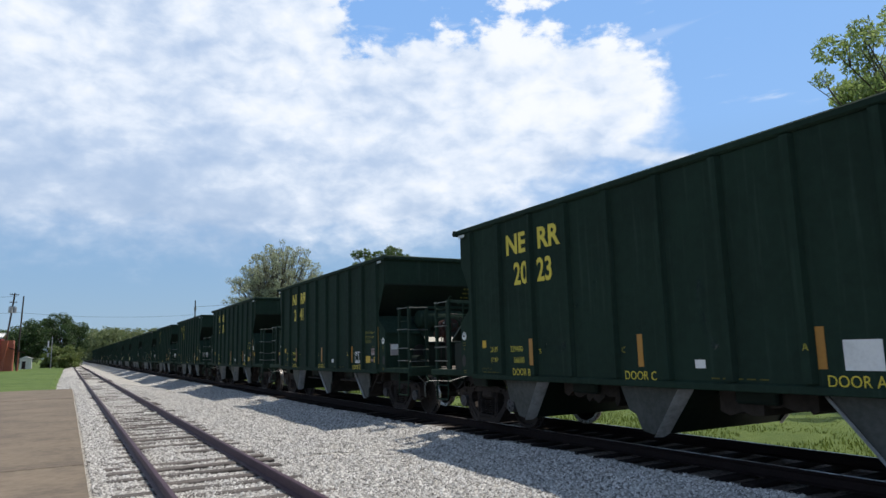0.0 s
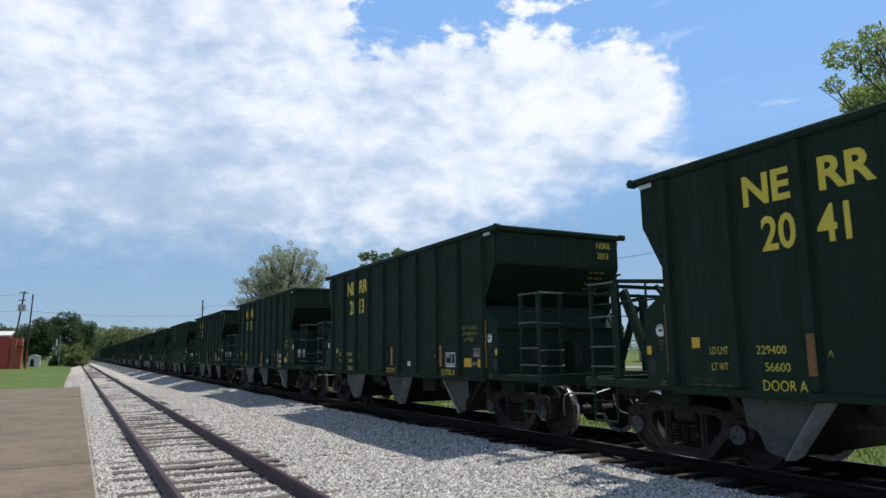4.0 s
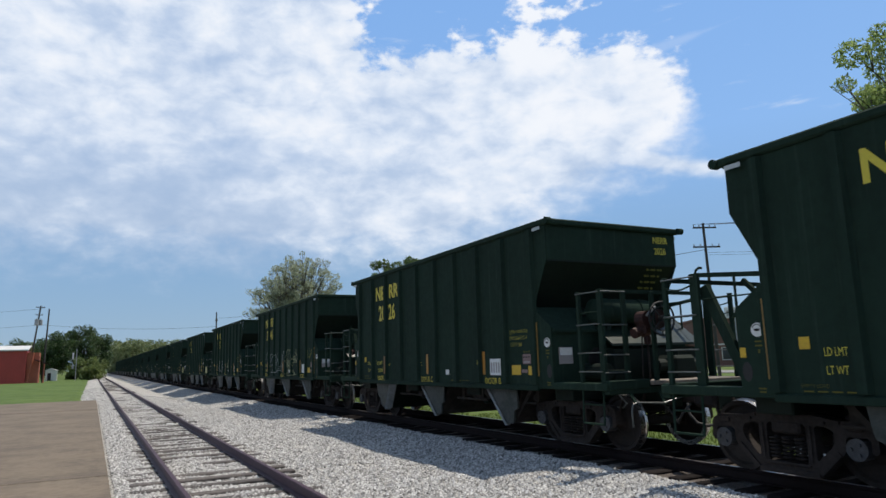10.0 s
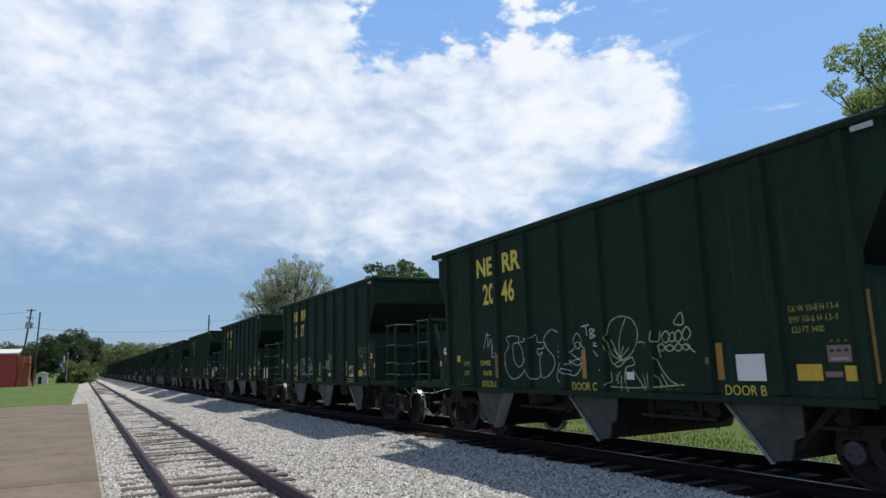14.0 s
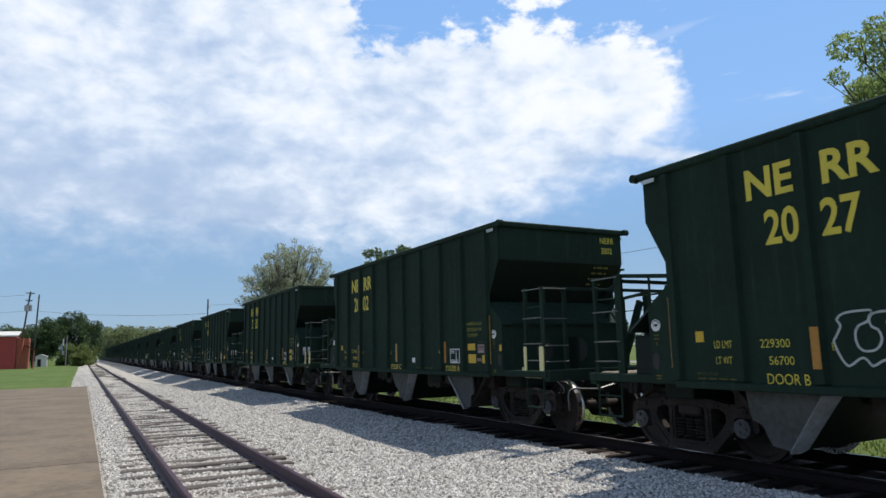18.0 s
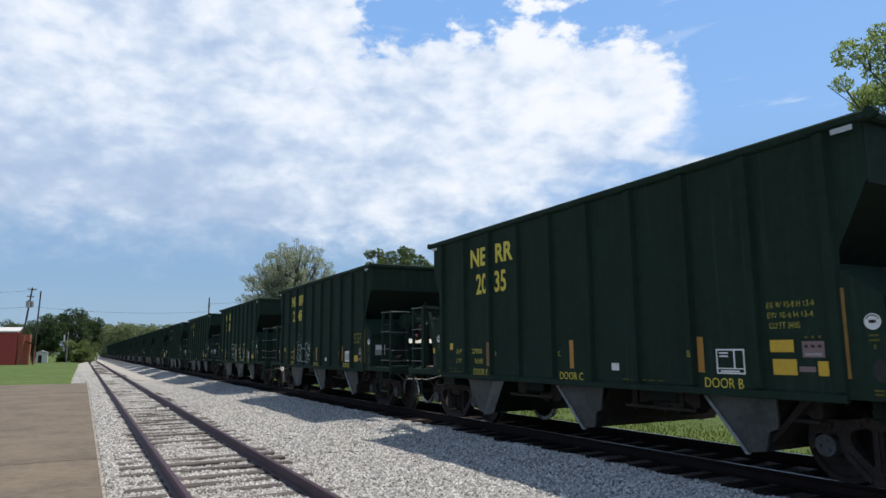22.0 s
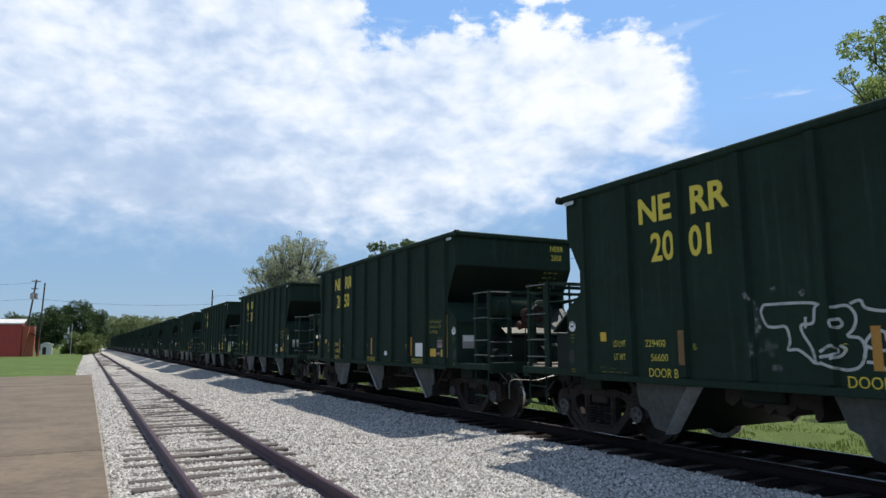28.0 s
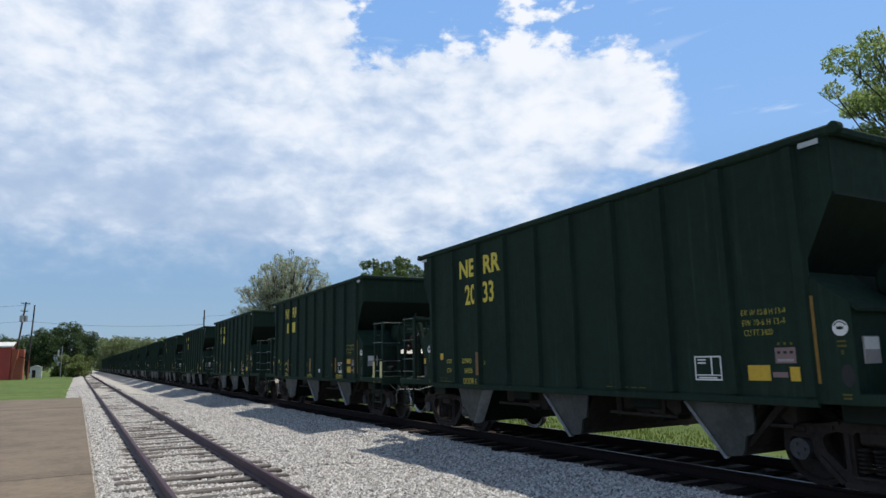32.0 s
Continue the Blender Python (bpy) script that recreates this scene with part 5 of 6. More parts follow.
        spray(car, flip, [(False, [(-0.69, 1.48), (-0.8, 1.44), (-0.97, 1.54)]),
                          (False, [(-0.62, 1.37), (-0.63, 1.24), (-0.53, 1.16)]),
                          (False, [(-0.73, 1.33), (-0.77, 1.18)]),
                          (False, [(-0.82, 1.37), (-0.72, 1.24)]),
                          (False, [(-0.84, 1.31), (-0.82, 1.06)]),
                          (False, [(-0.96, 1.43), (-0.91, 1.25), (-0.97, 1.06)]),
                          (False, [(-1.09, 1.39), (-1.21, 1.25), (-1.32, 1.11), (-1.29, 1.33)]),
                          (False, [(-1.37, 1.35), (-1.37, 1.17)]),
                          (False, [(-0.59, 1.14), (-1.03, 1.13), (-1.4, 1.15)])], 0.024, LIME)
        spray(car, flip, [(False, [(-1.58, 1.94), (-1.54, 1.81), (-1.64, 1.79), (-1.68, 1.92)]),
                          (True, [(-1.7, 1.84), (-1.79, 1.92), (-1.85, 1.83), (-1.77, 1.76)]),
                          (True, [(-1.82, 1.83), (-1.91, 1.9), (-1.95, 1.82), (-1.88, 1.77)]),
                          (True, [(-1.93, 1.83), (-2.01, 1.92), (-2.07, 1.84), (-1.99, 1.76)]),
                          (True, [(-2.07, 1.85), (-2.15, 1.96), (-2.22, 1.87), (-2.13, 1.78)]),
                          (True, [(-1.62, 1.7), (-1.69, 1.75), (-1.75, 1.69), (-1.68, 1.65)]),
                          (True, [(-1.76, 1.68), (-1.84, 1.73), (-1.9, 1.68), (-1.83, 1.64)])], 0.028, LIME)
        spray(car, flip, [(True, [(-1.92, 1.69), (-2, 1.74), (-2.05, 1.68), (-1.97, 1.64)]),
                          (True, [(-2.05, 1.7), (-2.13, 1.73), (-2.19, 1.69), (-2.12, 1.65)]),
                          (False, [(-1.61, 1.73), (-1.66, 1.56)]),
                          (False, [(-2.12, 1.73), (-2.27, 1.61)]),
                          (True, [(-2.08, 2.16), (-1.94, 2.02), (-2.1, 2)]),
                          (False, [(-1.57, 1.57), (-1.65, 1.41), (-1.79, 1.25), (-1.92, 1.19)]),
                          (False, [(-1.57, 1.33), (-1.64, 1.16)]),
                          (False, [(-1.64, 1.33), (-1.74, 1.18)]),
                          (False, [(-1.54, 1.15), (-1.78, 1.17), (-2.04, 1.19)])], 0.028, LIME)
    if number == "2027":
        spray(car, flip, [(False, [(2.34, 1.56), (2.25, 1.71), (2.28, 1.79), (2.2, 1.85), (2.02, 1.87), (1.91, 1.86), (1.96, 1.76), (2.06, 1.71), (2.1, 1.62), (2.08, 1.5), (2.01, 1.45), (1.9, 1.47), (1.84, 1.56), (1.86, 1.66), (1.93, 1.71), (1.93, 1.82), (1.76, 1.85), (1.73, 1.79), (1.77, 1.73), (1.68, 1.72)]),
                          (False, [(2.34, 1.56), (2.3, 1.44), (2.25, 1.34), (2.19, 1.3), (2.06, 1.38), (2, 1.35), (1.95, 1.3), (1.83, 1.36), (1.74, 1.34), (1.66, 1.29)]),
                          (False, [(1.61, 1.88), (1.57, 1.67), (1.65, 1.52), (1.57, 1.38), (1.66, 1.29)]),
                          (False, [(1.53, 1.8), (1.62, 1.77), (1.53, 1.67)]),
                          (False, [(1.58, 1.59), (1.62, 1.44)])], 0.034, CHALK)
        spray(car, flip, [(False, [(1.41, 1.8), (1.34, 1.86), (1.23, 1.88), (1.13, 1.84), (1.07, 1.77), (1.04, 1.67), (0.95, 1.62), (0.86, 1.63), (0.86, 1.58), (0.98, 1.54), (1.06, 1.53), (1.2, 1.57), (1.22, 1.46), (1.06, 1.47)]),
                          (False, [(1.06, 1.47), (0.89, 1.48), (0.75, 1.45), (0.83, 1.35), (0.95, 1.32), (1.07, 1.34), (1.13, 1.38), (1.18, 1.31), (1.29, 1.24), (1.34, 1.27)]),
                          (False, [(1.55, 1.32), (1.42, 1.31), (1.31, 1.34), (1.27, 1.46), (1.28, 1.59), (1.25, 1.67), (1.36, 1.66), (1.31, 1.55)]),
                          (False, [(1.21, 1.51), (1.06, 1.48)])], 0.034, CHALK)
        spray(car, flip, [(False, [(-0.54, 1.63), (-0.58, 1.53), (-0.66, 1.55), (-0.63, 1.68), (-0.61, 1.76)]),
                          (True, [(-0.7, 1.75), (-0.65, 1.64), (-0.73, 1.57), (-0.79, 1.64), (-0.77, 1.73)]),
                          (False, [(-0.78, 1.56), (-0.85, 1.72), (-0.91, 1.77), (-0.92, 1.67), (-0.92, 1.58)]),
                          (False, [(-0.81, 1.62), (-0.93, 1.63)]),
                          (False, [(-0.94, 1.77), (-0.98, 1.65), (-1.07, 1.8), (-1.1, 1.65)]),
                          (False, [(-1.13, 1.76), (-1.22, 1.84), (-1.3, 1.79), (-1.3, 1.68), (-1.23, 1.61), (-1.13, 1.66)])], 0.032, LIME)
        spray(car, flip, [(False, [(-1.23, 1.61), (-1.17, 1.54)]),
                          (False, [(-1.26, 1.64), (-1.19, 1.56)]),
                          (False, [(-0.71, 1.5), (-0.83, 1.55), (-1.04, 1.54), (-1.14, 1.47)]),
                          (False, [(-0.76, 1.47), (-0.9, 1.51), (-1.13, 1.46)]),
                          (False, [(-0.99, 1.64), (-0.98, 1.43)]),
                          (True, [(-1.05, 1.96), (-1.13, 1.91), (-1.11, 1.85), (-0.97, 1.83), (-0.97, 1.88)])], 0.026, LIME)
    if number == "2048":
        spray(car, flip, [(False, [(2.28, 1.75), (2.35, 1.59), (2.36, 1.42), (2.28, 1.26), (2.14, 1.22), (2, 1.23), (1.86, 1.31), (1.76, 1.45), (1.7, 1.6), (1.78, 1.66), (1.85, 1.68), (1.85, 1.78), (1.66, 1.82)]),
                          (False, [(2.28, 1.75), (2.3, 1.79), (2.04, 1.82), (2.04, 1.7), (2.03, 1.59)]),
                          (True, [(2.08, 1.64), (2.17, 1.56), (2.15, 1.46), (2.04, 1.38), (1.93, 1.43), (1.89, 1.54), (1.97, 1.62)]),
                          (False, [(2.05, 1.35), (2.06, 1.23)]),
                          (False, [(1.96, 1.8), (1.85, 1.81)]),
                          (False, [(1.62, 1.6), (1.58, 1.54), (1.62, 1.27), (1.7, 1.26), (1.77, 1.37)])], 0.034, CHALK)
        spray(car, flip, [(False, [(1.63, 1.75), (1.53, 1.71), (1.39, 1.66), (1.33, 1.67)]),
                          (False, [(1.41, 1.71), (1.35, 1.8), (1.25, 1.86), (1.12, 1.87), (1.03, 1.81), (1, 1.7), (0.96, 1.63), (0.85, 1.57), (0.67, 1.55)]),
                          (False, [(1.17, 1.57), (1.08, 1.48), (0.95, 1.46), (0.76, 1.48), (0.67, 1.55)]),
                          (False, [(1.18, 1.57), (1.15, 1.48), (1.04, 1.44)]),
                          (False, [(1.33, 1.67), (1.35, 1.52), (1.3, 1.43), (1.21, 1.38), (1.12, 1.36)]),
                          (True, [(1.04, 1.41), (0.9, 1.42), (0.75, 1.42), (0.65, 1.38), (0.69, 1.31), (0.83, 1.28), (0.96, 1.29), (1.03, 1.34)])], 0.034, CHALK)
        spray(car, flip, [(False, [(1.12, 1.36), (1.15, 1.28), (1.22, 1.23), (1.37, 1.2), (1.57, 1.24), (1.62, 1.27)]),
                          (False, [(1.22, 1.23), (1.18, 1.17), (0.97, 1.21)]),
                          (False, [(1.04, 1.41), (0.98, 1.34), (0.93, 1.39)]),
                          (False, [(0.99, 1.77), (0.95, 1.68), (0.88, 1.65)]),
                          (False, [(0.87, 1.77), (0.8, 1.82), (0.76, 1.77), (0.7, 1.68), (0.75, 1.61), (0.82, 1.64)]),
                          (False, [(0.95, 1.72), (0.73, 1.64)]),
                          (False, [(0.86, 1.68), (0.74, 1.76)])], 0.034, CHALK)
        spray(car, flip, [(False, [(2.48, 1.82), (2.38, 1.92), (2.2, 1.98), (2.08, 2.05)]),
                          (False, [(2.48, 1.82), (2.46, 1.92)]),
                          (False, [(2.18, 2.24), (2.14, 2.11), (2.07, 2.05)]),
                          (False, [(1.96, 2.08), (1.86, 2), (1.67, 1.92)]),
                          (False, [(1.49, 1.91), (1.34, 1.9), (1.21, 1.98), (1.13, 2.07)]),
                          (False, [(0.97, 1.95), (0.82, 1.89), (0.67, 1.87)]),
                          (False, [(0.59, 1.5), (0.61, 1.29)]),
                          (False, [(2.56, 1.11), (2.38, 1.15), (2.21, 1.06)])], 0.1, SMEAR)
    if number == "2001":
        spray(car, flip, [(False, [(1.27, 2), (1.31, 1.91), (1.25, 1.76), (1.15, 1.73), (1, 1.73), (0.96, 1.57), (0.99, 1.47), (0.87, 1.47), (0.75, 1.39), (0.68, 1.33), (0.7, 1.48), (0.8, 1.66), (0.8, 1.75), (0.67, 1.77), (0.64, 1.92), (0.62, 1.98), (0.84, 2), (1.27, 2)]),
                          (False, [(0.6, 1.98), (0.53, 1.96)]),
                          (False, [(0.75, 1.84), (0.76, 1.71)]),
                          (False, [(0.7, 1.33), (0.62, 1.32)])], 0.045, CHALK)
        spray(car, flip, [(False, [(0.42, 1.93), (0.27, 1.94), (0.19, 1.83), (0.22, 1.7), (0.29, 1.62), (0.16, 1.59), (0.12, 1.46), (0.18, 1.31), (0.32, 1.26), (0.46, 1.29), (0.59, 1.34)]),
                          (False, [(0.57, 1.45), (0.44, 1.52), (0.42, 1.43), (0.6, 1.39)]),
                          (True, [(0.44, 1.78), (0.37, 1.8), (0.34, 1.74), (0.41, 1.71)]),
                          (False, [(0.39, 1.52), (0.32, 1.48), (0.38, 1.41), (0.47, 1.38)]),
                          (False, [(0.24, 1.96), (0.13, 1.99), (0.08, 1.91), (-0.08, 1.87), (-0.31, 1.86), (-0.36, 1.79), (-0.34, 1.69), (-0.36, 1.58), (-0.37, 1.54)])], 0.045, CHALK)
        spray(car, flip, [(False, [(-0.36, 1.58), (-0.29, 1.61), (-0.21, 1.54), (-0.11, 1.56), (-0.09, 1.65), (-0.01, 1.67), (0.07, 1.61), (0.11, 1.52), (-0.05, 1.47), (-0.18, 1.47), (-0.23, 1.42), (-0.1, 1.41)]),
                          (False, [(0.12, 1.35), (0.01, 1.33), (-0.14, 1.23), (-0.26, 1.21), (-0.34, 1.28), (-0.38, 1.36)]),
                          (False, [(0.1, 1.52), (0.14, 1.39)])], 0.045, CHALK)
        spray(car, flip, [(False, [(1.49, 2.16), (1.4, 2.01), (1.38, 1.76), (1.43, 1.52), (1.41, 1.33)]),
                          (False, [(1.37, 1.47), (1.13, 1.52)]),
                          (False, [(1.26, 1.59), (1.2, 1.38)]),
                          (False, [(1.21, 1.26), (1.08, 1.26)]),
                          (False, [(0.8, 2.09), (0.71, 2.16)]),
                          (False, [(1.16, 2.16), (1.09, 2.18)]),
                          (False, [(1.38, 1.86), (1.35, 1.71)])], 0.09, SMEAR)
        spray(car, flip, [(True, [(-0.6, 1.76), (-0.61, 1.64), (-0.68, 1.63), (-0.69, 1.74)]),
                          (False, [(-0.72, 1.8), (-0.77, 1.62), (-0.85, 1.76)]),
                          (False, [(-0.86, 1.62), (-0.95, 1.8), (-1, 1.62)]),
                          (False, [(-1, 1.62), (-1.05, 1.79), (-1.13, 1.66), (-1.16, 1.77)]),
                          (True, [(-1.18, 1.83), (-1.27, 1.88), (-1.36, 1.82), (-1.34, 1.71), (-1.25, 1.63), (-1.19, 1.66)]),
                          (False, [(-1.25, 1.63), (-1.2, 1.56)]),
                          (False, [(-0.68, 1.53), (-1.2, 1.55)]),
                          (False, [(-0.69, 1.48), (-1.18, 1.5)]),
                          (False, [(-0.97, 1.68), (-0.96, 1.45)]),
                          (True, [(-1.09, 2.06), (-1.16, 1.93), (-0.96, 1.9)])], 0.038, LIME)
        spray(car, flip, [(True, [(-1.86, 1.97), (-1.98, 1.94), (-2.07, 1.83), (-2.09, 1.69), (-2.01, 1.54), (-1.9, 1.47), (-1.78, 1.49), (-1.66, 1.58), (-1.6, 1.74), (-1.65, 1.88), (-1.75, 1.95)]),
                          (False, [(-1.89, 1.96), (-1.78, 1.77), (-1.75, 1.63), (-1.8, 1.48)]),
                          (False, [(-1.81, 1.48), (-1.65, 1.7)]),
                          (False, [(-1.81, 1.48), (-1.7, 1.67)]),
                          (False, [(-1.81, 1.48), (-1.88, 1.61)]),
                          (False, [(-1.81, 1.48), (-1.99, 1.7)]),
                          (False, [(-1.81, 1.48), (-1.97, 1.63)]),
                          (False, [(-2.09, 1.69), (-2.17, 1.79), (-2.24, 1.84), (-2.32, 1.91), (-2.41, 1.92)])], 0.034, LIME)
        spray(car, flip, [(False, [(-1.59, 1.61), (-1.63, 1.47), (-1.71, 1.37), (-1.81, 1.44), (-1.94, 1.47), (-2.01, 1.54)]),
                          (False, [(-2.03, 1.59), (-1.99, 1.46), (-2, 1.39), (-1.92, 1.32)]),
                          (False, [(-1.92, 1.32), (-2.08, 1.34), (-2.17, 1.28), (-2.27, 1.2)]),
                          (False, [(-1.53, 1.16), (-1.65, 1.31), (-1.6, 1.17), (-1.76, 1.31)]),
                          (False, [(-1.76, 1.31), (-1.77, 1.19)]),
                          (True, [(-1.92, 1.28), (-1.94, 1.18), (-1.9, 1.1), (-1.87, 1.18)]),
                          (False, [(-1.33, 1.16), (-1.58, 1.15), (-1.82, 1.14)]),
                          (False, [(-1.53, 1.17), (-1.8, 1.18)]),
                          (False, [(-1.38, 1.23), (-1.46, 1.31), (-1.46, 1.22)])], 0.034, LIME)


# number, hand brake towards the far end, yellow steps, data box
TRAIN = [(None, False, False, "frame"), ("2023", True, False, "panel"), ("2041", False, False, "frame"), ("2013", True, False, "frame"),
         ("2031", False, False, "frame"), ("2026", False, False, "panel_bars"), ("2046", False, False, "panel"), ("2027", True, False, "frame"),
         ("2002", True, True, "frame"), ("2035", False, True, "frame"), ("2048", False, False, "panel_bars"), ("2001", True, False, "panel_bars"),
         ("2050", False, False, "panel"), ("2033", False, False, "frame"), (None, False, True, "frame"), (None, True, False, "frame")]
CARS = []
START = 12.15 - HALF


def joined(name, obs, parent):
    """One mesh out of several parts, keeping their materials."""
    mats = []
    bm = bmesh.new()
    for o in obs:
        m, q = o.matrix_basis.copy(), o.parent
        while q is not None and q.parent is not None:
            m, q = q.matrix_basis @ m, q.parent
        if o.data is None:
            continue
        n0 = len(bm.faces)
        tmp = o.data.copy()
        tmp.transform(m)
        bm.from_mesh(tmp)
        bm.faces.ensure_lookup_table()
        for f in bm.faces[n0:]:
            mt = o.data.materials[f.material_index]
            if mt not in mats:
                mats.append(mt)
            f.material_index = mats.index(mt)
        bpy.data.meshes.remove(tmp)
    me = bpy.data.meshes.new(name)
    bm.to_mesh(me)
    bm.free()
    for mt in mats:
        me.materials.append(mt)
    ob = new(name, me)
    ob.parent = parent
    return ob


def far_car(model):
    """The same car with its small parts joined, for the far end of the train."""
    car = empty("hopper_car")
    groups = {}
    for o in model.children:
        kind = o.name.split(".")[0]
        y = o.matrix_basis.translation.y
        if o.data is not None:
            co = np.array([v.co.y for v in o.data.vertices])
            y += (co.min() + co.max()) / 2
        end = "far" if y > 0 else "near"
        if kind in ("top_chord", "end_plate", "slope_sheet", "side_sill"):
            key = (kind, o.name)
        elif kind in ("rib", "side_panel"):
            key = ("side_sheet", o.data.vertices[0].co.x > 0)
        elif kind == "discharge_bay":
            key = (kind, o.name)
        elif kind in ("side_frame", "truck_bolster", "brake_beam", "wheelset"):
            key = ("truck", end)
        elif abs(y) > 4.2:
            key = ("end_platform", end)
        else:
            key = ("underframe", "")
        groups.setdefault(key, []).extend([o, *o.children_recursive])
    for (kind, _), obs in groups.items():
        tagged(joined(kind, obs, car), kind="stuff")
    return car


def build_train():
    tag = ("dark green three-bay open hopper car on the rails", "hopper car", "hopper cars of the train")
    full = make_car()
    plain = far_car(full)
    n_near, n_all = len(TRAIN), 34
    for i in range(n_all):
        flip = TRAIN[i][1] if i < n_near else i % 3 == 0
        m = pose(AXIS, START + PITCH * (i - 1), 0, 0, 0, 180 if flip else 0)
        if i in (n_near - 1, n_all - 1):
            car = full if i < n_near else plain
            car.matrix_basis = m
        else:
            car = copy_thing(full if i < n_near else plain, m)
        CARS.append((tagged(car, *tag), i - 1, flip))
    for i, (car, k, flip) in enumerate(CARS):
        number, _, steps, style = TRAIN[i] if i < len(TRAIN) else (None, flip, i % 7 == 0, "frame")
        doors = "BCA" if flip else "ACB"
        mark_car(car, number, flip, doors, steps, style, near=i < len(TRAIN))
        extra = {"2023": "with pale streaks on its side panels", "2046": "with white graffiti along its side", "2027": "with white and yellow graffiti",
                 "2048": "with white bubble graffiti", "2001": "with large white outlined graffiti", "2002": "with yellow end steps"}.get(number)
        if extra:
            tagged(car, "dark green three-bay open hopper car " + extra)
        graffiti(car, number, flip)
        # the side's soft highlight painted on as lighter streaks
        if number == "2023":
            spray(car, flip, [(False, [(1.4, 2.2), (0.9, 2.5), (0.7, 2.9)]), (False, [(-1.3, 1.5), (-1.1, 1.9), (-1.15, 2.4)]), (False, [(2.2, 1.6), (1.9, 1.5), (1.6, 1.62)])], 0.16, SHEEN, "scuff_mark")


build_train()


# ---- trees ----
def leaf_cloud(name, clumps, count, size, mat, parent, seed, droop=0.0):
    """A crown of loose leaves about many clump centres of (place, radius)."""
    r = np.random.RandomState(seed)
    w = np.array([c[1] ** 2 for c in clumps])
    pick = r.choice(len(clumps), count, p=w / w.sum())
    cen = np.array([c[0] for c in clumps])[pick]
    rad = np.array([c[1] for c in clumps])[pick]
    d = r.normal(size=(count, 3))
    d /= np.linalg.norm(d, axis=1)[:, None]
    pos = cen + d * (rad * r.uniform(0.35, 1.0, count) ** 0.6)[:, None] * np.array([1, 1, 0.8])
    a = r.normal(size=(count, 3))
    a[:, 2] -= droop
    a /= np.linalg.norm(a, axis=1)[:, None]
    b = np.cross(a, r.normal(size=(count, 3)))
    b /= np.linalg.norm(b, axis=1)[:, None]
    s = size * r.uniform(0.6, 1.35, count)[:, None]
    a, b = a * s, b * s * 0.36
    v = np.stack([pos - a, pos + b - a * 0.1, pos + a, pos - b - a * 0.1], 1).reshape(-1, 3)
    f = np.arange(count * 4).reshape(-1, 4)
    return raw(name, v.tolist(), f.tolist(), mat, parent)


def make_tree(at, height, width, mat, leaves, size, seed, label, low=0.25, clumps=60, clump=0.7, rise=0.62, tall=0.36, droop=0.0, gap=0.25, mid=(0, 0), wood=1.0):
    """A tapered trunk, limbs that fork towards many clumps of leaves, and a crown with gaps. mid: how far the crown leans off the trunk."""
    rnd = random.Random(seed)
    tree = empty("tree", at)
    tagged(tree, label, "tree")
    bm = bmesh.new()
    r0 = height * 0.022 * wood
    bend = Vector((mid[0] * 0.5, mid[1] * 0.5, height * rise))
    rod(bm, (0, 0, -0.3), (mid[0] * 0.15, mid[1] * 0.15, height * low), r0, 9, r0 * 0.8, False)
    rod(bm, (mid[0] * 0.15, mid[1] * 0.15, height * low), bend, r0 * 0.8, 8, r0 * 0.35, False)
    cl = []
    tries = 0
    while len(cl) < clumps and tries < 4000:
        tries += 1
        d = Vector((rnd.gauss(0, 1), rnd.gauss(0, 1), rnd.gauss(0, 1))).normalized()
        f = rnd.uniform(gap, 1.0) ** 0.5
        bump = 0.80 + 0.34 * noise.noise(d * 1.9 + Vector((seed, 0, 0)))
        c = Vector((d.x * width * 0.5 * f * bump + mid[0], d.y * width * 0.5 * f * bump + mid[1], height * rise + d.z * height * tall * f * bump))
        if c.z < height * low * 0.8:
            continue
        cl.append((tuple(c), clump * rnd.uniform(0.55, 1.25)))
        # a limb from the trunk, bowed upward, then a fork
        t = rnd.uniform(0.0, 0.8)
        p = Vector((mid[0] * 0.15, mid[1] * 0.15, height * low)).lerp(bend, t)
        q = p.lerp(c, 0.55) + Vector((rnd.uniform(-0.3, 0.3), rnd.uniform(-0.3, 0.3), -0.05 * height * f))
        r1 = r0 * 0.30
        rod(bm, p, q, r1, 5, r1 * 0.6, False)
        rod(bm, q, c, r1 * 0.6, 4, r1 * 0.2, False)
        for _ in range(2):
            e = c + Vector((rnd.uniform(-1, 1), rnd.uniform(-1, 1), rnd.uniform(-0.4, 1))) * clump
            rod(bm, q.lerp(c, 0.7), e, r1 * 0.3, 4, r1 * 0.12, False)
    part("trunk", bm, BARK, tree)
    leaf_cloud("crown", cl, leaves, size, mat, tree, seed, droop)
    return tree


def polar(az, dist):
    a = radians(az)
    return dist * math.sin(a), dist * math.cos(a)


# behind the train
x, y = polar(15.1, 72)
make_tree((x, y, -0.35), 14.5, 12.6, LEAF_PALE, 34000, 0.115, 3, "slender tree with a sparse grey-green feathery crown", low=0.2, clumps=520, clump=0.50, rise=0.56, tall=0.47, gap=0.10, wood=0.7)
x, y = polar(24.25, 86)
make_tree((x, y, -0.35), 16.4, 15.2, LEAF_MID, 26000, 0.20, 8, "broad tree with a dense green crown", clumps=170, clump=0.82, rise=0.6, tall=0.40)
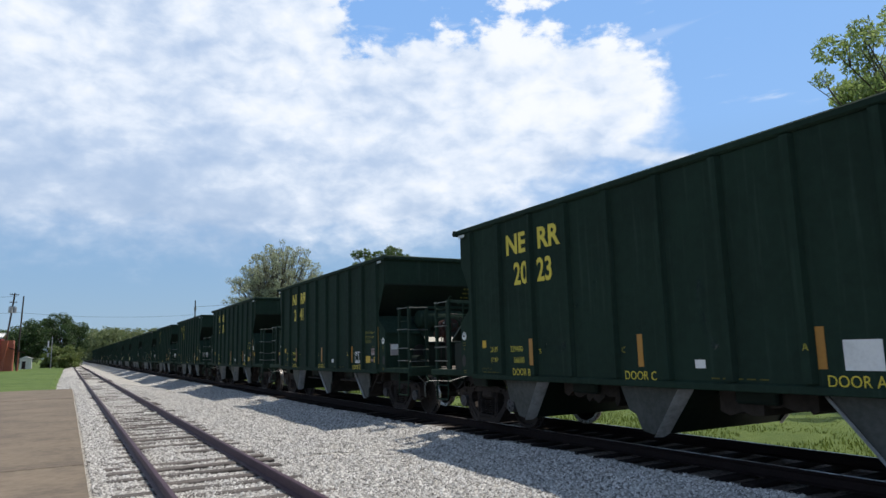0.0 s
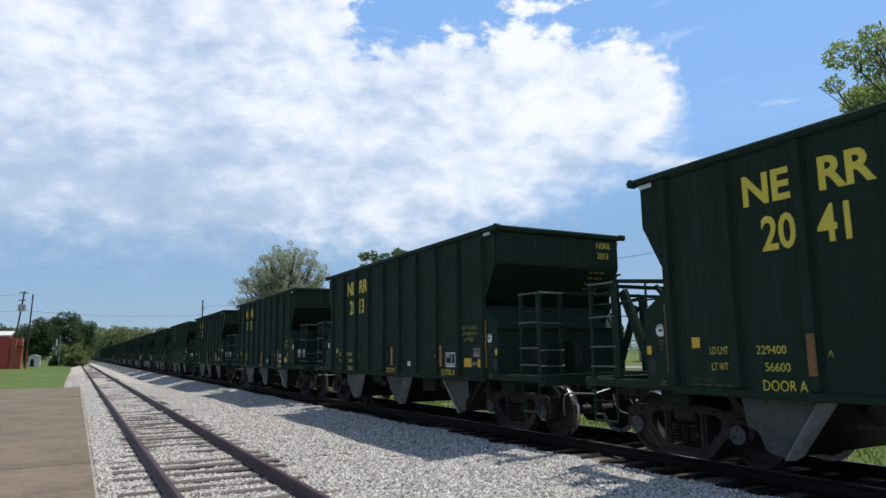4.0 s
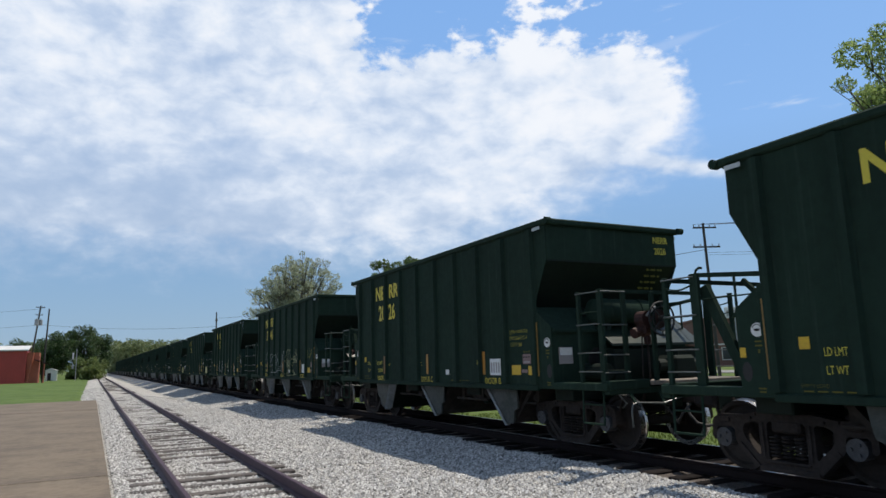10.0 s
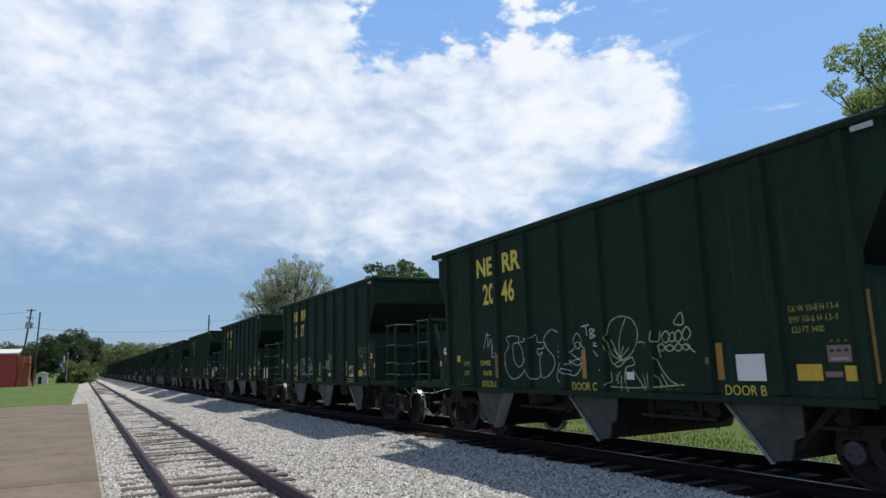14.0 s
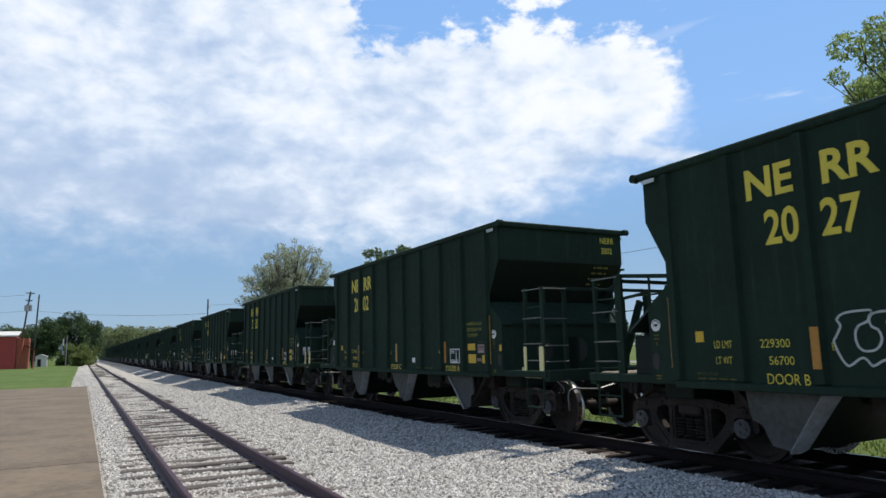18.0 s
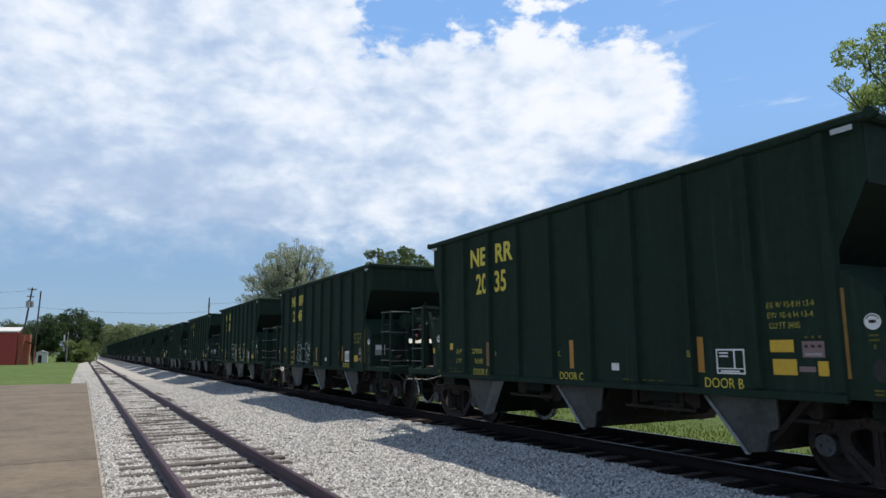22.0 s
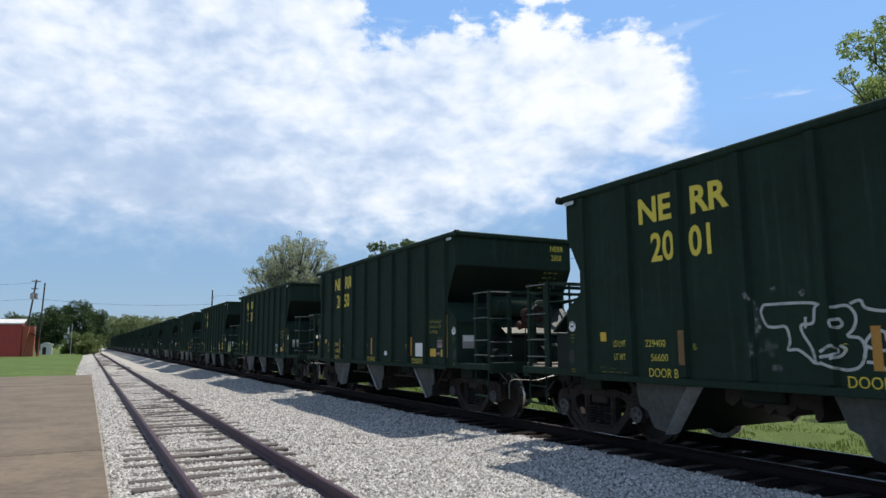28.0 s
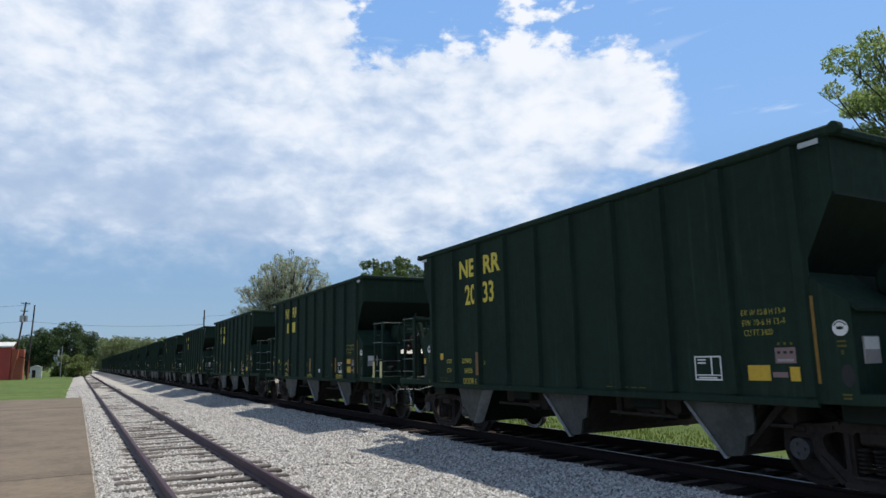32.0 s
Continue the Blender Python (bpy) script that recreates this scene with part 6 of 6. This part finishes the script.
# large tree by the street, its boughs reaching over the train's top
x, y = polar(68.5, 27)
make_tree((x, y, -0.35), 13.5, 10.0, LEAF_BOUGH, 34000, 0.085, 21, "tall tree with bright yellow-green leaves and open boughs", low=0.32, clumps=120, clump=0.52, rise=0.74, tall=0.27, gap=0.15, mid=(-0.6, 0.6), wood=0.8)
x, y = polar(62.2, 62)
make_tree((x, y, -0.35), 10.2, 11.0, LEAF_BOUGH, 18000, 0.17, 33, "round tree beside the street with light green leaves", low=0.2, clumps=90, clump=0.85, rise=0.56, tall=0.42)
x, y = polar(72.0, 55)
make_tree((x, y, -0.35), 11.5, 10.0, LEAF_MID, 8000, 0.2, 34, "broad tree beside the street with mid green leaves", low=0.2, clumps=80, clump=0.95, rise=0.56, tall=0.42)
# dark clump at the end of the line
for k, (az, dist, h, w) in enumerate(((-4.7, 165, 9.6, 6.0), (-2.3, 168, 11.4, 7.5), (-0.75, 172, 12.9, 10.0), (0.40, 178, 10.6, 6.0), (-3.2, 185, 10.4, 8.0))):
    x, y = polar(az, dist)
    make_tree((x, y, -0.3), h, w, LEAF_DARK, 13000, 0.22, 50 + k, "dense dark green tree at the end of the tracks", low=0.1, clumps=80, clump=1.25, rise=0.52, tall=0.46)
# bushes before them
for k, (az, dist, h, w) in enumerate(((-0.35, 158, 5.0, 5.0), (0.35, 166, 4.6, 4.4), (-1.1, 160, 3.2, 3.4), (0.0, 150, 3.0, 4.0))):
    x, y = polar(az, dist)
    bush = empty("bush", (x, y, -0.3))
    tagged(bush, "bright green leafy bush beside the track", "bush")
    rnd = random.Random(70 + k)
    cl = [((rnd.uniform(-w, w) * 0.36, rnd.uniform(-w, w) * 0.36, h * rnd.uniform(0.12, 0.8)), w * 0.2) for _ in range(26)]
    bm = bmesh.new()
    for c, _ in cl[:9]:
        rod(bm, (0, 0, 0), c, 0.06, 5, 0.02)
    part("stems", bm, BARK, bush)
    leaf_cloud("foliage", cl, 2600, 0.26, LEAF_LIME, bush, 70 + k)


def far_wood():
    """A long belt of woods beyond the line, too far to tell its trees apart."""
    rnd = random.Random(4)
    clumps = []
    for i in range(620):
        az = rnd.uniform(1.2, 12) if i % 2 else rnd.uniform(12, 75) if i % 3 else rnd.uniform(-24, -2)
        dist = rnd.uniform(250, 300)
        x, y = polar(az, dist)
        h = rnd.uniform(9.0, 12.0) * (1.05 if az < 9 else 0.8)
        clumps += [((x, y, h * f), 2.6 * g) for f, g in ((0.25, 1.0), (0.55, 1.0), (0.85, 0.75))]
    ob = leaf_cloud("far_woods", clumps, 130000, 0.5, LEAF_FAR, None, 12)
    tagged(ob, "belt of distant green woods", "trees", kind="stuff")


far_wood()


# ---- buildings and street things ----
def red_shed():
    shed = empty("shed", (-8.6, 130.0, -0.28))
    tagged(shed, "red metal shed with a pale tin roof and open porch", "shed")
    h, w, d = 5.4, 16.0, 9.0
    bm = bmesh.new()
    box(bm, (-w, 0, 0), (-1.0, d, h))
    part("wall", bm, RED, shed)
    for i in range(30):
        bm = bmesh.new()
        box(bm, (-w + i * 0.5, -0.03, 0), (-w + i * 0.5 + 0.06, 0, h))
        part("cladding_rib", bm, RED, shed)
    bm = bmesh.new()
    prism(bm, [(-0.4, h - 0.05), (d / 2, h + 0.75), (d + 0.4, h - 0.05), (d + 0.4, h + 0.08), (d / 2, h + 0.88), (-0.4, h + 0.08)], "x", -w - 0.3, -0.7)
    part("roof", bm, ROOFTIN, shed)
    bm = bmesh.new()
    box(bm, (-w - 0.2, -0.42, h - 0.12), (-0.75, -0.36, h + 0.10))
    part("fascia", bm, TRIMW, shed)
    # leaning timbers and the small lean-to at the end
    for x0, x1, z1 in ((-0.6, 0.0, 4.9), (0.7, 0.8, 4.4), (1.6, 1.6, 3.1)):
        bm = bmesh.new()
        bar(bm, (x0, -0.5, 0), (x1, 0.2, z1), 0.2, 0.2)
        part("porch_post", bm, PORCH, shed)
    bm = bmesh.new()
    box(bm, (-0.95, 0.4, 0), (0.75, 4.0, 5.0))
    part("lean_to", bm, PORCH, shed)
    bm = bmesh.new()
    bar(bm, (0.2, -0.6, 3.8), (2.5, -0.2, 2.9), 1.2, 0.1)
    part("awning", bm, RUST, shed)
    for x in (-11.5, -10.0):
        bm = bmesh.new()
        bar(bm, (x - 1.2, -0.08, 0.7), (x, -0.08, 2.4), 0.06, 0.16, (0, 1, 0))
        part("brace_board", bm, ORANGE, shed)


red_shed()


def utility_pole(at, height, arms, label, lean=(0, 0), can=0, r=0.15):
    pole = empty("utility_pole", at)
    tagged(pole, label, "utility pole")
    bm = bmesh.new()
    rod(bm, (0, 0, -0.5), (lean[0], lean[1], height), r, 10, r * 0.7)
    part("post", bm, POLE, pole)
    for z, w, turn in arms:
        f = z / height
        c = Vector((lean[0] * f, lean[1] * f - 0.12, z))
        v = Vector((math.cos(radians(turn)), math.sin(radians(turn)), 0)) * w / 2
        bm = bmesh.new()
        bar(bm, c - v, c + v, 0.10, 0.12)
        arm = part("crossarm", bm, POLE, pole)
        for k in (-0.92, -0.45, 0.45, 0.92):
            bm = bmesh.new()
            rod(bm, c + v * k + Vector((0, 0, 0.05)), c + v * k + Vector((0, 0, 0.24)), 0.045, 6)
            part("insulator", bm, INSUL, arm)
    for i in range(can):
        bm = bmesh.new()
        a = 2.2 * i
        c = Vector((lean[0] * 0.78 + 0.42 * math.cos(a), lean[1] * 0.78 + 0.42 * math.sin(a), height * 0.78))
        rod(bm, c - Vector((0, 0, 0.5)), c + Vector((0, 0, 0.5)), 0.28, 12)
        rod(bm, c + Vector((0, 0, 0.5)), c + Vector((0, 0, 0.72)), 0.06, 6)
        part("transformer", bm, INSUL, pole)
    return pole


x, y = polar(-3.6, 136)
utility_pole((x - 1.2, y, -0.3), 13.2, ((12.9, 1.4, 20), (11.6, 1.1, 20)), "leaning timber utility pole with grey transformers", lean=(1.3, 0), can=3, r=0.17)
x, y = polar(-3.16, 131)
utility_pole((x, y, -0.3), 12.3, (), "plain straight timber pole beside the red shed", lean=(0.35, 0))
x, y = polar(8.80, 125)
utility_pole((x, y, -0.3), 11.4, ((9.9, 1.0, 60),), "thin timber utility pole behind the train")
x, y = polar(49.55, 60)
utility_pole((x, y, -0.3), 12.7, ((12.3, 2.0, -25), (10.65, 2.3, -25)), "timber utility pole with two crossarms beyond the train", lean=(-0.35, 0))


def wires():
    """Overhead lines between the poles."""
    def span(a, b, sag, r, n=18):
        bm = bmesh.new()
        a, b = Vector(a), Vector(b)
        pts = [a.lerp(b, i / n) - Vector((0, 0, sag * 4 * (i / n) * (1 - i / n))) for i in range(n + 1)]
        tube(bm, pts, r, 5)
        ob = part("overhead_wire", bm, WIRE)
        tagged(ob, "thin dark overhead wire strung between poles", "wire", "overhead wires")
    px, py = polar(49.55, 60)
    for k in (-0.9, -0.3, 0.3, 0.9):
        span((px - 0.3 + k, py - k * 0.4, 12.3), (px + 40, py - 42 + k, 13.2), 0.8, 0.012)
    span((px, py, 9.9), (px + 40, py - 42, 10.4), 0.9, 0.012)
    span((px, py, 9.7), (px + 40, py - 42, 10.15), 0.9, 0.012)
    span((px, py, 10.2), (*polar(8.8, 125), 10.0), 0.9, 0.02)
    lx, ly = polar(-3.4, 136)
    span((lx, ly, 9.6), (polar(8.8, 125)[0], polar(8.8, 125)[1], 8.6), 0.6, 0.02)
    span((lx, ly, 9.6), (lx - 45, ly - 20, 7.4), 0.9, 0.02)
    span((lx, ly, 12.4), (lx - 60, ly - 8, 9.0), 0.9, 0.02)


wires()


def signal_mast():
    x, y = polar(-1.15, 142)
    m = empty("signal_mast", (x, y, -0.28))
    tagged(m, "thin grey mast with a narrow white board", "signal mast")
    bm = bmesh.new()
    rod(bm, (0.25, 0, 0), (0.25, 0, 5.8), 0.07, 8)
    part("mast", bm, INSUL, m)
    bm = bmesh.new()
    box(bm, (-0.42, -0.05, 3.9), (-0.18, 0.05, 5.1), 0.02)
    part("board", bm, WHITE, m)
    bm = bmesh.new()
    box(bm, (-0.45, -0.04, 2.2), (-0.1, 0.04, 2.9), 0.02)
    bar(bm, (-0.3, 0, 3.9), (0.25, 0, 3.9), 0.05, 0.05)
    part("bracket", bm, INSUL, m)


signal_mast()


def small_building():
    x, y = polar(-2.66, 150)
    b = empty("outbuilding", (x, y, -0.28))
    tagged(b, "small white outbuilding in the shade of trees", "outbuilding")
    bm = bmesh.new()
    box(bm, (-0.85, 0, 0), (1.05, 3, 2.0))
    part("wall", bm, WHITE, b)
    bm = bmesh.new()
    prism(bm, [(-1.05, 1.97), (0.1, 2.45), (1.25, 1.97)], "y", -0.2, 3.2)
    part("roof", bm, ROOFTIN, b)
    bm = bmesh.new()
    box(bm, (-0.5, -0.03, 0.1), (0.1, 0.0, 1.5))
    part("door", bm, CARG, b)


small_building()


def street():
    """The street and forecourt beyond the train."""
    bm = bmesh.new()
    a = Vector((0.55, -0.83, 0))
    prism(bm, [(28, 110), (36, 110), (76, 6), (66, 6)], "z", -0.5, -0.275)
    ob = part("road", bm, ROAD)
    tagged(ob, "pale grey street beyond the railway grass", "road", kind="structure")


street()


def brick_block():
    c = polar(57.5, 108)
    b = empty("brick_building", (c[0], c[1], -0.3))
    b.rotation_euler = (0, 0, radians(-32.5))
    tagged(b, "long low brown brick building with a flat roof", "building")
    w, h = 17, 6.6
    bm = bmesh.new()
    box(bm, (-w, 0, 0), (w + 8, 14, h))
    part("wall", bm, BRICK, b)
    bm = bmesh.new()
    box(bm, (-w - 0.15, -0.15, h - 0.1), (w + 8.15, 14.15, h + 0.22))
    part("parapet", bm, BRICK, b)
    bm = bmesh.new()
    box(bm, (-w, -0.06, 2.9), (w + 8, 0.02, 3.1))
    part("string_course", bm, TRIMW, b)
    for i in range(9):
        x0 = -w + 2 + i * 4.3
        win = empty("window")
        win.parent = b
        bm = bmesh.new()
        box(bm, (x0, -0.05, 0.9), (x0 + 1.8, 0.0, 2.5))
        part("pane", bm, CARG, win)
        for lo, hi in (((x0 - 0.1, -0.09, 0.8), (x0 + 1.9, -0.02, 0.9)), ((x0 - 0.1, -0.09, 2.5), (x0 + 1.9, -0.02, 2.6)), ((x0 - 0.1, -0.09, 0.9), (x0, -0.02, 2.5)), ((x0 + 1.8, -0.09, 0.9), (x0 + 1.9, -0.02, 2.5))):
            bm = bmesh.new()
            box(bm, lo, hi)
            part("frame", bm, TRIMW, win)


brick_block()


def shop():
    """A low dark shop with a long fascia sign whose letters cannot be read."""
    c = polar(48.5, 112)
    b = empty("shop", (c[0], c[1], -0.3))
    b.rotation_euler = (0, 0, radians(-42))
    tagged(b, "low dark shop with a yellow-lettered fascia", "shop")
    bm = bmesh.new()
    box(bm, (-7, 0, 0), (7, 9, 5.1))
    part("wall", bm, BRICK, b)
    bm = bmesh.new()
    box(bm, (-6.9, -0.5, 4.1), (6.9, 0, 5.5), 0.03)
    f = part("fascia", bm, BLACK, b, "dark fascia board")
    r = random.Random(6)
    for i in range(12):
        bm = bmesh.new()
        x0 = -6.2 + i * 1.05
        box(bm, (x0, -0.53, 4.45), (x0 + r.uniform(0.5, 0.8), -0.5, 5.15), 0.01)
        part("sign_bar", bm, AMBER, f)
    for i in range(5):
        bm = bmesh.new()
        box(bm, (-6.3 + i * 2.6, -0.05, 0.8), (-4.3 + i * 2.6, 0.0, 3.0))
        part("shop_window", bm, CARG, b)
    bm = bmesh.new()
    box(bm, (-6.9, -1.4, 3.3), (6.9, 0, 3.5), 0.02)
    part("canopy", bm, TRIMW, b)


def booth():
    c = polar(58.0, 69.5)
    b = empty("booth", (c[0], c[1], -0.3))
    b.rotation_euler = (0, 0, radians(-40))
    tagged(b, "small white booth with a grey roof beside the street", "booth")
    bm = bmesh.new()
    box(bm, (-1.0, 0, 0), (1.0, 2.0, 2.75), 0.02)
    part("wall", bm, WHITE, b)
    bm = bmesh.new()
    prism(bm, [(-1.25, 2.72), (0, 3.2), (1.25, 2.72)], "y", -0.25, 2.25)
    part("roof", bm, INSUL, b)
    for x0, x1, z0, z1 in ((-0.8, -0.1, 1.1, 1.9), (0.2, 0.85, 0.05, 2.0)):
        bm = bmesh.new()
        box(bm, (x0, -0.04, z0), (x1, -0.005, z1))
        part("window" if z0 > 1 else "door", bm, CARG, b)


def street_sign():
    c = polar(51.0, 92)
    b = empty("street_sign", (c[0], c[1], -0.3))
    b.rotation_euler = (0, 0, radians(-50))
    tagged(b, "white sign box on a tall grey post", "sign")
    bm = bmesh.new()
    rod(bm, (0, 0, -0.2), (0, 0, 6.2), 0.12, 10)
    part("post", bm, INSUL, b)
    bm = bmesh.new()
    box(bm, (-1.15, -0.15, 6.1), (1.15, 0.15, 7.5), 0.04)
    s = part("sign_box", bm, WHITE, b)
    for z in (6.4, 6.85):
        bm = bmesh.new()
        box(bm, (-0.9, -0.17, z), (0.8, -0.15, z + 0.22))
        part("sign_bar", bm, GREY, s)


shop()
booth()
street_sign()


def motor_car(at, turn, label):
    c = empty("car", at)
    c.rotation_euler = (0, 0, radians(turn))
    tagged(c, label, "car")
    bm = bmesh.new()
    prism(bm, [(-2.2, 0.3), (2.2, 0.3), (2.25, 0.75), (1.2, 0.92), (0.6, 1.38), (-1.1, 1.42), (-1.8, 0.98), (-2.2, 0.9)], "y", -0.85, 0.85)
    bmesh.ops.bevel(bm, geom=list(bm.edges), offset=0.06, segments=2, affect="EDGES")
    part("body", bm, CARW, c, "", True)
    for s in (-1, 1):
        bm = bmesh.new()
        prism(bm, [(1.05, 0.96), (0.55, 1.32), (-1.05, 1.35), (-1.6, 0.98)], "y", s * 0.852, s * 0.862)
        part("side_window", bm, CARG, c)
        for x in (-1.35, 1.4):
            bm = bmesh.new()
            rod(bm, (x, s * 0.68, 0.32), (x, s * 0.88, 0.32), 0.33, 16)
            wh = part("wheel", bm, TYRE, c)
            bm = bmesh.new()
            rod(bm, (x, s * 0.88, 0.32), (x, s * 0.89, 0.32), 0.19, 12)
            part("rim", bm, INSUL, wh)


def van(at, turn, label):
    c = empty("van", at)
    c.rotation_euler = (0, 0, radians(turn))
    tagged(c, label, "van")
    bm = bmesh.new()
    box(bm, (-3.2, -1.05, 0.5), (1.3, 1.05, 2.75), 0.05)
    part("cargo_box", bm, CARW, c)
    bm = bmesh.new()
    prism(bm, [(1.3, 0.4), (3.0, 0.4), (3.05, 1.1), (2.3, 1.25), (1.75, 2.05), (1.3, 2.1)], "y", -0.95, 0.95)
    part("cab", bm, CARW, c)
    bm = bmesh.new()
    prism(bm, [(2.32, 1.27), (2.36, 1.27), (1.80, 2.0), (1.76, 2.0)], "y", -0.85, 0.85)
    part("windscreen", bm, CARG, c)
    for s in (-1, 1):
        bm = bmesh.new()
        prism(bm, [(1.45, 1.2), (2.15, 1.2), (1.75, 1.9), (1.45, 1.9)], "y", s * 0.955, s * 0.965)
        part("side_window", bm, CARG, c)
        for x in (-2.0, 2.3):
            bm = bmesh.new()
            rod(bm, (x, s * 0.72, 0.38), (x, s * 1.0, 0.38), 0.38, 16)
            part("wheel", bm, TYRE, c)


x, y = polar(56.6, 80)
motor_car((x, y, -0.27), -58, "white parked saloon car in front of the brick building")
x, y = polar(52.8, 84)
motor_car((x, y, -0.27), -54, "white parked saloon car in front of the brick building")
x, y = polar(59.6, 74)
motor_car((x, y, -0.27), -58, "white parked saloon car in front of the brick building")
x, y = polar(60.6, 56)
van((x, y, -0.27), 150, "white box van standing on the street")
x, y = polar(64.0, 60)
van((x, y, -0.27), -30, "white box van standing on the street")


# ---- loose stones on the gravel ----
def stones(name, count, y0, y1, x0, x1, smin, smax, seed, label):
    r = np.random.RandomState(seed)
    base = np.array([(1, 0, 0), (-1, 0, 0), (0, 1, 0), (0, -1, 0), (0, 0, 1), (0, 0, -1)], float)
    tri = np.array([(0, 2, 4), (2, 1, 4), (1, 3, 4), (3, 0, 4), (2, 0, 5), (1, 2, 5), (3, 1, 5), (0, 3, 5)])
    # denser towards the platform end, where they are seen best
    u = r.rand(count)
    y = y0 + (y1 - y0) * u ** 1.8
    x = r.uniform(x0, x1, count)
    clear = np.ones(count, bool)
    for c in (SIDING, AXIS):
        for g in (-0.7525, 0.7525):
            clear &= np.abs(x - c - g) > 0.085
    x, y = x[clear], y[clear]
    n = len(x)
    z = np.array([bed_height(a, b) for a, b in zip(x.tolist(), y.tolist())]) + 0.004
    s = r.uniform(smin, smax, n)
    v = base[None] * s[:, None, None] * r.uniform(0.6, 1.25, (n, 6, 1)) * np.array([1, 1, 0.75])
    a = r.uniform(0, 6.283, n)
    c, q = np.cos(a), np.sin(a)
    vx = v[..., 0] * c[:, None] - v[..., 1] * q[:, None] + x[:, None]
    vy = v[..., 0] * q[:, None] + v[..., 1] * c[:, None] + y[:, None]
    tilt = r.uniform(-0.5, 0.5, (n, 1))
    vz = v[..., 2] + v[..., 0] * tilt + z[:, None]
    verts = np.stack([vx, vy, vz], -1).reshape(-1, 3)
    faces = (np.arange(n)[:, None, None] * 6 + tri[None]).reshape(-1, 3)
    ob = raw(name, verts.tolist(), faces.tolist(), STONE_MIX)
    tagged(ob, label, "gravel", kind="stuff")


def stone_mix():
    mat = bpy.data.materials.new("stone_mix")
    mat.use_nodes = True
    k = Nodes(mat.node_tree)
    rnd = k.n("ShaderNodeNewGeometry").outputs["Random Per Island"]
    col = k.ramp(rnd, [(0.0, (0.105, 0.10, 0.096)), (0.20, (0.285, 0.274, 0.258)), (0.62, (0.47, 0.456, 0.432)), (1.0, (0.74, 0.72, 0.69))])
    bs = k.n("ShaderNodeBsdfPrincipled", Roughness=0.9)
    k.set(bs.inputs["Base Color"], col)
    o = k.n("ShaderNodeOutputMaterial")
    k.t.links.new(bs.outputs[0], o.inputs[0])
    return mat


STONE_MIX = stone_mix()
stones("loose_gravel", 150000, 5.0, 52.0, 0.40, 7.5, 0.012, 0.034, 2, "loose pale limestone chips between the tracks")
stones("shoulder_gravel", 9000, 45.9, 80.0, -1.3, 0.95, 0.02, 0.06, 6, "coarse pale limestone beside the lawn")


def litter():
    """A scrap of white paper between the rails of the near track."""
    ob = empty("paper_scrap", (2.44, 24.1, -0.285))
    tagged(ob, "crumpled scrap of white paper lying on gravel", "litter")
    bm = bmesh.new()
    r = random.Random(3)
    g = [[bm.verts.new((0.09 * i - 0.18 + r.uniform(-0.02, 0.02), 0.10 * j - 0.15, 0.03 + r.uniform(-0.015, 0.05))) for i in range(5)] for j in range(4)]
    for j in range(3):
        for i in range(4):
            bm.faces.new((g[j][i], g[j][i + 1], g[j + 1][i + 1], g[j + 1][i]))
    bmesh.ops.solidify(bm, geom=list(bm.faces), thickness=0.004)
    part("sheet", bm, WHITE, ob)


litter()


def grass_tufts(name, count, x0, x1, y0, y1, h, seed, foot=-0.40):
    """Blades of grass, too many to count."""
    r = np.random.RandomState(seed)
    x, y = r.uniform(x0, x1, count), r.uniform(y0, y1, count)
    keep = np.array([noise.noise((a * 0.5, b * 0.5, 2)) > -0.35 for a, b in zip(x, y)])
    x, y = x[keep], y[keep]
    n = len(x)
    a = r.uniform(0, 6.283, n)
    w, hh = 0.018, h * r.uniform(0.5, 1.3, n)
    lx, ly = r.normal(0, 0.4, n) * hh, r.normal(0, 0.4, n) * hh
    z0 = np.full(n, foot)
    v = np.stack([np.stack([x - w * np.cos(a), y - w * np.sin(a), z0], -1), np.stack([x + w * np.cos(a), y + w * np.sin(a), z0], -1),
                  np.stack([x + lx, y + ly, z0 + 0.06 + hh], -1)], 1).reshape(-1, 3)
    ob = raw(name, v.tolist(), np.arange(3 * n).reshape(-1, 3).tolist(), BLADE)
    tagged(ob, "tufts of sunlit green grass beside the gravel", "grass", kind="stuff")


grass_tufts("verge_grass", 60000, 11.4, 26, 2, 45, 0.012, 3)


# ---- movement ----
def travel(t):
    """How far the train has rolled after t seconds; it slowly gathers speed, shifted near both ends to fit the camera's
    view.
    """
    nudge = 0.11 * math.exp(-((t - 31.0) / 0.45) ** 2) + 0.04 * math.exp(-(t / 0.8) ** 2)
    return 4.683 * t + 0.0090 * t * t + 0.0001547 * t ** 3 + nudge


def motions():
    times = [i * 0.5 for i in range(65)]
    for car, k, flip in CARS:
        walk(car, [(t, pose(AXIS, START + PITCH * k - travel(t), 0, 0, 0, 180 if flip else 0)) for t in times])
    # wheels of the cars that pass close by
    fine = [i * 32 / 288 for i in range(289)]
    for car, k, flip in CARS[1:14]:
        sets = [o for o in car.children if o.name.startswith("wheelset")]
        for ws in sets:
            at = ws.location.copy()
            sign = -1 if flip else 1
            walk(ws, [(t, pose(*at, sign * math.degrees(travel(t) / 0.457) % 360)) for t in fine])


motions()
